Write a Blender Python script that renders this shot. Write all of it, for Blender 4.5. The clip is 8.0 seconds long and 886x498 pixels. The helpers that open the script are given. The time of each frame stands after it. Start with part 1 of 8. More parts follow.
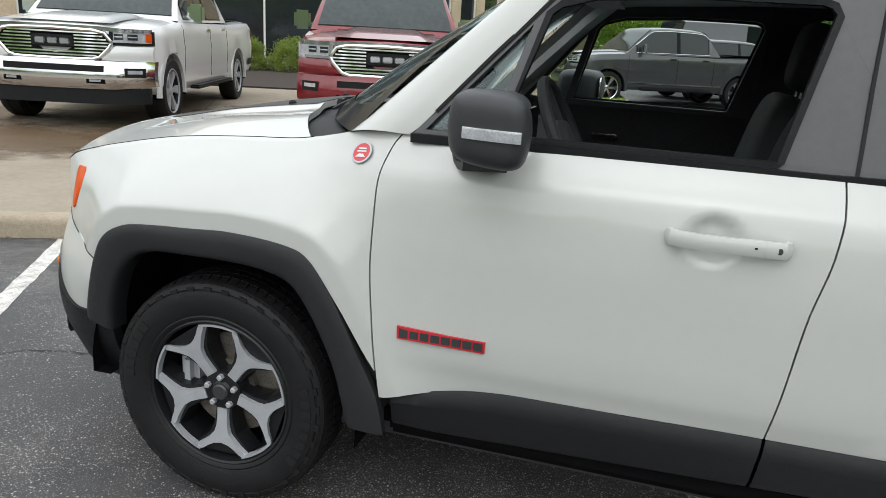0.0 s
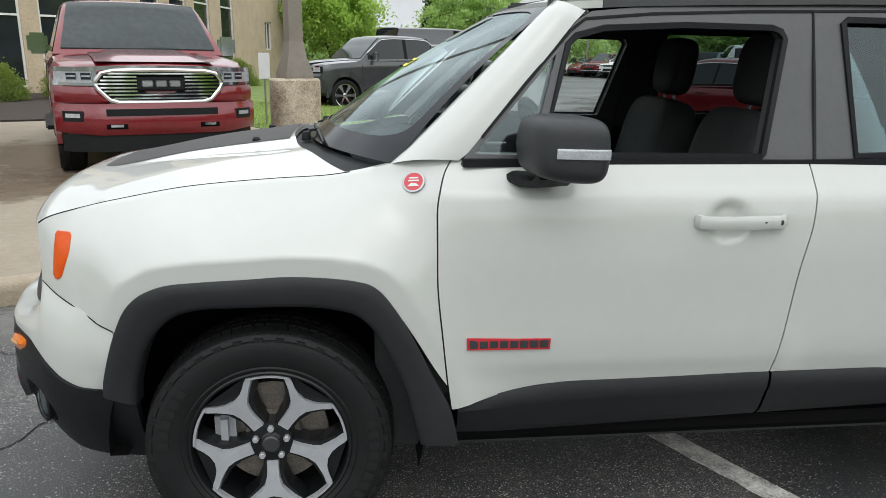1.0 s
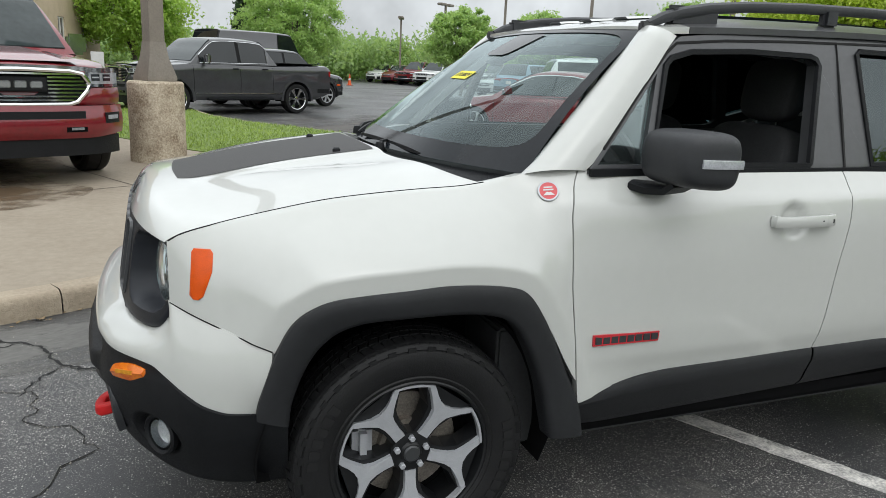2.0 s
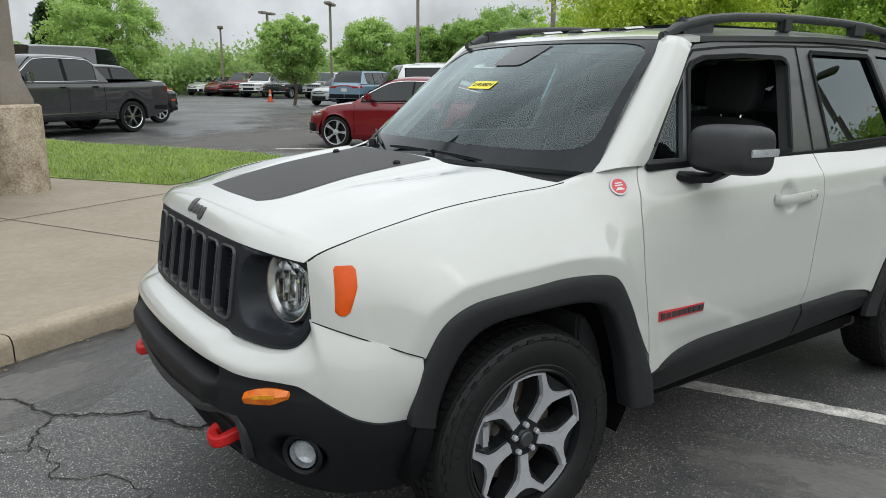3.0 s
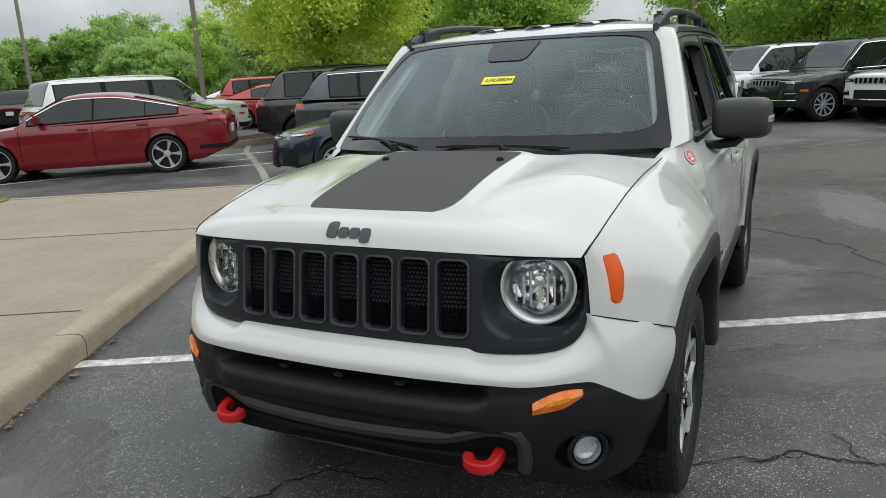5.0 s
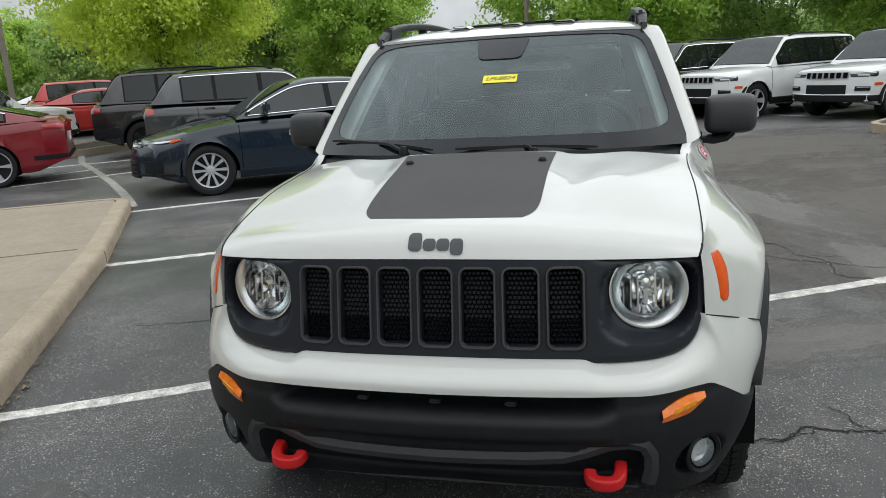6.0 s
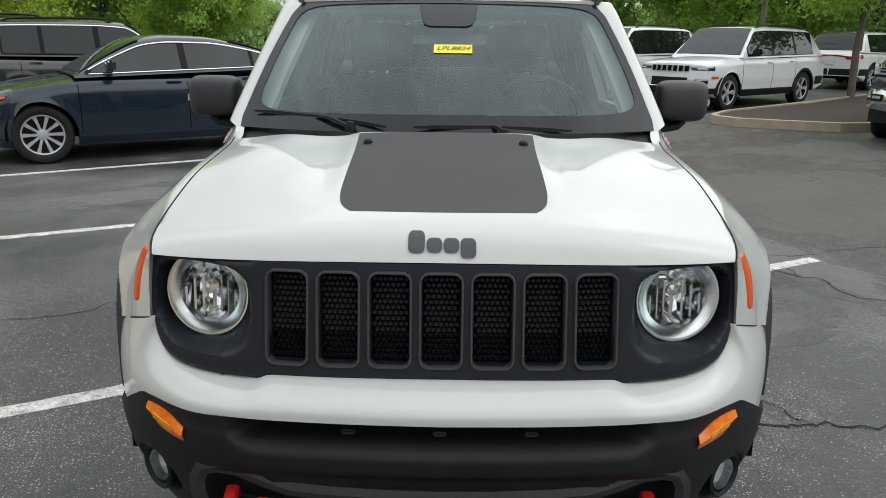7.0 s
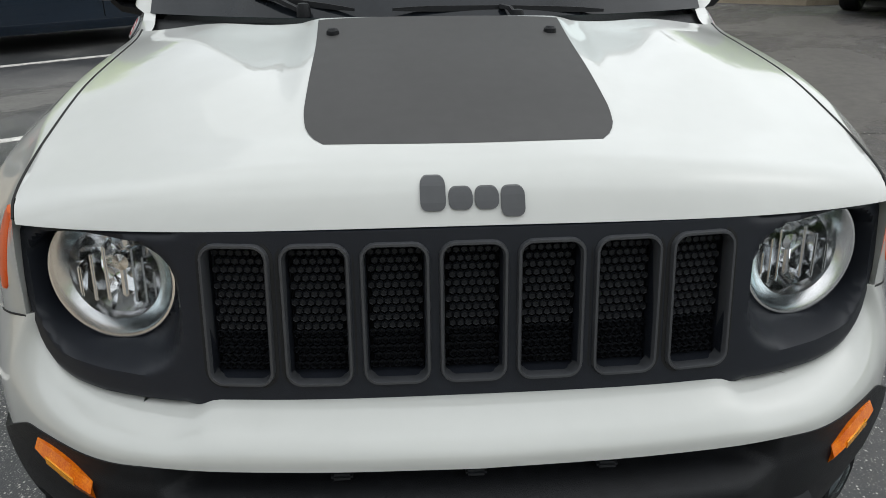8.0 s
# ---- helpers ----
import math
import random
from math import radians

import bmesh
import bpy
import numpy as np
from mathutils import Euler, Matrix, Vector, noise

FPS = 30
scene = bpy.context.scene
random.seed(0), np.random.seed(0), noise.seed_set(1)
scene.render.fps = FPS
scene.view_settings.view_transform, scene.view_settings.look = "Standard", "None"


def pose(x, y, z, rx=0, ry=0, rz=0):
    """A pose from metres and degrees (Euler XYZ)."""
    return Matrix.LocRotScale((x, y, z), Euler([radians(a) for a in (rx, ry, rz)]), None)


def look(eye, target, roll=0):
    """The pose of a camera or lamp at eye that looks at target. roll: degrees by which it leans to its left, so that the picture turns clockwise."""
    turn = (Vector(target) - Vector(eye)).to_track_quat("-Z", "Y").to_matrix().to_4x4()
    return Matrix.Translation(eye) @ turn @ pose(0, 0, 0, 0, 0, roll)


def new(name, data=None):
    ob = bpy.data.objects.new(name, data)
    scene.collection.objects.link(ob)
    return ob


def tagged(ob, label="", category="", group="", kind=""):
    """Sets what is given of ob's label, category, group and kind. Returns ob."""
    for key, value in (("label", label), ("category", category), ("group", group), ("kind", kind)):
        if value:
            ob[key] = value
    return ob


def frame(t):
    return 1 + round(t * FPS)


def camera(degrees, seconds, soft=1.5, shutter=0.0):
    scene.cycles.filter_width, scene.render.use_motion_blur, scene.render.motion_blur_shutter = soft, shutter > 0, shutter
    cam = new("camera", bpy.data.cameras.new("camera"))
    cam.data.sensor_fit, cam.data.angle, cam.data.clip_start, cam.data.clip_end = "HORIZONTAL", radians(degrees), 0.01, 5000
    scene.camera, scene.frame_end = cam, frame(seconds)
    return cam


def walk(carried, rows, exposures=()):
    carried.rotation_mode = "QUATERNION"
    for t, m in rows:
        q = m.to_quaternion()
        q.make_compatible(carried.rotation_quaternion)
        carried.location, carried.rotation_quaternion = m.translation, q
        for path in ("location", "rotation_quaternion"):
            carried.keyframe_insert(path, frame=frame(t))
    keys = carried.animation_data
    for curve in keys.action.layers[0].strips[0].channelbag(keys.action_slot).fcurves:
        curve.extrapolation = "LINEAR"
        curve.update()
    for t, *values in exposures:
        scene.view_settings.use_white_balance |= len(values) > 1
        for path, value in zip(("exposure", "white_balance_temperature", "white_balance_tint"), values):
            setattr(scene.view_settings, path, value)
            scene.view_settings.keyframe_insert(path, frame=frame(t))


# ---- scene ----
cam = camera(62.5, 8.0, soft=0.42)
PATH = [
    (0, (1.136, -2.562, 1.406), (0.622, -0.711, 0.847), 3.4),
    (0.5, (0.736, -2.673, 1.439), (0.56, -0.755, 0.9), 1.8),
    (1, (0.275, -2.771, 1.439), (0.488, -0.849, 0.926), 0.8),
    (1.5, (-0.154, -2.719, 1.421), (0.303, -0.835, 0.929), 1.2),
    (1.7, (-0.356, -2.685, 1.439), (0.196, -0.827, 0.946), 2.3),
    (2.8, (-1.266, -2.462, 1.434), (-0.189, -0.838, 0.984), 0.0),
    (3, (-1.4, -2.391, 1.44), (-0.283, -0.795, 0.984), 0.4),
    (3.5, (-1.802, -2.199, 1.436), (-0.499, -0.748, 0.994), -0.1),
    (4, (-2.089, -1.942, 1.43), (-0.642, -0.633, 0.99), -1.2),
    (4.5, (-2.304, -1.553, 1.455), (-0.715, -0.441, 0.966), -1.1),
    (4.7, (-2.366, -1.403, 1.442), (-0.705, -0.396, 0.964), -2.1),
    (5.8, (-2.533, -0.579, 1.474), (-0.672, -0.017, 1.005), -3.2),
    (6, (-2.528, -0.452, 1.469), (-0.639, -0.003, 0.988), -3.3),
    (6.5, (-2.478, -0.159, 1.483), (-0.551, -0.009, 0.965), -1.9),
    (7, (-2.238, -0.017, 1.452), (-0.317, 0.002, 0.896), 0.6),
    (7.5, (-1.939, 0.052, 1.416), (-0.07, 0.001, 0.707), 1.1),
    (8, (-1.668, 0.107, 1.385), (0.142, -0.016, 0.544), -0.1),
]
# the clip's own exposure: brighter beside the white door, darker against the sky
EXPOSURES = [(0, 0.55), (1.0, 0.53), (1.7, 0.45), (3.0, 0.30), (4.0, 0.25), (5.0, 0.24), (6.0, 0.29), (7.0, 0.32), (8.0, 0.18)]
walk(cam, [(t, look(eye, target, roll)) for t, eye, target, roll in PATH], EXPOSURES)

# ---- sky and sun ----
world = bpy.data.worlds.new("overcast_sky")
scene.world = world
world.use_nodes = True
wn, wl = world.node_tree.nodes, world.node_tree.links
wn.clear()
sky = wn.new("ShaderNodeTexSky")
sky.sky_type, sky.sun_disc = "NISHITA", False
SUN_EL, SUN_AZ = 50.0, 275.0
sky.sun_elevation, sky.sun_rotation = radians(SUN_EL), radians(90 - SUN_AZ)
sky.air_density, sky.dust_density, sky.ozone_density = 1.0, 4.0, 1.0
grey = wn.new("ShaderNodeHueSaturation")
grey.inputs["Saturation"].default_value = 0.16
cover = wn.new("ShaderNodeTexNoise")
cover.inputs["Scale"].default_value, cover.inputs["Detail"].default_value, cover.inputs["Roughness"].default_value = 2.0, 6.0, 0.6
ramp = wn.new("ShaderNodeMapRange")
ramp.inputs["From Min"].default_value, ramp.inputs["From Max"].default_value = 0.35, 0.7
ramp.inputs["To Min"].default_value, ramp.inputs["To Max"].default_value = 0.56, 1.30
mixc = wn.new("ShaderNodeMix")
mixc.data_type, mixc.blend_type = "RGBA", "MIX"
mixc.inputs["Factor"].default_value = 0.80
mixc.inputs[7].default_value = (8.25, 8.75, 9.1, 1)
mul = wn.new("ShaderNodeMix")
mul.data_type, mul.blend_type = "RGBA", "MULTIPLY"
mul.inputs["Factor"].default_value = 1.0
bg = wn.new("ShaderNodeBackground")
bg.inputs["Strength"].default_value = 0.122
wo = wn.new("ShaderNodeOutputWorld")
wl.new(sky.outputs[0], grey.inputs["Color"])
wl.new(grey.outputs[0], mixc.inputs[6])
wl.new(cover.outputs["Fac"], ramp.inputs["Value"])
wl.new(mixc.outputs[2], mul.inputs[6])
wl.new(ramp.outputs[0], mul.inputs[7])
# an overcast sky is about twice as bright overhead as near the horizon
where = wn.new("ShaderNodeTexCoord")
axes = wn.new("ShaderNodeSeparateXYZ")
dome = wn.new("ShaderNodeMapRange")
dome.inputs["To Min"].default_value, dome.inputs["To Max"].default_value = 0.70, 1.52
lift = wn.new("ShaderNodeMix")
lift.data_type, lift.blend_type = "RGBA", "MULTIPLY"
lift.inputs["Factor"].default_value = 1.0
wl.new(where.outputs["Generated"], axes.inputs[0])
wl.new(axes.outputs["Z"], dome.inputs["Value"])
wl.new(mul.outputs[2], lift.inputs[6])
wl.new(dome.outputs[0], lift.inputs[7])
wl.new(lift.outputs[2], bg.inputs["Color"])
wl.new(bg.outputs[0], wo.inputs["Surface"])
sun = new("sun", bpy.data.lights.new("sun", "SUN"))
sun.data.energy, sun.data.angle, sun.data.color = 0.9, radians(150), (1.0, 0.99, 0.96)
sun_to = Vector((math.cos(radians(SUN_AZ)) * math.cos(radians(SUN_EL)), math.sin(radians(SUN_AZ)) * math.cos(radians(SUN_EL)), math.sin(radians(SUN_EL))))
sun.matrix_world = look(sun_to * 60, (0, 0, 0))

# ---- materials ----


def mat(name, base, rough=0.5, metal=0.0, coat=0.0, vary=0.0, scale=8.0, bump=0.0, bump_scale=120.0, spec=0.5, second=None, aniso=0.0):
    """A principled material with two scales of colour variation and a fine relief."""
    m = bpy.data.materials.new(name)
    m.use_nodes = True
    nt = m.node_tree
    b = nt.nodes["Principled BSDF"]
    b.inputs["Base Color"].default_value = (*base, 1)
    b.inputs["Roughness"].default_value, b.inputs["Metallic"].default_value = rough, metal
    b.inputs["Coat Weight"].default_value, b.inputs["Coat Roughness"].default_value = coat, 0.03
    b.inputs["Specular IOR Level"].default_value = spec
    tc = nt.nodes.new("ShaderNodeTexCoord")
    if vary > 0:
        n1 = nt.nodes.new("ShaderNodeTexNoise")
        n1.inputs["Scale"].default_value, n1.inputs["Detail"].default_value = scale, 8
        n2 = nt.nodes.new("ShaderNodeTexNoise")
        n2.inputs["Scale"].default_value, n2.inputs["Detail"].default_value = scale * 9, 4
        add = nt.nodes.new("ShaderNodeMath")
        add.operation = "MULTIPLY_ADD"
        add.inputs[1].default_value = 0.5
        half = nt.nodes.new("ShaderNodeMath")
        half.operation = "MULTIPLY"
        half.inputs[1].default_value = 0.5
        mx = nt.nodes.new("ShaderNodeMix")
        mx.data_type = "RGBA"
        other = second or tuple(c * (1 - vary) for c in base)
        mx.inputs[6].default_value = (*[min(1, c * (1 + 0.4 * vary)) for c in base], 1)
        mx.inputs[7].default_value = (*other, 1)
        rng = nt.nodes.new("ShaderNodeMapRange")
        rng.inputs["From Min"].default_value, rng.inputs["From Max"].default_value = 0.36, 0.64
        for n in (n1, n2):
            nt.links.new(tc.outputs["Object"], n.inputs["Vector"])
        nt.links.new(n2.outputs["Fac"], half.inputs[0])
        nt.links.new(n1.outputs["Fac"], add.inputs[0])
        nt.links.new(half.outputs[0], add.inputs[2])
        nt.links.new(add.outputs[0], rng.inputs["Value"])
        nt.links.new(rng.outputs[0], mx.inputs["Factor"])
        nt.links.new(mx.outputs[2], b.inputs["Base Color"])
    if bump > 0:
        nb = nt.nodes.new("ShaderNodeTexNoise")
        nb.inputs["Scale"].default_value, nb.inputs["Detail"].default_value = bump_scale, 3
        bp = nt.nodes.new("ShaderNodeBump")
        bp.inputs["Strength"].default_value, bp.inputs["Distance"].default_value = bump, 0.01
        nt.links.new(tc.outputs["Object"], nb.inputs["Vector"])
        nt.links.new(nb.outputs["Fac"], bp.inputs["Height"])
        nt.links.new(bp.outputs[0], b.inputs["Normal"])
    return m


def asphalt_material():
    m = mat("asphalt", (0.05, 0.05, 0.053), 0.6)
    nt = m.node_tree
    b = nt.nodes["Principled BSDF"]
    tc = nt.nodes.new("ShaderNodeTexCoord")

    def noise_at(scale, detail, lo, hi, a, c):
        n = nt.nodes.new("ShaderNodeTexNoise")
        n.inputs["Scale"].default_value, n.inputs["Detail"].default_value, n.inputs["Roughness"].default_value = scale, detail, 0.6
        r = nt.nodes.new("ShaderNodeMapRange")
        r.inputs["From Min"].default_value, r.inputs["From Max"].default_value = lo, hi
        r.inputs["To Min"].default_value, r.inputs["To Max"].default_value = a, c
        nt.links.new(tc.outputs["Object"], n.inputs["Vector"])
        nt.links.new(n.outputs["Fac"], r.inputs["Value"])
        return n, r

    def mix(kind, fac, a, c):
        x = nt.nodes.new("ShaderNodeMix")
        x.data_type, x.blend_type = "RGBA", kind
        for src, slot in ((fac, x.inputs["Factor"]), (a, x.inputs[6]), (c, x.inputs[7])):
            if isinstance(src, (tuple, float)):
                slot.default_value = src
            else:
                nt.links.new(src, slot)
        return x.outputs[2]

    big, big_r = noise_at(0.45, 6, 0.38, 0.62, 0.0, 1.0)
    mid, mid_r = noise_at(6.0, 8, 0.4, 0.62, 0.0, 1.0)
    grit, grit_r = noise_at(140.0, 2, 0.58, 0.68, 0.0, 0.55)
    worn, worn_r = noise_at(0.9, 9, 0.42, 0.66, 0.12, 1.0)
    c1 = mix("MIX", big_r.outputs[0], (0.022, 0.024, 0.029, 1), (0.064, 0.061, 0.059, 1))
    c2 = mix("MIX", mid_r.outputs[0], c1, (0.034, 0.035, 0.037, 1))
    c3 = mix("MIX", grit_r.outputs[0], c2, (0.15, 0.147, 0.143, 1))
    # pale stone chips bared where the binder has worn off
    c4 = c3
    for scale, size, share_, tone in ((210.0, 0.45, 0.85, (0.25, 0.245, 0.23, 1)), (105.0, 0.38, 0.45, (0.42, 0.405, 0.375, 1))):
        cell = nt.nodes.new("ShaderNodeTexVoronoi")
        cell.inputs["Scale"].default_value = scale
        nt.links.new(tc.outputs["Object"], cell.inputs["Vector"])
        near = nt.nodes.new("ShaderNodeMapRange")
        near.inputs["From Min"].default_value, near.inputs["From Max"].default_value = size, size * 0.7
        nt.links.new(cell.outputs["Distance"], near.inputs["Value"])
        pick = nt.nodes.new("ShaderNodeSeparateColor")
        nt.links.new(cell.outputs["Color"], pick.inputs[0])
        some = nt.nodes.new("ShaderNodeMath")
        some.operation = "MULTIPLY"
        some.inputs[1].default_value = share_
        nt.links.new(worn_r.outputs[0], some.inputs[0])
        less = nt.nodes.new("ShaderNodeMath")
        less.operation = "LESS_THAN"
        nt.links.new(pick.outputs[0], less.inputs[0])
        nt.links.new(some.outputs[0], less.inputs[1])
        both = nt.nodes.new("ShaderNodeMath")
        both.operation = "MULTIPLY"
        nt.links.new(near.outputs[0], both.inputs[0])
        nt.links.new(less.outputs[0], both.inputs[1])
        c4 = mix("MIX", both.outputs[0], c4, tone)
    nt.links.new(c4, b.inputs["Base Color"])
    rr = nt.nodes.new("ShaderNodeMapRange")
    rr.inputs["To Min"].default_value, rr.inputs["To Max"].default_value = 0.36, 0.62
    nt.links.new(big_r.outputs[0], rr.inputs["Value"])
    nt.links.new(rr.outputs[0], b.inputs["Roughness"])
    bp = nt.nodes.new("ShaderNodeBump")
    bp.inputs["Strength"].default_value, bp.inputs["Distance"].default_value = 0.45, 0.006
    g2, _ = noise_at(150.0, 4, 0, 1, 0, 1)
    nt.links.new(g2.outputs["Fac"], bp.inputs["Height"])
    nt.links.new(bp.outputs[0], b.inputs["Normal"])
    return m


def glass_material(name, tint, clear, rough=0.0, ior=1.5, film=0.0):
    """Car glass: part see-through, part dark, with a glossy face and a thin film that paints in haze."""
    m = bpy.data.materials.new(name)
    m.use_nodes = True
    nt = m.node_tree
    nt.nodes.clear()
    out = nt.nodes.new("ShaderNodeOutputMaterial")
    tr = nt.nodes.new("ShaderNodeBsdfTransparent")
    tr.inputs[0].default_value = (*[t * clear for t in tint], 1)
    gl = nt.nodes.new("ShaderNodeBsdfGlossy")
    gl.inputs["Color"].default_value = (0.86, 0.98, 1.0, 1)
    gl.inputs["Roughness"].default_value = rough
    fr = nt.nodes.new("ShaderNodeFresnel")
    fr.inputs["IOR"].default_value = ior
    mx = nt.nodes.new("ShaderNodeMixShader")
    nt.links.new(fr.outputs[0], mx.inputs[0])
    if film:
        # blue-grey diffuse share stands in for the veil of reflected sky
        haze = nt.nodes.new("ShaderNodeBsdfDiffuse")
        haze.inputs["Color"].default_value = (0.29, 0.39, 0.41, 1)
        thin = nt.nodes.new("ShaderNodeMixShader")
        thin.inputs[0].default_value = film
        nt.links.new(tr.outputs[0], thin.inputs[1])
        nt.links.new(haze.outputs[0], thin.inputs[2])
        tr = thin
    nt.links.new(tr.outputs[0], mx.inputs[1])
    nt.links.new(gl.outputs[0], mx.inputs[2])
    nt.links.new(mx.outputs[0], out.inputs["Surface"])
    return m


ASPHALT = asphalt_material()
CONCRETE = mat("pale_concrete", (0.285, 0.243, 0.188), 0.85, vary=0.12, scale=2.2, bump=0.35, bump_scale=160, second=(0.24, 0.20, 0.15))
KERB = mat("kerb_concrete", (0.33, 0.275, 0.205), 0.85, vary=0.3, scale=5, bump=0.5, bump_scale=110, second=(0.27, 0.22, 0.16))
JOINT = mat("dark_joint", (0.12, 0.10, 0.08), 0.95, vary=0.3)
LINE = mat("worn_white_line_paint", (0.62, 0.60, 0.56), 0.7, vary=0.6, scale=14, bump=0.3, bump_scale=150, second=(0.22, 0.215, 0.21))
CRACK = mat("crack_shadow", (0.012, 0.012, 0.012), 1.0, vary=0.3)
CHIP = mat("pale_stone_chip", (0.36, 0.34, 0.30), 0.85, vary=0.5, scale=60)
CRUMB = mat("crumbled_edge", (0.11, 0.108, 0.10), 0.95, vary=0.5, scale=40)
LAWN = mat("lawn", (0.15, 0.21, 0.05), 0.9, vary=0.5, scale=3, bump=0.5, bump_scale=90, second=(0.10, 0.15, 0.035))
BLADE = mat("grass_blade", (0.27, 0.37, 0.055), 0.6, vary=0.4, scale=2, second=(0.14, 0.21, 0.045))
MULCH = mat("dark_mulch", (0.05, 0.037, 0.03), 0.95, vary=0.6, scale=25, bump=0.8, bump_scale=60)
STONE = mat("tan_stone_cladding", (0.50, 0.40, 0.28), 0.85, vary=0.2, scale=1.5, bump=0.15, bump_scale=40)
WFRAME = mat("pale_window_frame", (0.72, 0.70, 0.66), 0.5, vary=0.1)
DARKGLASS = mat("dark_facade_glass", (0.020, 0.024, 0.028), 0.06, spec=0.7, vary=0.2, scale=0.5)
POLE = mat("bronze_pole_paint", (0.20, 0.175, 0.145), 0.5, vary=0.2, scale=5)
POLEBASE = mat("weathered_pole_base", (0.40, 0.35, 0.27), 0.95, vary=0.9, scale=5, bump=0.9, bump_scale=24, second=(0.20, 0.15, 0.10))
TYRE = mat("tyre_rubber", (0.0085, 0.0086, 0.0092), 0.58, spec=0.30, vary=0.3, scale=20, bump=0.15, bump_scale=180)
TYREMARK = mat("raised_tyre_marking", (0.013, 0.013, 0.0135), 0.6, spec=0.25, vary=0.2)
BLACKPL = mat("black_textured_plastic", (0.0078, 0.0085, 0.0100), 0.48, vary=0.3, scale=6, bump=0.25, bump_scale=700, spec=0.22)
# the bumper's black plastic again, lightened for the skylight sheen on arches and sills
LIT_CLAD = mat("black_cladding_lit_copy", (0.015, 0.016, 0.018), 0.5, vary=0.25, scale=5, bump=0.25, bump_scale=700, spec=0.4)
GREYPL = mat("grey_textured_plastic", (0.018, 0.0195, 0.0225), 0.46, vary=0.2, scale=6, bump=0.2, bump_scale=900)
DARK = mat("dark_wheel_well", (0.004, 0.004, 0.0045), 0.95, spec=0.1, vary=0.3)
CHROME = mat("chrome", (0.66, 0.67, 0.68), 0.10, metal=1.0, vary=0.05)
ALU = mat("machined_aluminium", (0.43, 0.44, 0.465), 0.36, metal=0.35, vary=0.08, scale=30)
SATIN = mat("satin_dark_alloy", (0.16, 0.16, 0.165), 0.35, metal=0.6, vary=0.1)
DARKALU = mat("dark_painted_alloy", (0.009, 0.0095, 0.0105), 0.4, coat=0.1, spec=0.3, vary=0.2)
STEEL = mat("brake_steel", (0.28, 0.25, 0.22), 0.45, metal=0.8, vary=0.4, scale=20)
CARGLASS = mat("tinted_car_glass", (0.008, 0.011, 0.012), 0.03, spec=0.45, vary=0.2, scale=1.0)
LAMP = mat("lamp_lens", (0.55, 0.57, 0.60), 0.1, metal=0.4, coat=0.6, vary=0.3, scale=25)
REDLENS = mat("red_lamp_lens", (0.35, 0.012, 0.012), 0.12, coat=0.8, vary=0.2, scale=20)
AMBER = mat("orange_reflector", (0.60, 0.075, 0.002), 0.3, coat=0.0, spec=0.3, vary=0.15, scale=40)
PLATE = mat("plain_sign_white", (0.6, 0.6, 0.6), 0.5, vary=0.1)


def paint(name, c, flake=0.05, rough=0.28, coat=1.0):
    return mat(name, c, rough, 0.0, coat, vary=flake, scale=3.0, spec=0.3)


WHITE = paint("white_car_paint", (0.470, 0.478, 0.456), 0.02, 0.35)
WHITE2 = paint("bright_white_car_paint", (0.66, 0.67, 0.67), 0.02, 0.3)
MAROON = paint("dark_red_car_paint", (0.165, 0.007, 0.013), 0.2, 0.3, 0.9)
RED = paint("red_car_paint", (0.17, 0.005, 0.011), 0.2, 0.3, 0.8)
BRIGHTRED = paint("bright_red_car_paint", (0.42, 0.018, 0.014), 0.2, 0.3)
GRANITE = paint("grey_car_paint", (0.042, 0.043, 0.047), 0.2, 0.3, 1.0)
NAVY = paint("navy_car_paint", (0.005, 0.014, 0.027), 0.2, 0.25, 0.8)
BLACKPAINT = paint("black_car_paint", (0.012, 0.012, 0.013), 0.2, 0.25, 0.9)
DGREY = paint("dark_grey_car_paint", (0.030, 0.032, 0.036), 0.2, 0.25, 1.0)
SILVER = paint("silver_car_paint", (0.36, 0.37, 0.38), 0.1, 0.3)
LBLUE = paint("light_blue_car_paint", (0.17, 0.27, 0.36), 0.1, 0.3)

# ---- mesh helpers ----


def mk(name, verts, faces, material, parent=None, label="", smooth=True, sharp=0.6, flip=False):
    """One mesh object from verts and faces; edges sharper than the given angle stay crisp."""
    me = bpy.data.meshes.new(name)
    me.from_pydata([tuple(v) for v in verts], [], faces)
    bm = bmesh.new()
    bm.from_mesh(me)
    bmesh.ops.recalc_face_normals(bm, faces=bm.faces)
    if flip:
        bmesh.ops.reverse_faces(bm, faces=bm.faces)
    for f in bm.faces:
        f.smooth = smooth
    if smooth:
        for e in bm.edges:
            if len(e.link_faces) == 2 and e.calc_face_angle(0.0) > sharp:
                e.smooth = False
    bm.to_mesh(me)
    bm.free()
    me.materials.append(material)
    ob = new(name, me)
    ob.parent = parent
    if label:
        ob["label"] = label
    return ob


def share(name, source, parent, m=None):
    """Another object on the same mesh, under a parent."""
    ob = new(name, source.data)
    ob.parent = parent
    if m is not None:
        ob.matrix_basis = m
    return ob


def holder(name, m=None):
    ob = new(name)
    ob.empty_display_size = 0.1
    if m is not None:
        ob.matrix_basis = m
    return ob


def interp(x, pts):
    """Piecewise linear through (x, y) points."""
    if x <= pts[0][0]:
        return pts[0][1]
    for (a, p), (b, q) in zip(pts, pts[1:]):
        if x <= b:
            return p + (q - p) * (x - a) / (b - a)
    return pts[-1][1]


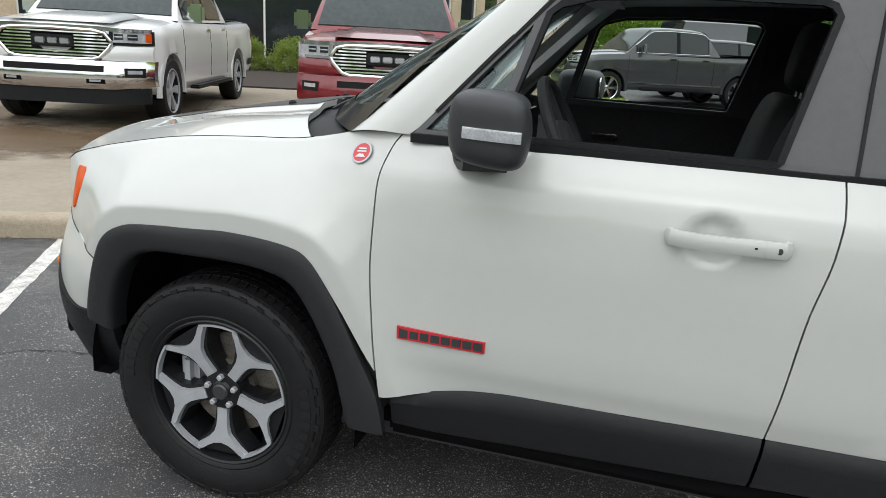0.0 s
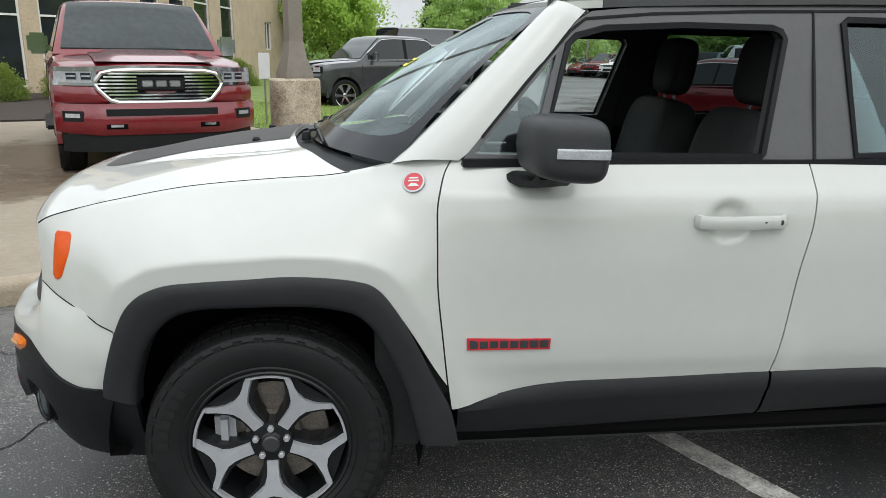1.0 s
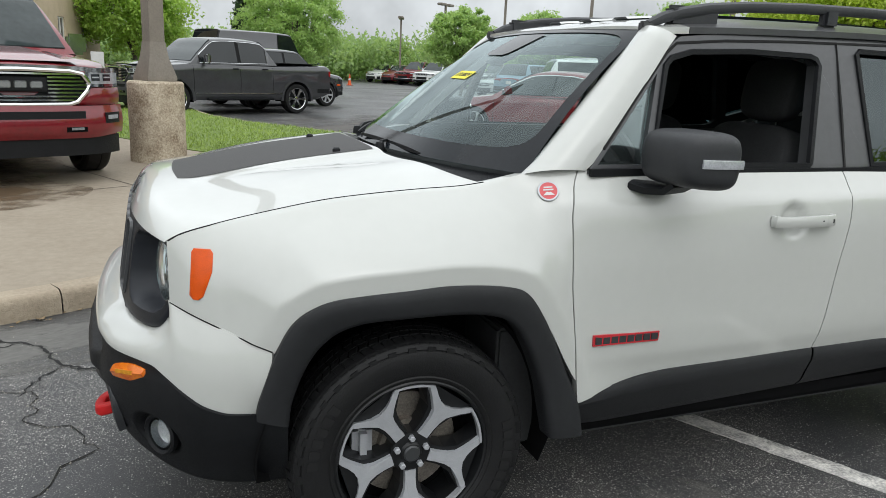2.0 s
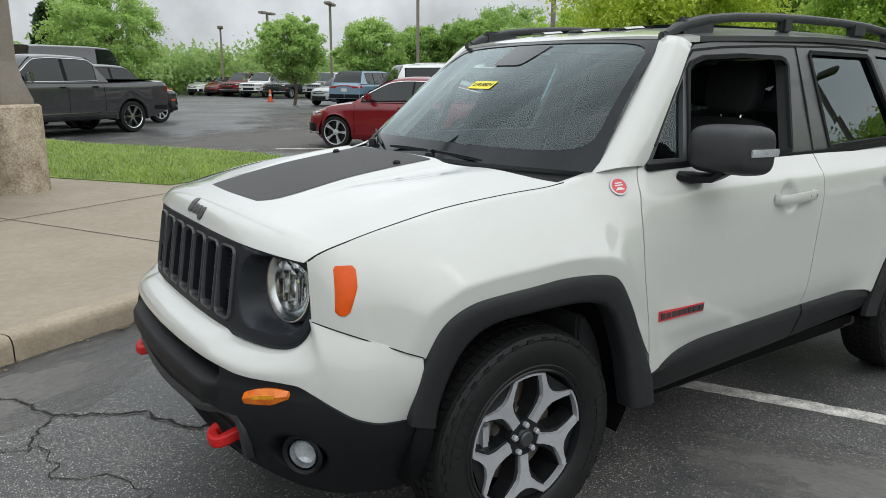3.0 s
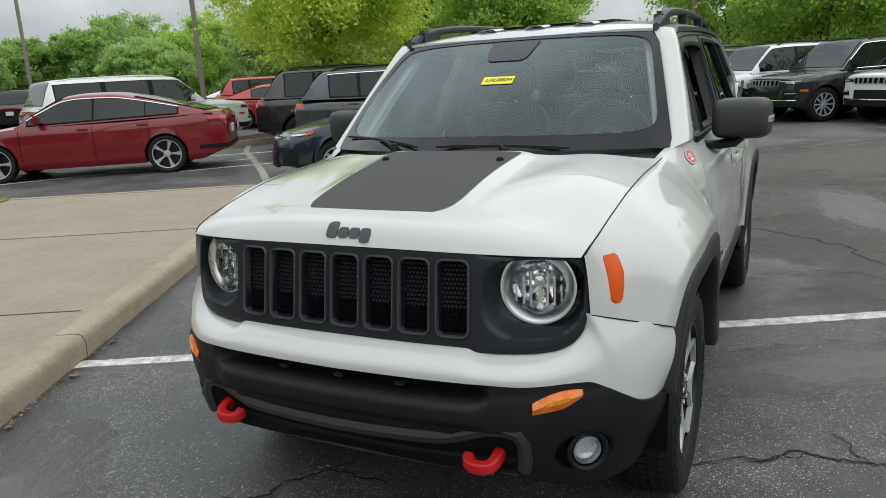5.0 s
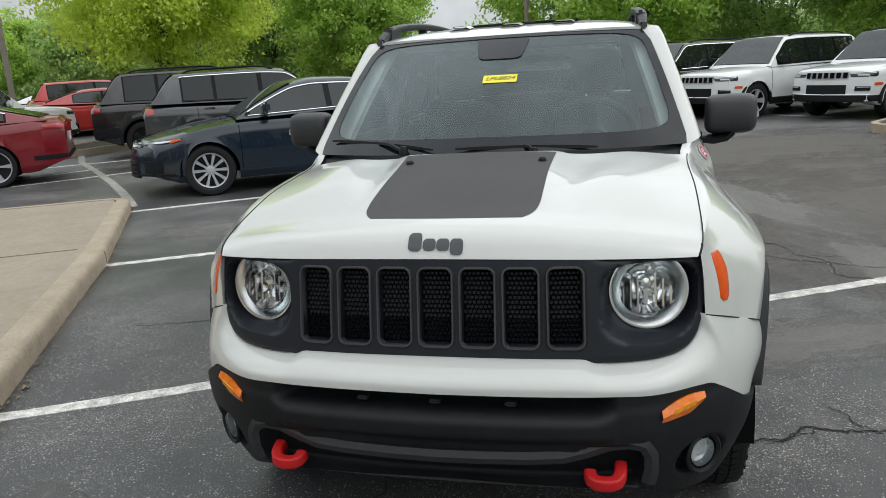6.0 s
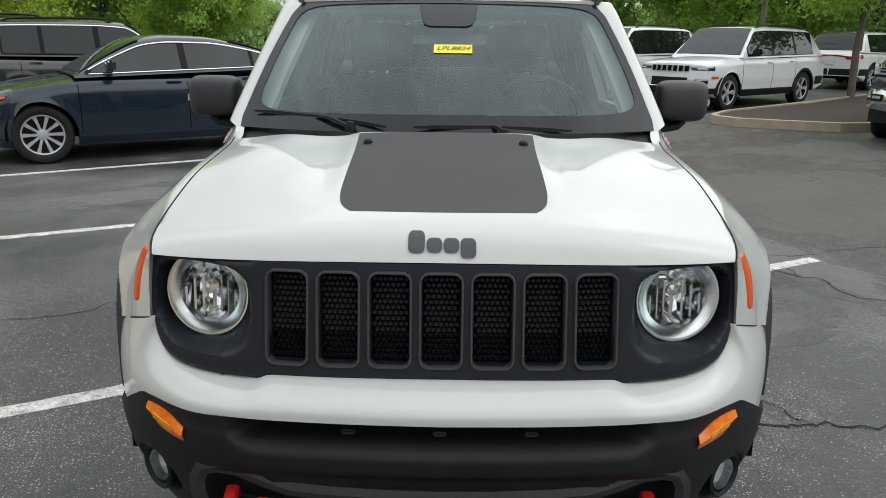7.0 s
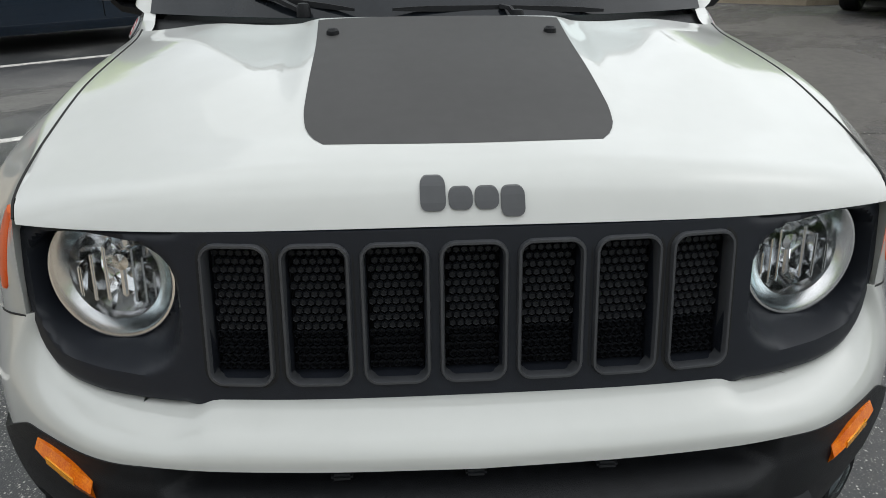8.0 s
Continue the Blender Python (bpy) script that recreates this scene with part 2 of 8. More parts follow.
def soft(x, pts):
    """Smooth (monotone cubic) through (x, y) points."""
    if x <= pts[0][0]:
        return pts[0][1]
    if x >= pts[-1][0]:
        return pts[-1][1]
    d = [(q - p) / (b - a) for (a, p), (b, q) in zip(pts, pts[1:])]
    t = [d[0]] + [0.0 if d[i] * d[i + 1] <= 0 else 2 * d[i] * d[i + 1] / (d[i] + d[i + 1]) for i in range(len(d) - 1)] + [d[-1]]
    for i, ((a, p), (b, q)) in enumerate(zip(pts, pts[1:])):
        if x <= b:
            h, s = b - a, (x - a) / (b - a)
            return (2 * s**3 - 3 * s * s + 1) * p + (s**3 - 2 * s * s + s) * h * t[i] + (3 * s * s - 2 * s**3) * q + (s**3 - s * s) * h * t[i + 1]


def step(a, b, x):
    s = min(1.0, max(0.0, (x - a) / (b - a)))
    return s * s * (3 - 2 * s)


def lerp(a, b, s):
    return a + (b - a) * s


def grid_faces(nu, nv, close_u=False, off=0):
    fs = []
    for i in range(nu if close_u else nu - 1):
        for j in range(nv - 1):
            a, b = i * nv + j, ((i + 1) % nu) * nv + j
            fs.append((off + a, off + b, off + b + 1, off + a + 1))
    return fs


def sheet(name, rows, material, parent=None, thick=0.0, inward=None, label="", sharp=0.6):
    """A grid of points as a panel. With thick, its rim turns inwards along the vector that inward(p) gives."""
    nu, nv = len(rows), len(rows[0])
    verts = [Vector(p) for r in rows for p in r]
    faces = grid_faces(nu, nv)
    if thick:
        rim = [i * nv for i in range(nu)] + [(nu - 1) * nv + j for j in range(1, nv)] + [i * nv + nv - 1 for i in range(nu - 2, -1, -1)] + [j for j in range(nv - 2, 0, -1)]
        base = len(verts)
        for k in rim:
            verts.append(verts[k] + Vector(inward(verts[k])) * thick)
        n = len(rim)
        faces += [(rim[k], rim[(k + 1) % n], base + (k + 1) % n, base + k) for k in range(n)]
    return mk(name, verts, faces, material, parent, label, sharp=sharp)


def tess(loops):
    import mathutils
    return mathutils.geometry.tessellate_polygon([[Vector((p[0], p[1], 0)) for p in lp] for lp in loops])


def plate(name, outer, holes, place, thick, material, parent=None, label="", smooth=False, flip=False):
    """A flat or gently bent plate from an outline with holes; place(a, b, d) gives the point at depth d."""
    loops = [outer] + list(holes)
    flat = [p for lp in loops for p in lp]
    n = len(flat)
    verts = [place(a, b, 0.0) for a, b in flat] + [place(a, b, thick) for a, b in flat]
    tris = tess(loops)
    faces = [tuple(t) for t in tris] + [tuple(n + i for i in reversed(t)) for t in tris]
    k = 0
    for lp in loops:
        m = len(lp)
        faces += [(k + i, k + (i + 1) % m, n + k + (i + 1) % m, n + k + i) for i in range(m)]
        k += m
    return mk(name, verts, faces, material, parent, label, smooth=smooth, flip=flip)


def sweep(name, path, profile, material, parent=None, closed=False, up=(0, 0, 1), label="", scale=None, caps=True):
    """A profile (a, b) carried along a path: a sideways, b along up."""
    pts = [Vector(p) for p in path]
    up = Vector(up)
    n, m = len(pts), len(profile)
    verts = []
    for i, p in enumerate(pts):
        q, r = (pts[i - 1], pts[(i + 1) % n]) if closed else (pts[max(0, i - 1)], pts[min(n - 1, i + 1)])
        t = (r - q).normalized()
        side = t.cross(up).normalized()
        u = side.cross(t).normalized()
        k = scale[i] if scale else 1.0
        verts += [p + side * (a * k) + u * (b * k) for a, b in profile]
    faces = []
    for i in range(n if closed else n - 1):
        j = (i + 1) % n
        for a in range(m):
            b = (a + 1) % m
            faces.append((i * m + a, j * m + a, j * m + b, i * m + b))
    if caps and not closed:
        faces += [tuple(range(m)), tuple((n - 1) * m + a for a in reversed(range(m)))]
    return mk(name, verts, faces, material, parent, label)


def circle(r, n=8):
    return [(r * math.cos(2 * math.pi * i / n), r * math.sin(2 * math.pi * i / n)) for i in range(n)]


def round_rect(w, h, r, n=4):
    """A rounded rectangle of width w and height h round the origin."""
    pts = []
    for cx, cy, a0 in ((w / 2 - r, h / 2 - r, 0), (-w / 2 + r, h / 2 - r, 90), (-w / 2 + r, -h / 2 + r, 180), (w / 2 - r, -h / 2 + r, 270)):
        for i in range(n + 1):
            a = radians(a0 + 90 * i / n)
            pts.append((cx + r * math.cos(a), cy + r * math.sin(a)))
    return pts


def lathe(name, profile, material, parent=None, n=48, axis="y", label="", at=(0, 0, 0)):
    """A profile of (radius, depth) turned round an axis."""
    verts, m = [], len(profile)
    for i in range(n):
        a = 2 * math.pi * i / n
        for r, d in profile:
            c, s = r * math.cos(a), r * math.sin(a)
            p = {"y": (c, d, s), "x": (d, c, s), "z": (c, s, d)}[axis]
            verts.append((p[0] + at[0], p[1] + at[1], p[2] + at[2]))
    return mk(name, verts, grid_faces(n, m, True), material, parent, label)


def box(bm, c, s, r=0.0):
    """Adds a box of size s centred at c to a bmesh, with edges rounded by r."""
    g = bmesh.ops.create_cube(bm, size=1.0, matrix=Matrix.Translation(c) @ Matrix.Diagonal((*s, 1)))
    if r > 0:
        es = list({e for v in g["verts"] for e in v.link_edges})
        bmesh.ops.bevel(bm, geom=es, offset=r, segments=2, affect="EDGES", clamp_overlap=True)


def block(name, c, s, material, parent=None, r=0.01, label=""):
    bm = bmesh.new()
    box(bm, c, s, r)
    me = bpy.data.meshes.new(name)
    bm.to_mesh(me)
    bm.free()
    me.materials.append(material)
    ob = new(name, me)
    ob.parent = parent
    if label:
        ob["label"] = label
    return ob


def flat_poly(name, pts, z0, z1, material, parent=None, label=""):
    return plate(name, pts, [], lambda a, b, d: (a, b, z1 - d), z1 - z0, material, parent, label)

# ---- ground, kerbs and paving ----
KU = Vector((math.cos(radians(27.7)), math.sin(radians(27.7)), 0))
KV = Vector((-KU.y, KU.x, 0))
TOP = 0.13


def ground_sheet():
    n, rows = 41, []
    for i in range(n):
        a = (i / (n - 1) * 2 - 1)
        row = []
        for j in range(n):
            b = (j / (n - 1) * 2 - 1)
            row.append((620 * a * abs(a) ** 1.5, 620 * b * abs(b) ** 1.5, 0.0))
        rows.append(row)
    tagged(sheet("ground", rows, ASPHALT), "worn dark asphalt car park with cracks and pale grit", "ground", kind="structure")


ground_sheet()
KERB_LINE = [(-26, -9.4), (-14, -4.1), (-6, -0.45), (-2.42, 1.18), (-1.18, 1.754), (0.14, 2.415), (2.72, 3.756), (5.07, 5.18)]


def along(line, step_len):
    """Even points along a polyline."""
    out = []
    for a, b in zip(line, line[1:]):
        a, b = Vector((*a, 0)), Vector((*b, 0))
        k = max(1, round((b - a).length / step_len))
        out += [a.lerp(b, i / k) for i in range(k)]
    return out + [Vector((*line[-1], 0))]


def offset_line(line, d):
    pts = [Vector((*p, 0)) for p in line]
    out = []
    for i, p in enumerate(pts):
        t = (pts[min(i + 1, len(pts) - 1)] - pts[max(i - 1, 0)]).normalized()
        out.append((p.x - t.y * d, p.y + t.x * d))
    return out


GRASS_CORNER, GRASS_END = (0.96, 6.85), (3.74, 8.34)
back = offset_line(KERB_LINE, 0.16)
apron_pts = back[:-1] + [(5.02, 5.34), (5.3, 5.6), (4.74, 6.62), GRASS_END, GRASS_CORNER, (-0.22, 8.44), (-3.0, 13.1), (-7.2, 11.4), (-14, 8.6), (-24, 3.6)]
apron = tagged(flat_poly("pavement", apron_pts, -0.2, TOP, CONCRETE), "pale tan concrete apron, stained and damp under the parked trucks", "pavement", kind="structure")


def paving_joint(a, b):
    a, b = Vector((*a, TOP + 0.003)), Vector((*b, TOP + 0.003))
    k = max(2, round((b - a).length / 0.25))
    pts = [a.lerp(b, i / k) + Vector((random.uniform(-0.004, 0.004), random.uniform(-0.004, 0.004), 0)) for i in range(k + 1)]
    sweep("paving_joint", pts, [(-0.006, 0), (0.006, 0), (0.004, 0.002), (-0.004, 0.002)], JOINT, apron)


for d in (-1.35, 1.85, 4.4, 7.0, -4.5, -7.8):
    p0 = Vector((-1.18, 1.754, 0)) + KU * (d + 0.1) + KV * 0.2
    deep = 4.6 if d > 1 else 9.5
    if d > 5:
        continue
    p1 = p0 + KV * deep
    paving_joint(p0[:2], p1[:2])
for off, u0, u1 in ((3.05, -12, 4.7), (6.1, -12, 0.2), (9.2, -12, -1.5)):
    c = Vector((-1.18, 1.754, 0)) + KV * off
    paving_joint((c + KU * u0)[:2], (c + KU * u1)[:2])


GUTTER = mat("pale_grey_gutter_concrete", (0.30, 0.29, 0.265), 0.85, vary=0.3, scale=5, bump=0.4, bump_scale=90, second=(0.20, 0.19, 0.17))


def kerb_stones():
    """The raised kerb, cast in lengths with a tooled rounded nose and thin joints between them."""
    kerb = tagged(holder("kerb"), "chipped tan concrete kerb with dirt at its foot", "kerb", kind="structure")
    prof = [(0.0, -0.1), (0.0, 0.085), (0.008, 0.115), (0.026, 0.134), (0.05, TOP + 0.008), (0.165, TOP + 0.006), (0.165, -0.1)]
    for a, b in zip(KERB_LINE, KERB_LINE[1:]):
        a, b = Vector((*a, 0)), Vector((*b, 0))
        k = max(1, round((b - a).length / 2.7))
        for i in range(k):
            p, q = a.lerp(b, i / k), a.lerp(b, (i + 1) / k)
            t = (q - p).normalized()
            side = Vector((-t.y, t.x, 0))
            p, q = p + t * 0.004, q - t * 0.004
            m = max(2, round((q - p).length / 0.12))
            rows = []
            for s in range(m + 1):
                c = p.lerp(q, s / m)
                j = random.uniform(-0.004, 0.004)
                rows.append([c + side * (x + (j if 0 < n < 4 else 0)) + Vector((0, 0, z + (0.5 * j if n in (2, 3) else 0))) for n, (x, z) in enumerate(prof)])
            sheet("kerb_stone", rows, KERB, kerb, sharp=1.2)
    arc = [(5.07, 5.18), (5.2, 5.27), (5.3, 5.42), (5.29, 5.6), (5.2, 5.78), (4.74, 6.62), (3.9, 8.1), (3.72, 8.5), (3.45, 9.6), (3.1, 10.7), (2.2, 12.3), (1.3, 13.6), (0.6, 15.3), (0.2, 18), (-0.6, 24)]
    rows = []
    for c, o in zip(along(arc, 0.12), offset_line([tuple(v[:2]) for v in along(arc, 0.12)], 1.0)):
        side = (Vector((*o, 0)) - c).normalized()
        rows.append([c + side * x + Vector((0, 0, z)) for x, z in [(0.0, -0.1), (0.0, 0.085), (0.01, 0.118), (0.035, 0.136), (0.15, 0.138), (0.155, -0.1)]])
    sheet("kerb_return", rows, KERB, kerb, sharp=1.2)
    # gutter strip that runs on from the kerb's end across the stalls
    strip = [(5.35, 5.35), (6.3, 6.15), (7.5, 7.25), (9.0, 8.7), (10.3, 10.0), (11.9, 11.3)]
    pts = along(strip, 0.3)
    rows = []
    for c, o in zip(pts, offset_line([tuple(v[:2]) for v in pts], 1.0)):
        side = (Vector((*o, 0)) - c).normalized()
        rows.append([c + side * x + Vector((0, 0, z)) for x, z in [(-0.065, 0.001), (-0.06, 0.008), (0.0, 0.005), (0.06, 0.008), (0.065, 0.001)]])
    sheet("gutter_strip", rows, GUTTER, kerb)


kerb_stones()


def stall_line(name, a, b, w=0.10):
    """A painted stall line, chipped along its edges and broken by small bare patches."""
    a, b = Vector((*a, 0)), Vector((*b, 0))
    t = (b - a).normalized()
    side = Vector((-t.y, t.x, 0))
    k = max(3, round((b - a).length / 0.06))
    rows = []
    for i in range(k + 1):
        c = a.lerp(b, i / k)
        l, r = w / 2 + random.uniform(-0.006, 0.004), w / 2 + random.uniform(-0.006, 0.004)
        rows.append([c - side * l + Vector((0, 0, 0.0035)), c + Vector((0, 0, 0.0045)), c + side * r + Vector((0, 0, 0.0035))])
    ob = sheet(name, rows, LINE, None, thick=0.004, inward=lambda p: (0, 0, -1))
    return tagged(ob, "worn white parking stall line, cracked and chipped", "line", "stall lines", "structure")


stall_line("stall_line", (0.03, 2.36), (2.64, -2.55))
stall_line("stall_line", (2.66, 3.76), (5.0, -0.62))
stall_line("stall_line", (5.03, 5.22), (8.1, 0.55))
stall_line("stall_line", (-2.44, 1.16), (-0.2, -3.0))
stall_line("stall_line", (4.44, 11.97), (9.3, 8.85))
stall_line("stall_line", (7.3, 8.95), (9.6, 6.9))
stall_line("stall_line", (9.5, 10.6), (12.5, 6.6))
stall_line("stall_line", (14.6, -5.0), (16.6, -3.3))
stall_line("stall_line", (15.9, -2.6), (17.9, -5.0))


def crack(pts, w=0.012, branches=2):
    """A ragged open crack in the asphalt, with crumbled pale edges."""
    rnd = random.Random(int(1000 * abs(pts[0][0] + 3 * pts[0][1])))

    def ragged(line, j):
        line = [Vector((*p, 0)) for p in line]
        for _ in range(4):
            out = [line[0]]
            for p, q in zip(line, line[1:]):
                d = (q - p).length * j
                out += [(p + q) / 2 + Vector((rnd.uniform(-d, d), rnd.uniform(-d, d), 0)), q]
            line = out
        return line

    def ribbon(name, line, wide, mat_, z, parent=None):
        rows, n = [], len(line)
        for i, p in enumerate(line):
            t = (line[min(i + 1, n - 1)] - line[max(0, i - 1)]).normalized()
            s = Vector((-t.y, t.x, 0))
            e = min(1, 4 * i / n + 0.15, 4 * (n - 1 - i) / n + 0.15)
            a, b = wide * e * rnd.uniform(0.1, 1.15), wide * e * rnd.uniform(0.1, 1.15)
            rows.append([p - s * a + Vector((0, 0, z)), p + s * b + Vector((0, 0, z))])
        return sheet(name, rows, mat_, parent)

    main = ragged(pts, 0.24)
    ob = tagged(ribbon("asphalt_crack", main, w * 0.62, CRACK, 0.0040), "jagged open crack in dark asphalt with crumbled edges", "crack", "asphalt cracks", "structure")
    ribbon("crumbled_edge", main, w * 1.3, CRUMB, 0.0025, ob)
    # loose stone chips along the broken edge
    cv, cf = [], []
    for p, q in zip(main, main[1:]):
        for _ in range(int((q - p).length * 55)):
            c = p.lerp(q, rnd.random()) + Vector((rnd.gauss(0, w * 2.2), rnd.gauss(0, w * 2.2), 0))
            r, a0, k = rnd.uniform(0.0015, 0.0055), rnd.uniform(0, 6.28), len(cv)
            cv += [(c.x + r * math.cos(a0 + 2.09 * i), c.y + r * math.sin(a0 + 2.09 * i), 0.001) for i in range(3)] + [(c.x, c.y, 0.002 + r * 0.9)]
            cf += [(k, k + 1, k + 3), (k + 1, k + 2, k + 3), (k + 2, k, k + 3)]
    if cf:
        mk("stone_chips", cv, cf, CHIP, ob, smooth=False)
    for _ in range(branches):
        i = rnd.randrange(len(main) // 5, len(main) - 3)
        a = rnd.uniform(0, 6.28)
        e = main[i] + Vector((math.cos(a), math.sin(a), 0)) * rnd.uniform(0.12, 0.36)
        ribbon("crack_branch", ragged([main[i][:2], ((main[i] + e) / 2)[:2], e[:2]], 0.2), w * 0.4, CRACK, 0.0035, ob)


crack([(-2.6, 2.0), (-1.6, 1.42), (-1.23, 1.25), (-1.07, 0.95), (-0.95, 0.875), (-0.72, 0.66), (-0.53, 0.51), (-0.2, 0.35)], 0.016, 3)
crack([(0.05, -0.75), (0.2, -0.97), (0.31, -1.17), (0.33, -1.35), (0.38, -1.52), (0.3, -2.2), (0.5, -3.6)], 0.011, 4)
crack([(6.6, -0.67), (5.3, -0.54), (4.06, -1.23), (3.48, -1.6), (3.05, -1.76), (2.37, -2.16), (1.6, -2.9), (0.6, -4.2)], 0.012, 4)
crack([(3.05, -1.3), (2.9, -1.75), (2.7, -2.4), (3.6, -4.0)], 0.007, 2)
crack([(-1.7, 1.2), (-1.2, 0.7), (-0.9, 0.1), (-1.5, -0.6)], 0.004, 3)
crack([(1.2, 2.6), (1.6, 1.9), (1.5, 1.2)], 0.004, 2)
crack([(7.6, 0.8), (6.6, -0.1), (6.9, -1.4), (6.1, -2.2)], 0.01, 4)

# leaf and grit litter along the kerb's foot
rnd = random.Random(4)
lv, lf = [], []
for p in along(KERB_LINE[2:], 0.03):
    for _ in range(2):
        if rnd.random() < 0.5:
            continue
        t = KU * rnd.uniform(-0.04, 0.04) - KV * abs(rnd.gauss(0, 0.035))
        c, s = p + t, rnd.uniform(0.004, 0.016)
        a = rnd.uniform(0, 6.28)
        b = len(lv)
        for k in range(4):
            lv.append((c.x + s * math.cos(a + 1.57 * k), c.y + s * math.sin(a + 1.57 * k) * 0.6, 0.003 + rnd.uniform(0, 0.012)))
        lf.append((b, b + 1, b + 2, b + 3))
for c in ((-1.62, 1.52), (-1.28, 1.66), (-0.62, 1.98), (-0.1, 2.22), (0.35, 2.46), (-2.9, 0.9), (-3.6, 0.6)):
    a, s, b = rnd.uniform(0, 6.28), rnd.uniform(0.025, 0.04), len(lv)
    lv += [(c[0] + s * r * math.cos(a + q), c[1] + s * r * math.sin(a + q), 0.006 + z) for q, r, z in ((0, 1.1, 0.012), (0.5, 0.5, 0.004), (1.0, 0.9, 0.016), (1.7, 0.45, 0.004), (2.4, 0.8, 0.010), (3.3, 0.5, 0.0), (4.2, 0.8, 0.014), (5.3, 0.5, 0.003))]
    lf.append(tuple(range(b, b + 8)))
LITTER = mat("dry_leaf_litter", (0.22, 0.16, 0.09), 0.9, vary=0.5, scale=30)
tagged(mk("leaf_litter", lv, lf, LITTER), "brown leaf litter and grit along the kerb", "litter", kind="stuff")

# ---- lawn ----
LAWN_PTS = [GRASS_CORNER, (3.70, 8.36), (3.62, 8.6), (3.36, 9.6), (3.0, 10.65), (2.1, 12.2), (1.2, 13.5), (0.5, 15.2), (0.05, 18), (-0.75, 24), (-2.8, 44), (-4.5, 44), (-5.2, 24), (-3.0, 13.1), (-0.22, 8.44)]
lawn = tagged(flat_poly("lawn", LAWN_PTS, -0.1, TOP + 0.012, LAWN), "bright green mown lawn strip beside the concrete", "lawn", kind="structure")


def inside(p, poly):
    c, j = False, len(poly) - 1
    for i in range(len(poly)):
        (xi, yi), (xj, yj) = poly[i], poly[j]
        if (yi > p[1]) != (yj > p[1]) and p[0] < (xj - xi) * (p[1] - yi) / (yj - yi) + xi:
            c = not c
        j = i
    return c


rnd = random.Random(7)
gv, gf = [], []
while len(gf) < 26000:
    y = 6.8 + 11 * rnd.random() ** 1.7
    p = (rnd.uniform(-3.2, 3.8), y)
    if not inside(p, LAWN_PTS):
        continue
    h, a, w = rnd.uniform(0.03, 0.075), rnd.uniform(0, 6.28), rnd.uniform(0.004, 0.009)
    lx, ly = rnd.gauss(0, 0.02), rnd.gauss(0, 0.02)
    b = len(gv)
    gv += [(p[0] - w * math.cos(a), p[1] - w * math.sin(a), TOP + 0.005), (p[0] + w * math.cos(a), p[1] + w * math.sin(a), TOP + 0.005), (p[0] + lx, p[1] + ly, TOP + h)]
    gf.append((b, b + 1, b + 2))
me = bpy.data.meshes.new("grass")
me.from_pydata(gv, [], gf)
me.materials.append(BLADE)
tagged(new("grass", me), "short bright green grass blades on the lawn", "grass", kind="stuff")

# ---- planting bed and building ----
BED = [(-14, 8.8), (-7.2, 11.6), (-3.05, 13.3), (-5.3, 24.2), (-7.3, 23.2), (-12.4, 19.4), (-24, 10.6)]
tagged(flat_poly("planting_bed", BED, -0.1, TOP + 0.02, MULCH), "dark brown mulch bed in front of the building", "mulch bed", kind="structure")


def wall_run(name, a, b, height, bays, label):
    """A stone-clad wall from a to b with window bays (start, width, sill, head, columns, rows)."""
    a, b = Vector((*a, 0)), Vector((*b, 0))
    t = (b - a).normalized()
    inw = Vector((-t.y, t.x, 0))
    length = (b - a).length
    wall = tagged(holder(name, Matrix.Translation(a) @ Matrix(((t.x, inw.x, 0, 0), (t.y, inw.y, 0, 0), (0, 0, 1, 0), (0, 0, 0, 1)))), label, "wall", kind="structure")
    holes = [[(s, z0), (s + w, z0), (s + w, z1), (s, z1)] for s, w, z0, z1, _, _ in bays]
    plate("stone_face", [(0, -0.1), (length, -0.1), (length, height), (0, height)], holes, lambda x, z, d: (x, d, z), 0.35, STONE, wall)
    for s, w, z0, z1, nc, nr in bays:
        win = holder("window")
        win.parent = wall
        fr = 0.06
        cw, rh = (w - fr) / nc, (z1 - z0 - fr) / nr
        openings = [[(s + fr + i * cw, z0 + fr + j * rh), (s + (i + 1) * cw, z0 + fr + j * rh), (s + (i + 1) * cw, z0 + (j + 1) * rh), (s + fr + i * cw, z0 + (j + 1) * rh)] for i in range(nc) for j in range(nr)]
        plate("window_frame", [(s, z0), (s + w, z0), (s + w, z1), (s, z1)], openings, lambda x, z, d: (x, 0.06 + d, z), 0.12, WFRAME, win)
        for o in openings:
            plate("pane", [(x + (0.01 if n in (1, 2) else -0.01), z + (0.01 if n > 1 else -0.01)) for n, (x, z) in enumerate(o)], [], lambda x, z, d: (x, 0.11 + d, z), 0.02, DARKGLASS, win)
    for k in range(1, 12):
        z = 0.7 * k
        if z < height:
            sweep("stone_joint", [(0, -0.002, z), (length, -0.002, z)], [(-0.004, -0.006), (0.004, -0.006), (0.004, 0.006), (-0.004, 0.006)], JOINT, wall) if not any(z0 < z < z1 for _, _, z0, z1, _, _ in bays) else None
    sweep("coping", [(0, 0.15, height + 0.08), (length, 0.15, height + 0.08)], [(-0.25, -0.08), (0.25, -0.08), (0.25, 0.08), (-0.25, 0.08)], WFRAME, wall)


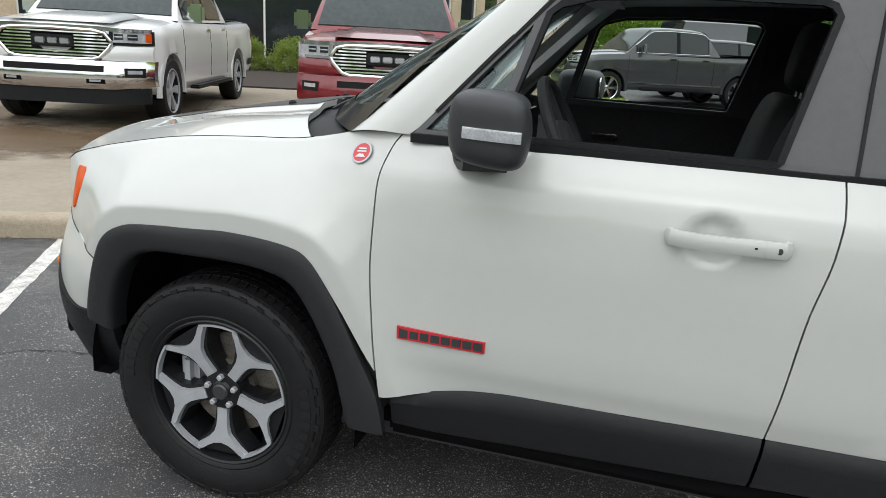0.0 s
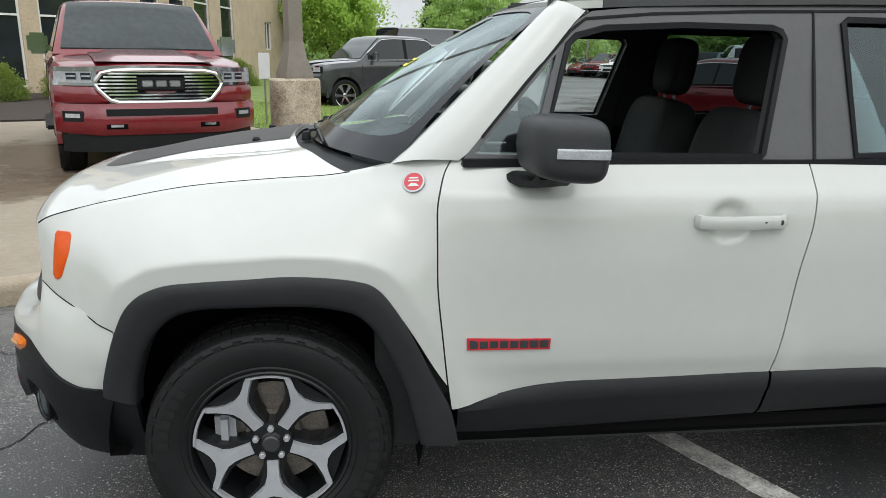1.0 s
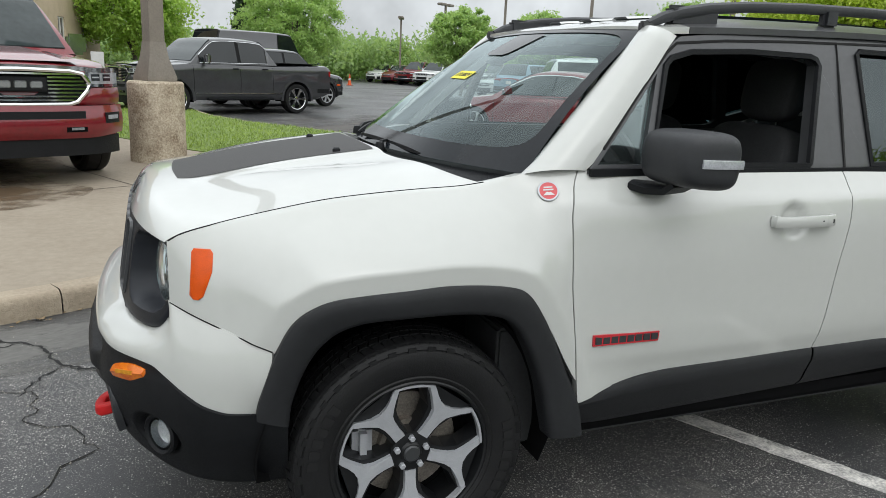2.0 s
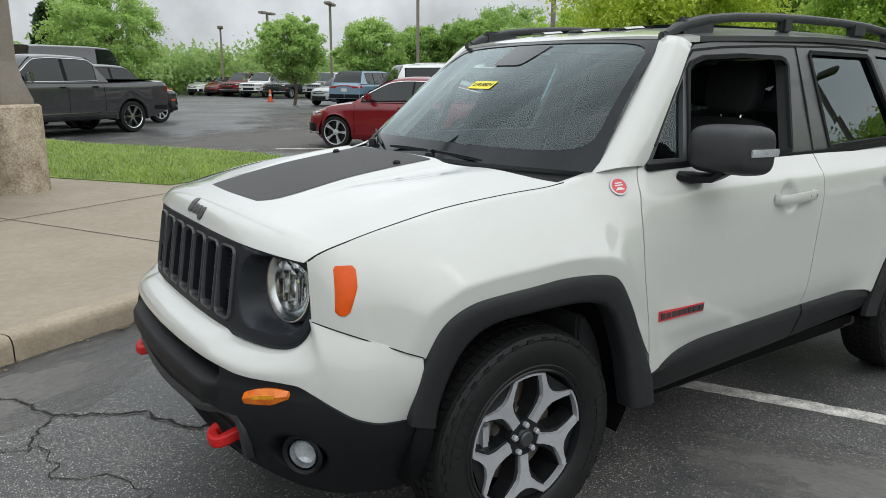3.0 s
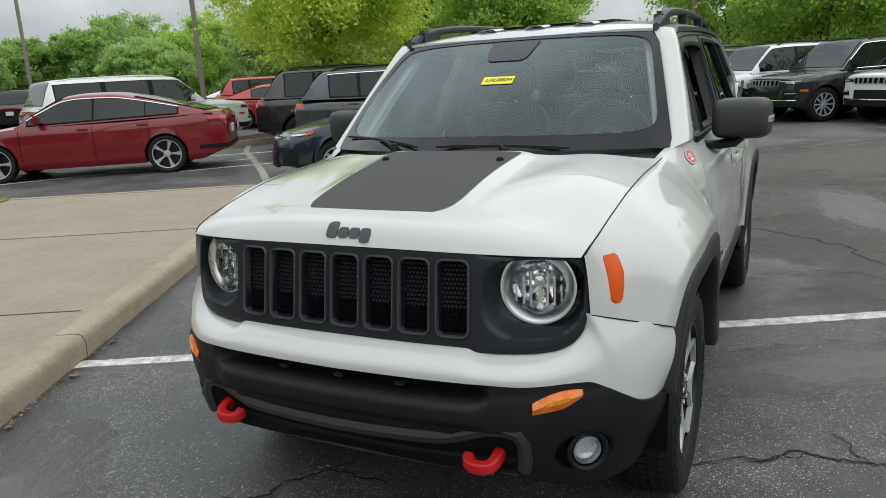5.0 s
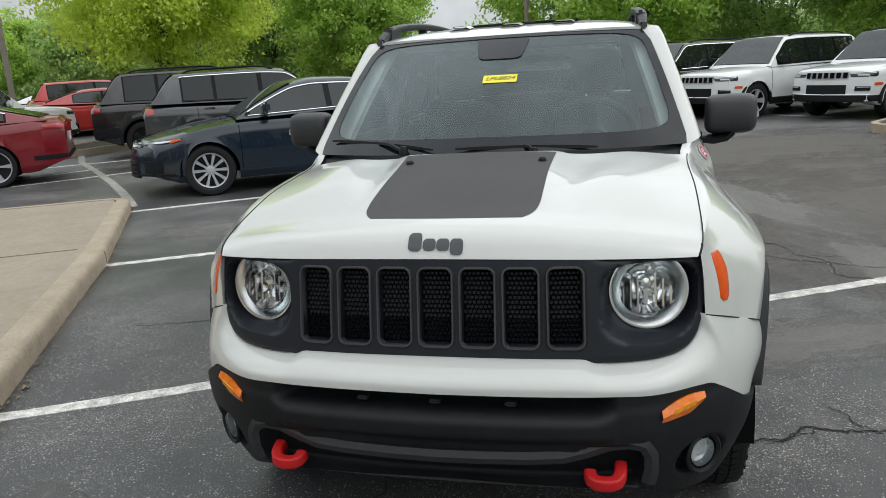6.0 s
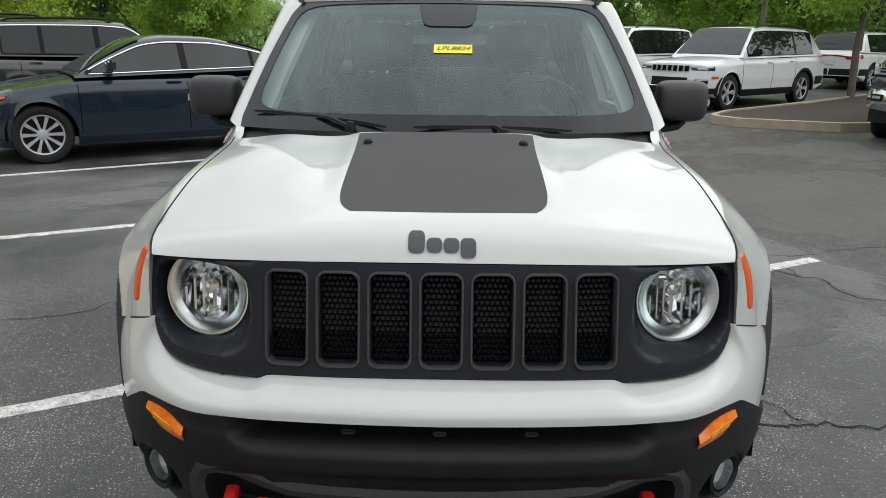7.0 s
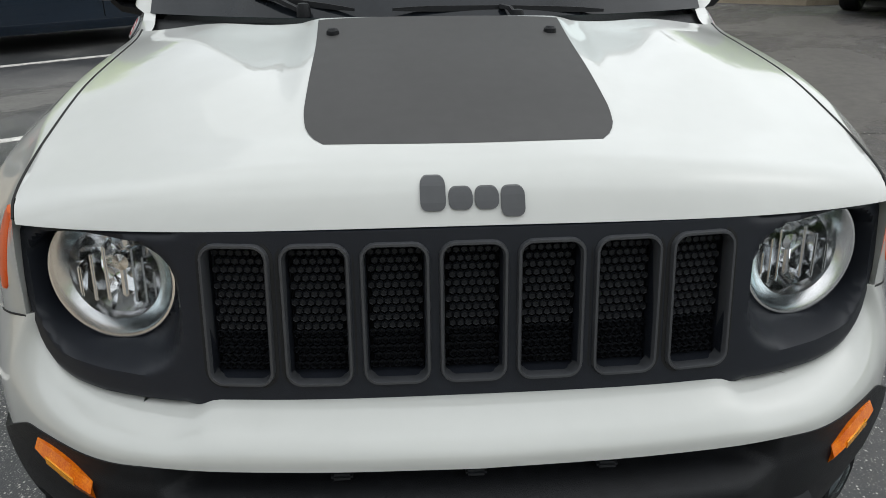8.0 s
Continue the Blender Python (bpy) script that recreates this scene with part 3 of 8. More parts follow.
wall_run("wall_front", (-30, 6.3), (-7.2, 23.2), 8.0, [(0.8 + 4.95 * i, 4.5, 0.35, 6.6, 2, 3) for i in range(5)] + [(25.6, 2.2, 0.35, 6.6, 1, 3)], "tan stone wall with dark glazing in pale frames")
wall_run("wall_side", (-7.2, 23.2), (-3.4, 45), 8.0, [(0.7, 1.5, 0.3, 6.4, 1, 4), (3.0, 1.5, 0.3, 6.4, 1, 4), (5.3, 1.6, 0.3, 6.4, 1, 4), (8.2, 1.6, 0.3, 6.4, 1, 4), (14.5, 1.1, 1.6, 3.0, 2, 1), (18.5, 1.1, 1.6, 3.0, 2, 1)], "tan stone office wall with tall narrow windows")
wall_run("wall_end", (-3.4, 45), (-20, 52), 8.0, [], "plain tan stone end wall")
tagged(flat_poly("roof_slab", [(-30, 6.3), (-7.2, 23.2), (-3.4, 45), (-20, 52), (-45, 20)], 7.6, 7.9, STONE), "flat pale roof of the office building", "roof", kind="structure")

# ---- far planting island ----
ISL = [(11.55, -4.82), (11.15, -4.75), (10.75, -5.0), (10.45, -5.6), (10.1, -6.5), (10.2, -7.1), (10.7, -7.9), (12.0, -9.4), (14.0, -11.6), (15.6, -12.8), (16.8, -12.6), (17.5, -11.6), (17.4, -10.8), (14.6, -7.9), (12.3, -5.35)]
cen = Vector((13.5, -8.9, 0))
island = tagged(holder("planting_island"), "kerbed parking island filled with dark mulch", "island", kind="structure")
inner_pts = [tuple((Vector((*p, 0)) + (cen - Vector((*p, 0))).normalized() * 0.17)[:2]) for p in ISL]
plate("island_kerb", ISL, [inner_pts], lambda a, b, d: (a, b, 0.15 - d), 0.25, KERB, island)
flat_poly("mulch", inner_pts, -0.05, 0.12, MULCH, island)
ISL2 = [(11.2, 11.3), (11.15, 11.9), (11.6, 12.4), (12.6, 12.6), (16.8, 12.4), (17.2, 11.8), (16.8, 10.0), (15.8, 9.6), (14.4, 9.9), (12.4, 10.9)]
island2 = tagged(holder("planting_island"), "kerbed parking island with mulch under a young maple", "island", kind="structure")
cen2 = Vector((14.2, 11.4, 0))
inner2 = [tuple((Vector((*p, 0)) + (cen2 - Vector((*p, 0))).normalized() * 0.17)[:2]) for p in ISL2]
plate("island_kerb", ISL2, [inner2], lambda a, b, d: (a, b, 0.15 - d), 0.25, KERB, island2)
flat_poly("mulch", inner2, -0.05, 0.12, MULCH, island2)


def lamp_pole(x, y, h=8.0, base=True, heads=2, turn=0.0, r=0.07):
    pole = tagged(holder("parking_lot_lamp", pose(x, y, TOP if base else 0, 0, 0, turn)), "tall bronze parking lot lamp post with flat box lights", "lamp post", "parking lot lamps")
    z0 = 0.0
    if base:
        lathe("concrete_base", [(0.0, 0.99), (0.20, 0.99), (0.315, 0.985), (0.335, 0.96), (0.337, 0.7), (0.333, 0.3), (0.34, 0.0), (0.34, -0.1)], POLEBASE, pole, 40, "z", "round concrete base with flaking tan paint")
        z0 = 0.99
        verts = []
        for z, s in ((0.99, 0.19), (1.04, 0.19), (1.27, 0.125), (1.42, 0.105), (1.46, 0.10)):
            verts.append([(s, s, z), (-s, s, z), (-s, -s, z), (s, -s, z), (s, s, z)])
        sheet("base_cover", verts, POLE, pole)
    sweep("pole", [(0, 0, z0), (0, 0, h * 0.5), (0, 0, h)], [(-r, -r), (r, -r), (r, r), (-r, r)], POLE, pole, up=(1, 0, 0))
    for i in range(heads):
        s = 1 if i else -1
        block("lamp_head", (s * 0.55, 0, h - 0.05), (0.75, 0.42, 0.16), POLE, pole, 0.03)
        block("arm", (s * 0.12, 0, h - 0.08), (0.25, 0.06, 0.06), POLE, pole, 0.01)
    return pole


lamp_pole(-0.62, 7.36, 9.0, True, 2, 27, 0.095)
for x, y, h in ((19.9, 50.6, 6.0), (20.9, 42.4, 6.1), (17.7, 54.5, 5.1), (20.4, 31.2, 9.0), (18.6, 19.0, 9), (43.8, 37.7, 6.5), (24.5, -10.8, 9.0), (26.0, 2.6, 9.0)):
    lamp_pole(x, y, h, False, 2, 20 + 13 * x % 60)



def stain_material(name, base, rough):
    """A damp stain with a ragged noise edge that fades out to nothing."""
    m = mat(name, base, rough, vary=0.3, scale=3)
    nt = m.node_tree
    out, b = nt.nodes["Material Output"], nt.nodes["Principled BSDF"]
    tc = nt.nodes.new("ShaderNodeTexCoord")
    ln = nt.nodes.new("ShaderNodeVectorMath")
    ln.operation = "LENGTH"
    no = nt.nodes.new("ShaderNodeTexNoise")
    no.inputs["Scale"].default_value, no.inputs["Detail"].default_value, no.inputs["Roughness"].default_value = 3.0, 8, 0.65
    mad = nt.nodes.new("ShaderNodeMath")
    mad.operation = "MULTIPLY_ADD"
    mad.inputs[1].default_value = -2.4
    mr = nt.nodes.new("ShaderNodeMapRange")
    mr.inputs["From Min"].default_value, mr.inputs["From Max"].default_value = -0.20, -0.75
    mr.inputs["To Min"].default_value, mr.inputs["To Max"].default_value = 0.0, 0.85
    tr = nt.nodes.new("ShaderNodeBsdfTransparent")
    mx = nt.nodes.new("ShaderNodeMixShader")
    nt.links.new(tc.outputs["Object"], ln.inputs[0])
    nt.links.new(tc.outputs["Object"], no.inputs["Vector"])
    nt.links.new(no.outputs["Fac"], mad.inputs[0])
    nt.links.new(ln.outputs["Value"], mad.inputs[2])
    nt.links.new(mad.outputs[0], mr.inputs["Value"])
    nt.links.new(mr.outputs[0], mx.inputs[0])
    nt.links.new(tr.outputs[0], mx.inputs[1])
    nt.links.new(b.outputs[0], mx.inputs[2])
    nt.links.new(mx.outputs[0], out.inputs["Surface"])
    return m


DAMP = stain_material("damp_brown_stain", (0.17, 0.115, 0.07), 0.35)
LANE = stain_material("brown_grey_worn_lane", (0.094, 0.084, 0.075), 0.7)
GRIT = stain_material("pale_worn_asphalt", (0.15, 0.145, 0.135), 0.8)


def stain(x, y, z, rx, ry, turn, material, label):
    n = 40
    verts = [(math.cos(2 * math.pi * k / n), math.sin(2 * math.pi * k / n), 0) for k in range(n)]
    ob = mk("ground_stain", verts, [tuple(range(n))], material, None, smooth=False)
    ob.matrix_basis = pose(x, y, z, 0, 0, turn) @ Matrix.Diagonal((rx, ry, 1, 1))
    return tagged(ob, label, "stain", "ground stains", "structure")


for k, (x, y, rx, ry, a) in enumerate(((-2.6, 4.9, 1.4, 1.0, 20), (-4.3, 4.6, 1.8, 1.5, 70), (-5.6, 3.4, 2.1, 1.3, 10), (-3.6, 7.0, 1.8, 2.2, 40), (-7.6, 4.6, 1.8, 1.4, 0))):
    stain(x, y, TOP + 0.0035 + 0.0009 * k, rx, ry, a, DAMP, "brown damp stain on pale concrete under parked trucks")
for k, (x, y, rx, ry, a) in enumerate(((6.8, -3.6, 5.0, 2.6, -50), (4.6, -3.4, 3.4, 2.4, -40), (9.5, -2.4, 4.2, 2.6, -52), (6.0, 14.5, 6.0, 3.6, 30), (11.0, 21.0, 6.0, 4.0, 60))):
    stain(x, y, 0.0008 + 0.0001 * k, rx, ry, a, LANE, "brown-grey worn driving lane")
for k, (x, y, rx, ry, a) in enumerate(((1.3, -1.45, 0.9, 0.35, -60), (-1.6, 1.2, 1.3, 0.5, 25), (2.6, -2.4, 1.4, 0.5, 20), (-2.2, -1.6, 1.4, 0.6, 70), (5.2, -1.8, 2.0, 0.7, 20), (-1.9, 2.6, 1.3, 0.4, 20), (4.5, 2.8, 1.6, 0.6, -60))):
    stain(x, y, 0.0015 + 0.0002 * k, rx, ry, a, GRIT, "pale worn patch of gritty asphalt")
# ---- the white suv in the foreground: front axle at x = 0, nose towards -x ----
jeep = tagged(holder("suv"), "white compact suv with black cladding and red tow hooks", "suv")
SEAM = mat("panel_gap", (0.01, 0.01, 0.01), 0.9, vary=0.2)
DECAL = mat("matte_black_hood_decal", (0.041, 0.0395, 0.039), 0.6, spec=0.35, vary=0.12, scale=4, bump=0.05, bump_scale=700)
GRILLE = mat("satin_black_grille", (0.0115, 0.0135, 0.0185), 0.42, vary=0.15, scale=5, bump=0.1, bump_scale=700, spec=0.3)
HONEY = mat("black_honeycomb_plastic", (0.0075, 0.0085, 0.0105), 0.45, spec=0.22, vary=0.15, scale=8)
RIMGREY = mat("dark_grey_grille_ring", (0.042, 0.044, 0.048), 0.36, vary=0.12, scale=12)
HOOKRED = mat("red_tow_hook", (0.44, 0.010, 0.011), 0.5, spec=0.3, vary=0.15, scale=15)
BADGE = mat("dark_badge", (0.05, 0.052, 0.055), 0.35, metal=0.3, vary=0.1)
BADGERED = mat("red_badge", (0.50, 0.02, 0.03), 0.35, coat=0.4, vary=0.1)
TRIM = mat("black_roof_and_frame", (0.046, 0.047, 0.050), 0.42, coat=0.2, vary=0.15, scale=5, bump=0.05, bump_scale=600)
CABIN_BLACK = mat("black_interior_trim", (0.030, 0.031, 0.033), 0.75, vary=0.3, scale=10, bump=0.2, bump_scale=300)
CABIN_GREY = mat("pale_grey_headliner", (0.66, 0.68, 0.66), 0.85, vary=0.1, scale=10)
FRIT = mat("windshield_black_border", (0.010, 0.012, 0.015), 0.12, spec=0.22, vary=0.2)
WSGLASS = glass_material("windshield_glass", (0.86, 0.96, 0.94), 0.95, 0.0, 1.54, 0.03)
CLEARGLASS = glass_material("clear_side_glass", (0.96, 0.99, 0.98), 0.98)
TINT = glass_material("tinted_privacy_glass", (0.8, 0.9, 0.9), 0.55, 0.0, 1.6)
LENS = glass_material("clear_lens", (1, 1, 1), 0.95, 0.02, 1.45)
RINGCHROME = mat("bright_ring_chrome", (0.95, 0.95, 0.96), 0.24, metal=1.0, vary=0.12, scale=30)
REFLECTOR = mat("chrome_reflector", (0.86, 0.87, 0.88), 0.12, metal=1.0, vary=0.1, scale=20)
YELLOW = mat("yellow_paper_sticker", (0.75, 0.66, 0.05), 0.7, vary=0.08)
INK = mat("black_ink", (0.02, 0.02, 0.025), 0.7, vary=0.1)

ARCH_F = [(-0.437, 0.53), (-0.428, 0.59), (-0.388, 0.712), (-0.34, 0.80), (-0.262, 0.846), (-0.16, 0.860), (-0.03, 0.867), (0.07, 0.872), (0.18, 0.866), (0.255, 0.855), (0.30, 0.838), (0.340, 0.795), (0.395, 0.705), (0.455, 0.58), (0.511, 0.465), (0.535, 0.357)]
ARCH_FI = [(-0.352, 0.50), (-0.342, 0.575), (-0.300, 0.685), (-0.240, 0.752), (-0.165, 0.780), (-0.06, 0.786), (0.05, 0.787), (0.14, 0.783), (0.205, 0.772), (0.25, 0.756), (0.285, 0.725), (0.318, 0.675), (0.348, 0.615), (0.382, 0.53), (0.405, 0.44), (0.425, 0.36)]
ARCH_R = [(2.035, 0.385), (2.06, 0.50), (2.12, 0.62), (2.20, 0.755), (2.27, 0.835), (2.36, 0.872), (2.47, 0.886), (2.57, 0.89), (2.68, 0.885), (2.80, 0.865), (2.885, 0.825), (2.945, 0.74), (3.0, 0.63), (3.03, 0.53), (3.05, 0.48), (3.06, 0.42)]
ARCH_RI = [(2.15, 0.37), (2.165, 0.46), (2.20, 0.56), (2.255, 0.66), (2.315, 0.74), (2.38, 0.785), (2.48, 0.802), (2.57, 0.805), (2.67, 0.802), (2.76, 0.788), (2.83, 0.755), (2.88, 0.69), (2.925, 0.60), (2.95, 0.51), (2.965, 0.46), (2.97, 0.40)]


def curved(line, k=5):
    """The same line rounded off: a smooth curve through its points."""
    pts, out = [line[0]] + list(line) + [line[-1]], []
    for i in range(1, len(pts) - 2):
        a, b, c, d = pts[i - 1:i + 3]
        for q in range(k):
            s = q / k
            out.append(tuple(0.5 * (2 * b[m] + (c[m] - a[m]) * s + (2 * a[m] - 5 * b[m] + 4 * c[m] - d[m]) * s * s + (3 * b[m] - a[m] - 3 * c[m] + d[m]) * s**3) for m in (0, 1)))
    return out + [line[-1]]


ARCH_FC, ARCH_RC = curved(ARCH_F), curved(ARCH_R)
HOOD_SEAM = [(-0.640, 0.672, 0.966), (-0.60, 0.683, 0.990), (-0.52, 0.691, 1.014), (-0.41, 0.696, 1.040), (-0.19, 0.703, 1.080), (0.035, 0.707, 1.100), (0.16, 0.713, 1.108), (0.25, 0.722, 1.122), (0.36, 0.738, 1.150), (0.45, 0.763, 1.160), (0.53, 0.785, 1.163), (3.0, 0.79, 1.17)]


def y_seam(x):
    return soft(x, [(a, b) for a, b, _ in HOOD_SEAM])


def z_seam(x):
    return soft(x, [(a, c) for a, _, c in HOOD_SEAM])


def seg_dist(p, line):
    best = 9.0
    for (ax, az), (bx, bz) in zip(line, line[1:]):
        dx, dz = bx - ax, bz - az
        t = max(0, min(1, ((p[0] - ax) * dx + (p[1] - az) * dz) / (dx * dx + dz * dz)))
        best = min(best, math.hypot(p[0] - ax - t * dx, p[1] - az - t * dz))
    return best


def flare_w(x):
    return soft(x, [(-0.5, 0.826), (-0.42, 0.858), (-0.34, 0.886), (-0.22, 0.902), (-0.05, 0.909), (0.3, 0.908), (0.5, 0.890), (0.6, 0.882), (2.0, 0.884), (2.3, 0.897), (2.85, 0.893), (3.05, 0.85)])


def half_width(x, z):
    """Half the body's width at length x and height z, from sill to belt."""
    p = soft(x, [(-0.66, 0.660), (-0.632, 0.688), (-0.57, 0.734), (-0.48, 0.772), (-0.38, 0.795), (-0.2, 0.806), (0.1, 0.812), (0.35, 0.826), (0.5, 0.858), (0.7, 0.876), (1.0, 0.882), (1.5, 0.882), (2.0, 0.876), (2.4, 0.868), (2.9, 0.85), (3.2, 0.80), (3.35, 0.72)])
    zt, ys = z_seam(x), y_seam(x)
    if x < 0.5:
        t = max(0.0, (z - 0.80) / (zt - 0.80))
        w = p - (p - ys) * t**2.3
        w = lerp(w, door_width(p, z), step(0.24, 0.5, x))
    else:
        w = door_width(p, z)
    d = min(seg_dist((x, z), ARCH_F), seg_dist((x, z), ARCH_R))
    k = max(0.0, 1 - max(0.0, d - 0.055) / 0.23) ** 1.7
    return max(w, lerp(w, flare_w(x), k))


def door_width(p, z):
    return p - soft(z, [(0.33, 0.05), (0.42, 0.036), (0.48, 0.028), (0.54, 0.018), (0.60, 0.004), (0.68, 0.0), (0.85, 0.0), (0.97, 0.006), (1.05, 0.018), (1.075, 0.026), (1.10, 0.045), (1.13, 0.064), (1.165, 0.088)])


def inward(p):
    return (0, 1 if p.y < 0 else -1, 0)


def side_panel(name, sg, xl, xr, zb, zt, nu, nv, thick=0.03, dish=None, us=None, rim=None):
    """A body side panel between two seam lines xl(z), xr(z) and a lower and upper edge."""
    xa, xb = xl(0.75), xr(0.75)
    rows = []
    for i in range(nu + 1):
        u = us(i / nu) if us else i / nu
        x0 = lerp(xa, xb, u)
        row = []
        for j in range(nv + 1):
            z = lerp(zb(x0), zt(x0), j / nv)
            x = x0 + (xl(z) - xa) * (1 - u) ** 5 + (xr(z) - xb) * u**5
            y = half_width(x, z)
            if dish:
                y -= 0.018 * (1 - step(0.040, 0.060, math.hypot(x - dish[0], z - dish[1])))
            row.append((x, sg * y, z))
        rows.append(row)
    return sheet(name, rows, WHITE, jeep, thick, rim or inward, sharp=0.9)


def door_seam_f(z):
    return soft(z, [(0.36, 0.535), (0.46, 0.514), (0.66, 0.489), (0.86, 0.472), (1.02, 0.472), (1.12, 0.492), (1.165, 0.518)])


def door_seam_m(z):
    return soft(z, [(0.36, 1.468), (0.53, 1.478), (0.67, 1.495), (0.85, 1.515), (1.0, 1.545), (1.10, 1.553), (1.165, 1.549)])


def clad_top(x):
    return soft(x, [(0.50, 0.462), (0.58, 0.478), (0.68, 0.500), (0.78, 0.516), (0.88, 0.525), (1.15, 0.529), (1.48, 0.535), (1.8, 0.536), (2.0, 0.52), (2.06, 0.50)])


def fender_bottom(x):
    if x < -0.392:
        return interp(x, [(-0.66, 0.822), (-0.60, 0.797), (-0.50, 0.757), (-0.392, 0.714)])
    return interp(x, ARCH_FC[10:71])


def rear_bottom(x):
    return clad_top(x) if x < 2.06 else interp(x, ARCH_RC[5:66])


G = 0.0022
for sg in (-1, 1):
    side_panel("front_fender", sg, lambda z: -0.632, lambda z: door_seam_f(z) - G, fender_bottom, lambda x: z_seam(x), 84, 26, rim=lambda p: (1, 0, 0) if p.x < -0.60 else inward(p), us=lambda u: interp(u, [(0, 0), (0.25, 0.18), (1, 1)]))
    side_panel("front_door", sg, lambda z: door_seam_f(z) + G, lambda z: door_seam_m(z) - G, clad_top, lambda x: 1.160, 64, 46, dish=(1.293, 1.0))
    side_panel("rear_door", sg, lambda z: door_seam_m(z) + G, lambda z: soft(z, [(0.5, 2.2), (0.8, 2.26), (0.95, 2.37), (1.16, 2.40)]) - G, rear_bottom, lambda x: 1.160 + 0.012 * step(1.6, 2.3, x), 50, 34, dish=(2.16, 1.02))
    side_panel("rear_quarter", sg, lambda z: soft(z, [(0.5, 2.2), (0.8, 2.26), (0.95, 2.37), (1.16, 2.40)]) + G, lambda z: 3.24 - 0.1 * step(0.9, 1.2, z), rear_bottom, lambda x: soft(x, [(2.2, 1.168), (2.45, 1.19), (2.6, 1.24), (2.75, 1.30), (3.3, 1.30)]), 46, 26)
    # dark backing behind the panel gaps
    bx = [[(x, sg * (half_width(x, z) - 0.028), z) for z in [lerp(0.50, 1.12, k / 12) for k in range(13)]] for x in [lerp(0.44, 0.60, k / 4) for k in range(5)]]
    sheet("gap_backing", bx, SEAM, jeep)
    bx = [[(x, sg * (half_width(x, z) - 0.030), z) for z in [lerp(0.54, 1.14, k / 12) for k in range(13)]] for x in [lerp(1.44, 1.58, k / 4) for k in range(5)]]
    sheet("gap_backing", bx, SEAM, jeep)

    # wheel-arch cladding
    for nm, out, inn, seam in (("wheel_arch_cladding", ARCH_F, ARCH_FI, 0.87), ("wheel_arch_cladding", ARCH_R, ARCH_RI, 0.87)):
        rows = []
        fine_o, fine_i = curved(out), curved(inn)
        for (ox, oz), (ix, iz) in zip(fine_o, fine_i):
            w = flare_w(lerp(ox, ix, 0.5))
            low = step(0.56, 0.42, oz) * (-0.004 if 0 < ox < 1 else 0.010)
            row = []
            for v, o in ((0.0, -0.020), (0.0, 0.004), (0.12, 0.010), (0.35, 0.0115), (0.8, 0.009), (0.95, 0.004), (1.0, -0.010), (1.015, -0.030), (1.02, -0.06)):
                row.append((lerp(ox, ix, v), sg * (w + o - low), lerp(oz, iz, v)))
            rows.append(row)
        sheet(nm, rows, LIT_CLAD, jeep, sharp=1.0)
    # sill cladding under the doors
    for x0, x1 in ((0.537, 1.473), (1.481, 2.045)):
        rows = []
        for k in range(25):
            xt = lerp(x0, x1, k / 24)
            zt, zl = clad_top(xt), lerp(0.352, 0.388, (xt - 0.53) / 1.1)
            row = []
            for v, o in ((0.0, -0.012), (0.0, 0.006), (0.10, 0.014), (0.30, 0.019), (0.36, 0.016), (0.85, 0.004), (1.0, -0.012), (1.05, -0.07)):
                z = lerp(zt, zl, v)
                x = xt + (door_seam_m(z) - door_seam_m(0.53)) * (1 if (x0 < 1 and k == 24) or (x0 > 1 and k == 0) else 0)
                row.append((x, sg * (door_width(0.882, max(z, 0.40)) + o - 0.012 * (1 - step(0.52, 0.66, xt))), z))
            rows.append(row)
        sheet("sill_cladding", rows, LIT_CLAD, jeep, sharp=0.5)
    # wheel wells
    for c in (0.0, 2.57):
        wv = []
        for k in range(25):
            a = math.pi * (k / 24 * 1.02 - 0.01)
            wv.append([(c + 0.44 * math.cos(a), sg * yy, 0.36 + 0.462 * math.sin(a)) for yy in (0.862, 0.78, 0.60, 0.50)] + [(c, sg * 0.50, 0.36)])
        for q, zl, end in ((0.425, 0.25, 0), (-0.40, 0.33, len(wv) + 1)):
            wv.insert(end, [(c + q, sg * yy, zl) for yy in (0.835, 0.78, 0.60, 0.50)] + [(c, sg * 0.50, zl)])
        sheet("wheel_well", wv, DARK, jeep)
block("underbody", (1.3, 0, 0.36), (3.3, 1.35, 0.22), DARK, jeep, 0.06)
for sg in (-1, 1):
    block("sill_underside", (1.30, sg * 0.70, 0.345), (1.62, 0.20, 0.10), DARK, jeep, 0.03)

# hood
HOOD_C = [(-0.655, 1.056), (-0.54, 1.073), (-0.3, 1.115), (-0.085, 1.1465), (0.06, 1.166), (0.2, 1.18), (0.3, 1.185)]


def hood_z(x, y):
    ys, zs = y_seam(x), z_seam(x)
    q = min(1.0, abs(y) / ys)
    c = 0.10 * (abs(y) / 0.66) ** 4 + 0.015 * (abs(y) / 0.66) ** 2
    zc = soft(x - c * step(-0.1, -0.6, x), HOOD_C)
    z = zs + (zc - zs) * (1 - q**2.6)
    rise = step(-0.62, -0.25, x)
    z += 0.007 * rise * (1 - step(0.268, 0.31, abs(y)))
    # a hollow beside the raised centre, wide at the cowl and tapering forwards
    far = step(-0.48, 0.06, x)
    mid, wide = lerp(0.292, 0.375, far), lerp(0.018, 0.085, far)
    hollow = math.exp(-abs((abs(y) - mid) / wide) ** 2.6)
    z -= (0.003 + 0.007 * far) * step(-0.50, -0.35, x) * (1 - 0.6 * step(-0.04, 0.12, x)) * hollow
    z += 0.005 * rise * math.exp(-(((abs(y) - 0.53) / 0.10) ** 2))
    return z


def hood_rear(y):
    return 0.035 + 0.205 * (abs(y) / 0.72) ** 2.6


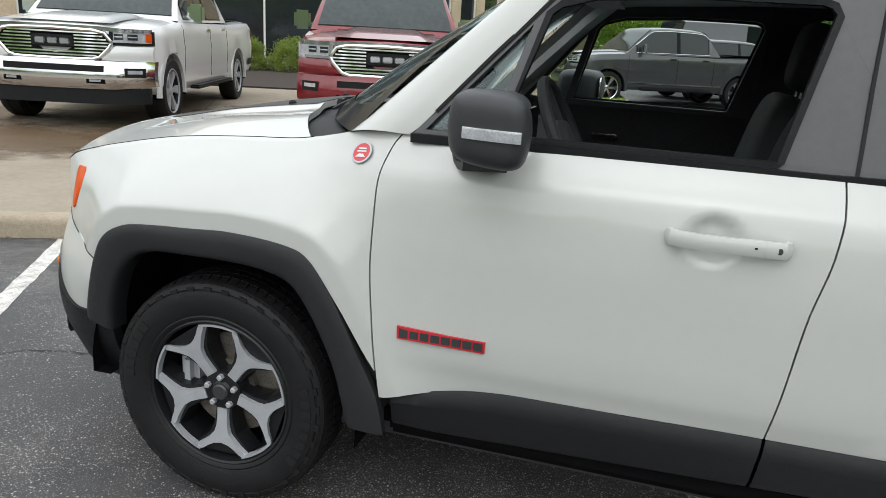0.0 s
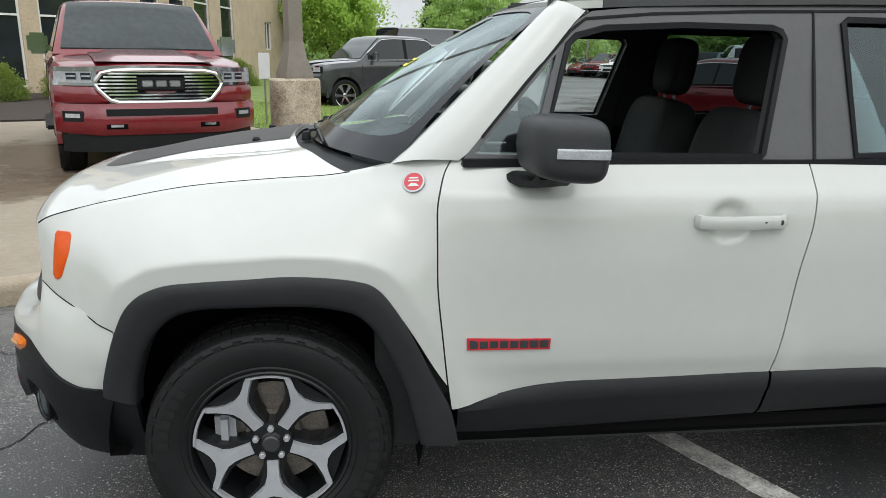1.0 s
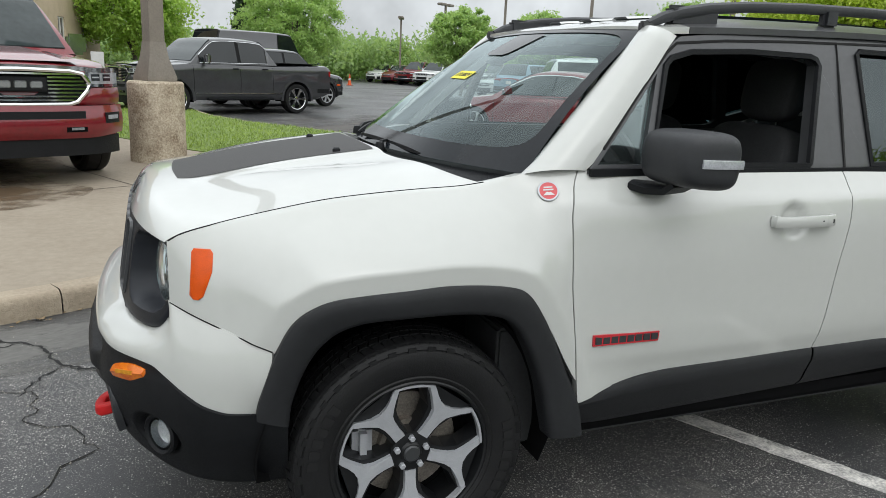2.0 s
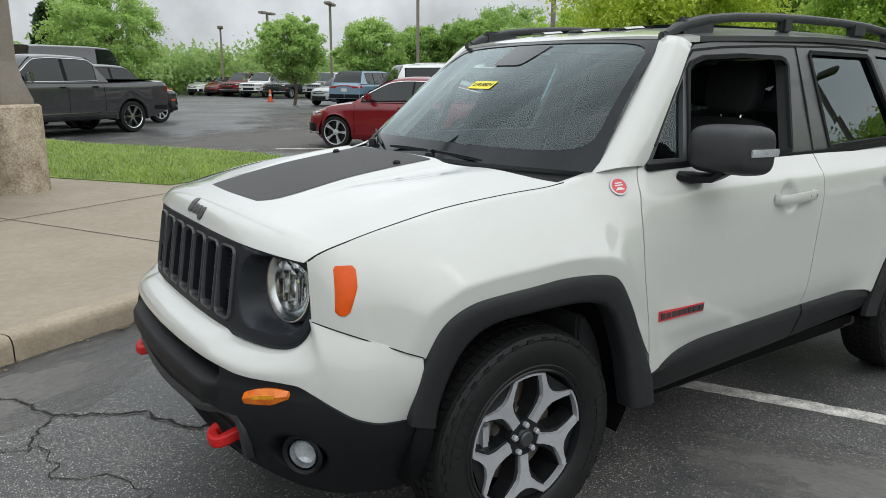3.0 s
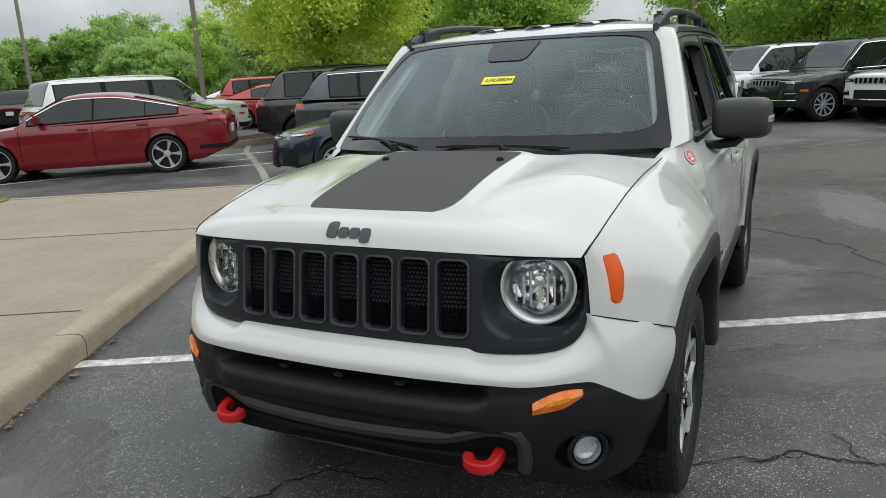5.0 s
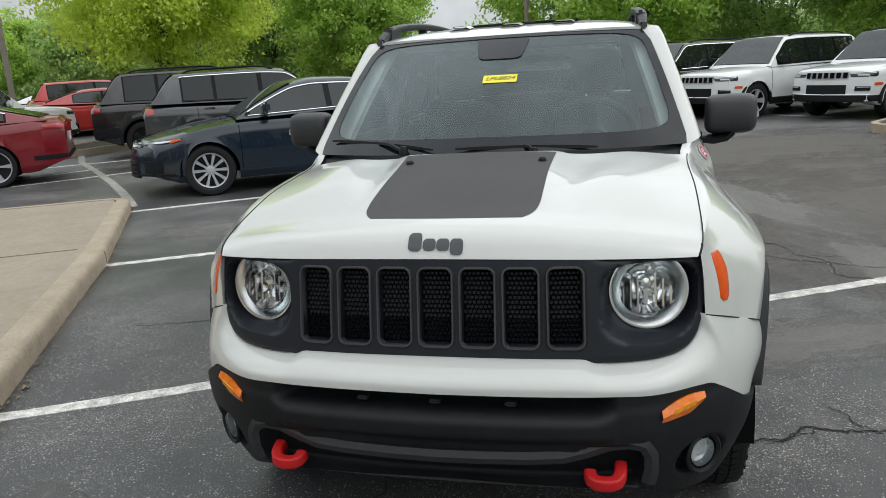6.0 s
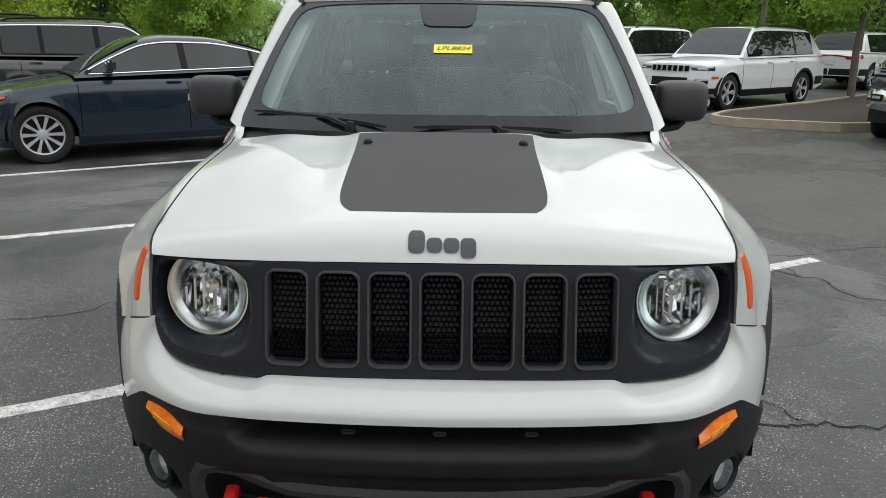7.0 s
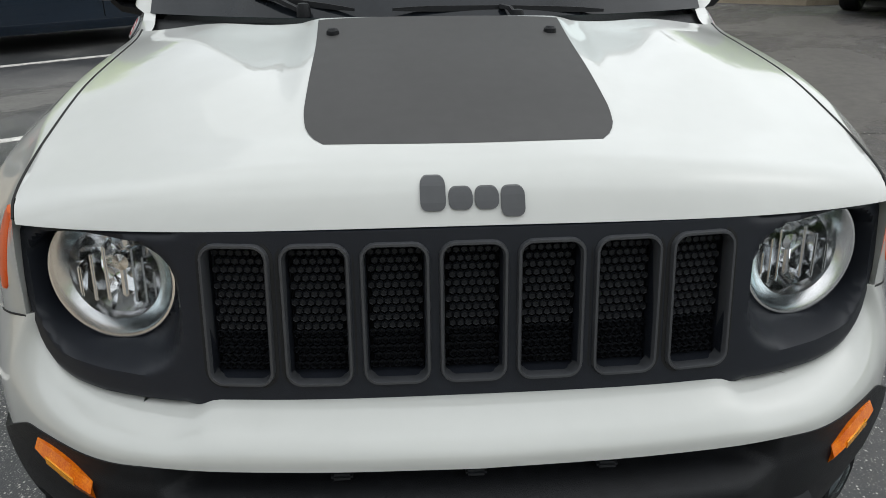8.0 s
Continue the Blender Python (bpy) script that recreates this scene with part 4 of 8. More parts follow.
def hood():
    ny = 64
    lip = [(-0.728, 0.983), (-0.7235, 0.992), (-0.716, 1.006), (-0.707, 1.021), (-0.694, 1.036), (-0.677, 1.047), (-0.656, 1.055)]
    edge = [(-0.638, 0.670, 0.967), (-0.635, 0.672, 0.970), (-0.629, 0.674, 0.975), (-0.620, 0.677, 0.981), (-0.609, 0.680, 0.987), (-0.595, 0.682, 0.993), (-0.575, 0.684, 0.999)]
    rows = []
    for (xc, zc), (xe, ye, ze) in zip(lip, edge):
        row = []
        for j in range(ny + 1):
            s = lerp(-1, 1, j / ny)
            q = abs(s)
            row.append((xc + (xe - xc) * q**3.4, s * (ye - 0.003), ze + (zc - ze) * (1 - q**2.6)))
        rows.append(row)
    for i in range(1, 41):
        row = []
        for j in range(ny + 1):
            s = lerp(-1, 1, j / ny)
            xs = -0.656 + (-0.577 + 0.656) * abs(s) ** 3.4
            y0 = s * 0.70
            x = lerp(xs, hood_rear(y0), i / 40)
            y = s * (y_seam(x) - 0.003)
            row.append((x, y, hood_z(x, y)))
        rows.append(row)
    # blend the first rows into the lip
    for i in range(7, 12):
        k = (i - 6) / 6
        for j in range(ny + 1):
            x, y, z = rows[i][j]
            ref = rows[6][j]
            rows[i][j] = (x, y, lerp(ref[2] + (x - ref[0]) * 0.20, z, k))
    sheet("hood", rows, WHITE, jeep, 0.02, lambda p: (0, 0, -1) if p.x > -0.56 else (1, 0, 0), sharp=1.2)
    # matte decal on the raised centre
    dr = []
    for i in range(31):
        t = i / 30
        row = []
        for j in range(25):
            s = lerp(-1, 1, j / 24)
            x_front = -0.600 + 0.012 * s * s
            x = lerp(x_front, 0.031, t)
            hw = soft(x, [(-0.608, 0.185), (-0.592, 0.212), (-0.56, 0.235), (-0.52, 0.249), (-0.45, 0.256), (-0.2, 0.258), (0.04, 0.268)])
            y = s * hw
            row.append((x, y, hood_z(x, y) + 0.0016))
        dr.append(row)
    sheet("hood_decal", dr, DECAL, jeep, label="matte black vinyl hood decal")
    for sy in (-1, 1):
        lathe("washer_nozzle", [(0.0, 0.012), (0.008, 0.011), (0.013, 0.006), (0.014, -0.004)], BLACKPL, jeep, 14, "z", at=(-0.085, sy * 0.229, hood_z(-0.085, 0.229) + 0.002))


hood()


# grille panel and front face
def face(y, z):
    return -0.770 + 0.16 * (z - 0.74) + 0.10 * (abs(y) / 0.66) ** 4 + 0.015 * (abs(y) / 0.66) ** 2


SLOT_Y = [-0.339, -0.2255, -0.1125, 0.0, 0.1125, 0.2255, 0.339]
SLOT_Z0, SLOT_Z1, SLOT_H = 0.757, 0.957, 0.0405
HL = (0.545, 0.875)


def fascia_lo(y):
    return soft(abs(y), [(0, 0.728), (0.37, 0.727), (0.40, 0.719), (0.42, 0.713), (0.46, 0.711), (0.50, 0.711), (0.55, 0.711), (0.60, 0.715), (0.64, 0.727), (0.668, 0.754), (0.682, 0.80), (0.688, 0.84)])


def fascia_hi(y):
    return soft(abs(y), [(0, 0.981), (0.35, 0.979), (0.6, 0.973), (0.66, 0.967), (0.688, 0.95)])


def front_face():
    ys = sorted({round(v, 5) for c in SLOT_Y for v in (c - SLOT_H - 0.002, c - SLOT_H, c, c + SLOT_H, c + SLOT_H + 0.002)} | {round(s * v, 5) for s in (-1, 1) for v in [0.405 + 0.0081 * k for k in range(35)] + [0.6865]})
    rows = []
    for y in ys:
        lo, hi = fascia_lo(y), fascia_hi(y)
        if abs(y) < 0.40:
            zs = [lo, lerp(lo, SLOT_Z0, 0.5), SLOT_Z0 - 0.002, SLOT_Z0] + [lerp(SLOT_Z0, SLOT_Z1, k / 30) for k in range(1, 30)] + [SLOT_Z1, SLOT_Z1 + 0.002, lerp(SLOT_Z1, hi, 0.5), hi]
        else:
            zs = [lerp(lo, hi, k / 36) for k in range(37)]
        row = []
        for z in zs:
            x = face(y, z)
            if any(abs(y - c) <= SLOT_H + 1e-4 for c in SLOT_Y) and SLOT_Z0 - 1e-4 <= z <= SLOT_Z1 + 1e-4:
                x += 0.042
            d = math.hypot(abs(y) - HL[0], (z - HL[1]))
            # the bowl round each lamp
            du, dv = (abs(y) - HL[0]) / (0.124 if abs(y) < HL[0] else 0.130), (z - HL[1]) / (0.122 if z < HL[1] else 0.090)
            q = (abs(du) ** 3 + abs(dv) ** 3) ** (1 / 3)
            x += 0.070 * (1 - step(0.80, 1.0, q)) * step(0.40, 0.43, abs(y))
            x += 0.07 * (1 - step(0.088, 0.098, d)) * (1 - step(0.942, 0.956, z))
            e = min(z - lo, hi - z)
            x += 0.012 * (1 - step(0.0, 0.010, e)) * step(0.40, 0.44, abs(y))
            row.append((x, y, z))
        rows.append(row)
    sheet("grille_panel", rows, GRILLE, jeep, 0.05, lambda p: (1, 0, 0), "satin black grille panel with lamp bowls", sharp=0.7)
    # slot rings with honeycomb inserts
    first = None
    for c in SLOT_Y:
        grp = holder("grille_slot")
        grp.parent = jeep
        # local: y across, z up, -x outwards; slight turn to follow the bowed panel
        slope = (face(c + 0.01, 0.857) - face(c - 0.01, 0.857)) / 0.02
        grp.matrix_basis = Matrix.Translation((face(c, 0.857), c, 0.857)) @ Matrix.Rotation(-math.atan(slope), 4, "Z") @ Matrix.Rotation(math.atan(0.16), 4, "Y")
        if first is None:
            ring = [(0.0, a, b) for a, b in round_rect(0.092, 0.209, 0.020, 5)]
            r1 = sweep("slot_ring", ring, [(-0.0030, 0.020), (-0.0036, -0.003), (-0.0012, -0.0075), (0.0022, -0.0075), (0.0040, -0.003), (0.0042, 0.020)], RIMGREY, grp, closed=True, up=(1, 0, 0))
            gasket = sweep("slot_shadow_gap", [(0.0035, a, b) for a, b in round_rect(0.102, 0.218, 0.025, 5)], [(-0.0045, -0.003), (0.0045, -0.003), (0.0045, 0.004), (-0.0045, 0.004)], SEAM, grp, closed=True, up=(1, 0, 0))
            hv, hf = [], []
            hw, hh = 0.0115, 0.0125
            for r in range(15):
                for q in range(-3, 4):
                    cy = q * hw + (hw / 2 if r % 2 else 0)
                    cz = -0.0865 + r * hh
                    if abs(cy) > 0.036:
                        continue
                    n = len(hv)
                    open_ = r < 5
                    for ra, xx in ((0.0074, 0.0255), (0.0056, 0.0215), (0.0042, 0.0225 if not open_ else 0.0315)):
                        for k in range(6):
                            a = math.pi * (k / 3 + 1 / 6)
                            hv.append((xx, cy + ra * math.cos(a), cz + ra * 0.92 * math.sin(a)))
                    for ring_i in range(2):
                        for k in range(6):
                            hf.append((n + 6 * ring_i + k, n + 6 * ring_i + (k + 1) % 6, n + 6 * ring_i + 6 + (k + 1) % 6, n + 6 * ring_i + 6 + k))
                    hf.append(tuple(n + 12 + k for k in range(6)))
            r2 = mk("honeycomb_insert", hv, hf, HONEY, grp, sharp=0.5)
            r3 = block("insert_backing", (0.034, 0, 0), (0.004, 0.080, 0.196), DARK, grp, 0.001)
            first = (r1, gasket, r2, r3)
        else:
            for ob in first:
                share(ob.name.split(".")[0], ob, grp)


front_face()


def bumper():
    """White upper bumper and the black lower one, wrapped round the nose."""
    T = [(-0.395, 0.862, 0.715), (-0.46, 0.815, 0.741), (-0.53, 0.770, 0.768), (-0.60, 0.722, 0.795), (-0.636, 0.693, 0.812)]
    T += [(face(y, z) + o, y, z) for y, z, o in ((0.680, 0.785, 0.004), (0.660, 0.742, 0.004), (0.62, 0.717, 0.002), (0.55, 0.709, 0.001), (0.50, 0.709, 0.0), (0.455, 0.709, 0), (0.415, 0.713, 0), (0.375, 0.726, 0), (0.2, 0.727, 0), (0.0, 0.727, 0))]
    B = [(-0.392, 0.856, 0.54), (-0.44, 0.846, 0.54), (-0.50, 0.832, 0.541), (-0.56, 0.806, 0.556), (-0.612, 0.773, 0.590), (-0.650, 0.738, 0.620), (-0.690, 0.695, 0.645), (-0.735, 0.638, 0.648), (-0.772, 0.582, 0.648), (-0.797, 0.53, 0.650), (-0.812, 0.480, 0.653), (-0.824, 0.430, 0.655), (-0.832, 0.385, 0.656), (-0.848, 0.2, 0.657), (-0.854, 0.0, 0.657)]
    n = len(T)
    keys = list(range(n))

    def curve(P, s, ax):
        return soft(s, [(k, P[k][ax]) for k in keys])

    m = 4 * (n - 1)
    ss = [k * (n - 1) / m for k in range(m + 1)]
    half = []
    T[1:5] = [(x, half_width(x, z) - 0.0015, z + 0.003) for x, y, z in T[1:5]]
    T[0] = (-0.395, half_width(-0.395, 0.715) - 0.0015, 0.718)
    for s in ss:
        t, b = [curve(T, s, a) for a in range(3)], [curve(B, s, a) for a in range(3)]
        row = []
        fr = step(3, 8, s)
        for j in range(11):
            v = j / 10
            h = lerp(v, min(1.0, 1.015 * (1 - (1 - v) ** 2.6)), fr)
            bul = 0.018 * math.sin(math.pi * v) * (1 - fr)
            row.append((lerp(t[0], b[0], h) - 0.3 * bul, lerp(t[1], b[1], lerp(v, h, fr)) + bul, lerp(t[2], b[2], v)))
        half.append(row)
    # even out the surface along its length, but for the outer edges
    for _ in range(3):
        old = [list(r) for r in half]
        for i in range(12, len(half) - 1):
            for j in range(1, 10):
                half[i][j] = tuple((old[i - 1][j][a] + 2 * old[i][j][a] + old[i + 1][j][a]) / 4 for a in range(3))
    rows = half + [[(x, -y, z) for x, y, z in r] for r in reversed(half[:-1])]
    sheet("front_bumper", rows, WHITE, jeep, 0.03, lambda p: (0.6, -0.8 if p.y > 0.5 else (0.8 if p.y < -0.5 else 0), 0), sharp=1.0)

    # black lower bumper
    plan = [(p[0], p[1]) for p in B]
    plan[0] = (-0.355, 0.858)

    def base(s):
        return soft(s, [(k, plan[k][0]) for k in keys]), soft(s, [(k, plan[k][1]) for k in keys])

    half = []
    ms = 150
    for i in range(ms + 1):
        s = (n - 1) * i / ms
        x, y = base(s)
        x2, y2 = base(min(n - 1, s + 0.05)) if s < n - 1.06 else (x, y - 0.01)
        t = Vector((x2 - x, y2 - y, 0)).normalized()
        nrm = Vector((t.y, -t.x, 0))
        if nrm.x > 0 and nrm.y < 0:
            nrm = -nrm
        ztop = curve(B, s, 2)
        zbot = soft(y, [(0, 0.385), (0.5, 0.375), (0.60, 0.345), (0.68, 0.310), (0.75, 0.298), (0.83, 0.300)])
        row = []
        for j in range(41):
            v = j / 40
            z = lerp(ztop, zbot, v)
            o = soft(z, [(0.29, -0.075), (0.34, -0.050), (0.40, -0.025), (0.46, -0.004), (0.51, 0.006), (0.56, 0.010), (0.60, 0.008), (0.63, 0.002), (0.66, 0.002)])
            # shadowed upper slot in the middle
            mid = 1 - step(0.40, 0.475, y)
            o -= 0.085 * mid * step(0.602, 0.614, z)
            o += 0.016 * mid * (1 - step(0.585, 0.610, z)) * step(0.530, 0.552, z)
            # lower intake with raised grey lip ends
            edge = 1 - step(0.325, 0.40, y)
            hi = lerp(0.525, 0.492, edge)
            o -= 0.060 * (1 - step(hi - 0.018, hi - 0.004, z)) * (1 - step(0.535, 0.548, y)) * step(0.372, 0.40, z)
            # fog lamp pocket
            d = math.hypot((y - 0.690) / 1.05, z - 0.437)
            o -= 0.045 * (1 - step(0.043, 0.066, d))
            row.append((x + nrm.x * o, y + nrm.y * o, z))
        half.append(row)
    rows = half + [[(x, -y, z) for x, y, z in r] for r in reversed(half[:-1])]
    sheet("lower_bumper", rows, BLACKPL, jeep, 0.05, lambda p: (0.7 if p.x < -0.45 else 0, -0.7 if p.y > 0.4 else (0.7 if p.y < -0.4 else 0), 0.0), "black textured lower bumper", sharp=1.3)
    # grey skid lip round the lower intake
    path = [(-0.775, 0.545, 0.40), (-0.783, 0.553, 0.44), (-0.788, 0.552, 0.485), (-0.794, 0.535, 0.515), (-0.803, 0.50, 0.527), (-0.812, 0.45, 0.525), (-0.825, 0.39, 0.507), (-0.838, 0.33, 0.494), (-0.846, 0.25, 0.490), (-0.856, 0.12, 0.489), (-0.860, 0.0, 0.489)]
    path = path + [(x, -y, z) for x, y, z in reversed(path[:-1])]
    pts = []
    for a, b in zip(path, path[1:]):
        pts += [Vector(a).lerp(Vector(b), k / 4) for k in range(4)]
    pts.append(Vector(path[-1]))
    sweep("skid_lip", pts, [(-0.016, -0.014), (0.016, -0.010), (0.018, 0.006), (0.0, 0.012), (-0.018, 0.006)], GREYPL, jeep, up=(-1, 0, 0))
    sweep("lower_edge_trim", [(-0.79 + 0.22 * abs(s * 0.52) ** 3, s * 0.52, 0.377) for s in [lerp(-1, 1, k / 24) for k in range(25)]], [(-0.004, -0.004), (0.004, -0.004), (0.004, 0.004), (-0.004, 0.004)], GREYPL, jeep)
    for y in (-0.2, 0.0, 0.2):
        block("retaining_pin", (-0.812 + 0.02 * abs(y), y, 0.622), (0.03, 0.032, 0.012), GREYPL, jeep, 0.004)
    for sg in (-1, 1):
        p = [(-0.775, sg * 0.476, 0.442), (-0.795, sg * 0.476, 0.437), (-0.812, sg * 0.474, 0.431), (-0.827, sg * 0.466, 0.424), (-0.833, sg * 0.452, 0.421), (-0.834, sg * 0.434, 0.420), (-0.832, sg * 0.416, 0.421), (-0.825, sg * 0.404, 0.425), (-0.815, sg * 0.399, 0.430), (-0.806, sg * 0.399, 0.434)]
        sweep("tow_hook", p, [(0.0165 * math.copysign(abs(math.cos(q)) ** 0.6, math.cos(q)), 0.0175 * math.copysign(abs(math.sin(q)) ** 0.6, math.sin(q))) for q in [2 * math.pi * k / 12 for k in range(12)]], HOOKRED, jeep, up=(0, 0, 1), label="bright red tow hook")
        # turn lamp: a slanted amber lens set in the bumper corner
        lens = []
        for k in range(9):
            u = k / 8
            yc = lerp(0.686, 0.576, u)
            xs = soft(yc, [(0.5, -0.812), (0.576, -0.787), (0.63, -0.753), (0.686, -0.705), (0.72, -0.665)])
            zt = lerp(0.640, 0.618, u) - 0.012 * (2 * u - 1) ** 2
            zb = lerp(0.588, 0.574, u) + 0.016 * max(0, 1 - 3 * u)
            lens.append([(xs, sg * yc, zb), (xs - 0.007, sg * (yc + 0.003), lerp(zb, zt, 0.5)), (xs + 0.002, sg * yc, zt)])
        sheet("turn_lamp", lens, AMBER_LENS, jeep, 0.03, lambda q: (0.8, 0, 0), "amber turn signal lens")
        # a paler facet laid on the lens paints its inner bright spot
        for q0, q1 in ((0.30, 0.80),):
            bar = []
            for k in (int(8 * q0), int(8 * q1)):
                a, b, c = lens[k]
                bar.append([Vector(a).lerp(Vector(c), v) + Vector((-0.0085, sg * 0.004, 0)) for v in (0.40, 0.52, 0.66)])
            sheet("lamp_facet_glint", bar, AMBER_GLINT, jeep, 0.004, lambda q: (0.8, 0, 0))
        fog = holder("fog_lamp", pose(-0.672, sg * 0.690, 0.437, 0, 0, sg * -38))
        fog.parent = jeep
        lathe("bezel", [(0.058, 0.012), (0.060, -0.004), (0.054, -0.008), (0.046, -0.002), (0.044, 0.02)], BLACKPL, fog, 28, "x")
        lathe("reflector", [(0.040, 0.0), (0.034, 0.018), (0.02, 0.026), (0.0, 0.028)], LAMP, fog, 24, "x")
        lathe("lens", [(0.044, -0.001), (0.03, -0.010), (0.0, -0.014)], LENS, fog, 24, "x")


AMBER_GLINT = mat("amber_facet_glint", (0.85, 0.36, 0.02), 0.15, metal=0.3, vary=0.4, scale=60)
# the brighter second amber mottles highlights into the lens colour
AMBER_LENS = mat("amber_turn_lens", (0.42, 0.060, 0.002), 0.22, coat=0.4, vary=0.6, scale=38, second=(0.80, 0.22, 0.006))
bumper()


def headlight(sg):
    hl = holder("headlight", Matrix.Translation((-0.622, sg * HL[0], HL[1])) @ Matrix.Rotation(-sg * 0.20, 4, "Z") @ Matrix.Rotation(math.atan(0.10), 4, "Y") @ Matrix.Scale(1.05, 4))
    hl.parent = jeep
    lathe("chrome_ring", [(0.100, 0.03), (0.1005, -0.010), (0.0985, -0.014), (0.096, -0.0145), (0.090, -0.0135), (0.078, -0.009), (0.0715, -0.005), (0.0695, 0.002), (0.069, 0.03)], RINGCHROME, hl, 56, "x", "bright chrome headlight ring")
    # ribbed reflector
    rows = []
    for i in range(49):
        a = 2 * math.pi * i / 48
        row = []
        for r, d in ((0.070, 0.014), (0.064, 0.030), (0.052, 0.046), (0.036, 0.056), (0.001, 0.060)):
            wob = 0.004 * math.sin(6 * a) * (r / 0.08)
            row.append((d + wob, r * math.cos(a), r * math.sin(a)))
        rows.append(row)
    sheet("reflector", rows, REFLECTOR, hl, sharp=0.3)
    for k in range(-3, 4):
        h = math.sqrt(max(0, 0.068**2 - (k * 0.019) ** 2))
        if abs(k) == 0:
            continue
        b = block("reflector_rib", (0.030, k * 0.019, -0.006 * abs(k)), (0.035, 0.005, h * 1.35), REFLECTOR, hl, 0.002)
        b.matrix_basis = Matrix.Rotation(0.25 * (1 if k > 0 else -1), 4, "Z")
    lathe("bulb_shield", [(0.0, 0.012), (0.013, 0.014), (0.016, 0.02), (0.016, 0.05)], REFLECTOR, hl, 20, "x", at=(0, 0, 0.012))
    block("shield_stem", (0.03, 0, -0.02), (0.03, 0.010, 0.05), REFLECTOR, hl, 0.003)
    lathe("lens", [(0.096, -0.014), (0.08, -0.020), (0.055, -0.027), (0.028, -0.031), (0.0, -0.032)], LENS, hl, 40, "x", "clear domed headlight lens")


for sg in (-1, 1):
    headlight(sg)
    # dark gaps along the hood and bumper edges
    gap = [(x, sg * (y_seam(x) - 0.001), z_seam(x) + 0.0012) for x in [lerp(-0.630, 0.236, k / 60) for k in range(61)]]
    sweep("hood_gap", gap, [(-0.0017, -0.004), (0.0017, -0.004), (0.0017, 0.0006), (-0.0017, 0.0006)], SEAM, jeep)
    gap = [(x, sg * (half_width(x, fender_bottom(x)) + 0.0005), fender_bottom(x)) for x in [lerp(-0.632, -0.394, k / 14) for k in range(15)]]
    sweep("bumper_gap", gap, [(-0.001, -0.0016), (0.001, -0.0016), (0.001, 0.0016), (-0.001, 0.0016)], SEAM, jeep, up=(0, 0, 1))
    # side marker
    rows = []
    for k in range(15):
        z = lerp(0.831, 0.958, k / 14)
        xl = interp(z, [(0.831, -0.577), (0.840, -0.584), (0.952, -0.574), (0.958, -0.568)])
        xr = interp(z, [(0.831, -0.562), (0.838, -0.552), (0.905, -0.527), (0.950, -0.522), (0.958, -0.528)])
        rows.append([(x, sg * (half_width(x, z) + 0.0045 * min(1, 6 * q, 6 * (1 - q)) + 0.001), z) for q, x in [(q, lerp(xl, xr, q)) for q in (0, 0.12, 0.3, 0.5, 0.7, 0.88, 1)]])
    sheet("side_marker", rows, AMBER, jeep, 0.012, inward, "orange side marker reflector")
    # fender badge: red disc with a pale ring and bars
    p0 = Vector((0.412, sg * half_width(0.412, 1.10), 1.10))
    tx = (Vector((0.432, sg * half_width(0.432, 1.10), 1.10)) - Vector((0.392, sg * half_width(0.392, 1.10), 1.10))).normalized()
    tz = (Vector((0.412, sg * half_width(0.412, 1.12), 1.12)) - Vector((0.412, sg * half_width(0.412, 1.08), 1.08))).normalized()
    ny_ = tz.cross(tx).normalized()
    ny_ = ny_ if ny_.y > 0 else -ny_
    p0 = p0 + ny_ * sg * 0.003
    bd = holder("fender_badge", Matrix(((tx.x, ny_.x, tz.x, p0.x), (tx.y, ny_.y, tz.y, p0.y), (tx.z, ny_.z, tz.z, p0.z), (0, 0, 0, 1))))
    bd.parent = jeep
    s = sg
    lathe("badge_ring", [(0.0, 0.0), (0.030, 0.0), (0.032, s * 0.002), (0.031, s * 0.004), (0.0265, s * 0.0045)], ALU, bd, 32, "y")
    lathe("badge_face", [(0.0, s * 0.0042), (0.0265, s * 0.0042), (0.0265, 0.0)], BADGERED, bd, 32, "y")
    for zz, w in ((0.011, 0.026), (0.003, 0.030)):
        block("badge_bar", (0, s * 0.0046, zz), (w, 0.0012, 0.0045), PLATE, bd, 0.0004)
    plate("badge_peak", [(-0.017, -0.014), (0.017, -0.014), (0.006, -0.004), (0.002, -0.006), (-0.005, -0.003)], [], lambda x, z, d: (x, s * (0.0052 - d), z), 0.001, PLATE, bd)
    # door badge: dark blocks on a red strip
    db = holder("door_badge")
    db.parent = jeep
    plate("badge_strip", [(0.557, 0.638), (0.794, 0.636), (0.795, 0.668), (0.700, 0.668), (0.556, 0.673)], [], lambda x, z, d: (x, sg * (half_width(x, z) + 0.005 - d), z), 0.006, BADGERED, db, "red badge strip")
    for k in range(8):
        xa = 0.5635 + k * 0.0288
        plate("badge_block", [(xa, 0.643), (xa + 0.023, 0.643), (xa + 0.023, 0.664), (xa, 0.664 + (0.004 if k == 0 else 0))], [], lambda x, z, d: (x, sg * (half_width(x, z) + 0.0085 - d), z), 0.004, BADGE, db)
    # door handles
    for hx, zz in ((1.313, 1.002), (2.18, 1.022)):
        hd = holder("door_handle")
        hd.parent = jeep
        w0 = half_width(hx + 0.1, zz)
        xs = [-0.116, -0.110, -0.09, -0.05, 0.0, 0.05, 0.085]
        path = [(hx + a, sg * (w0 + o), zz) for a, o in zip(xs, (0.0, 0.014, 0.024, 0.029, 0.030, 0.029, 0.026))]
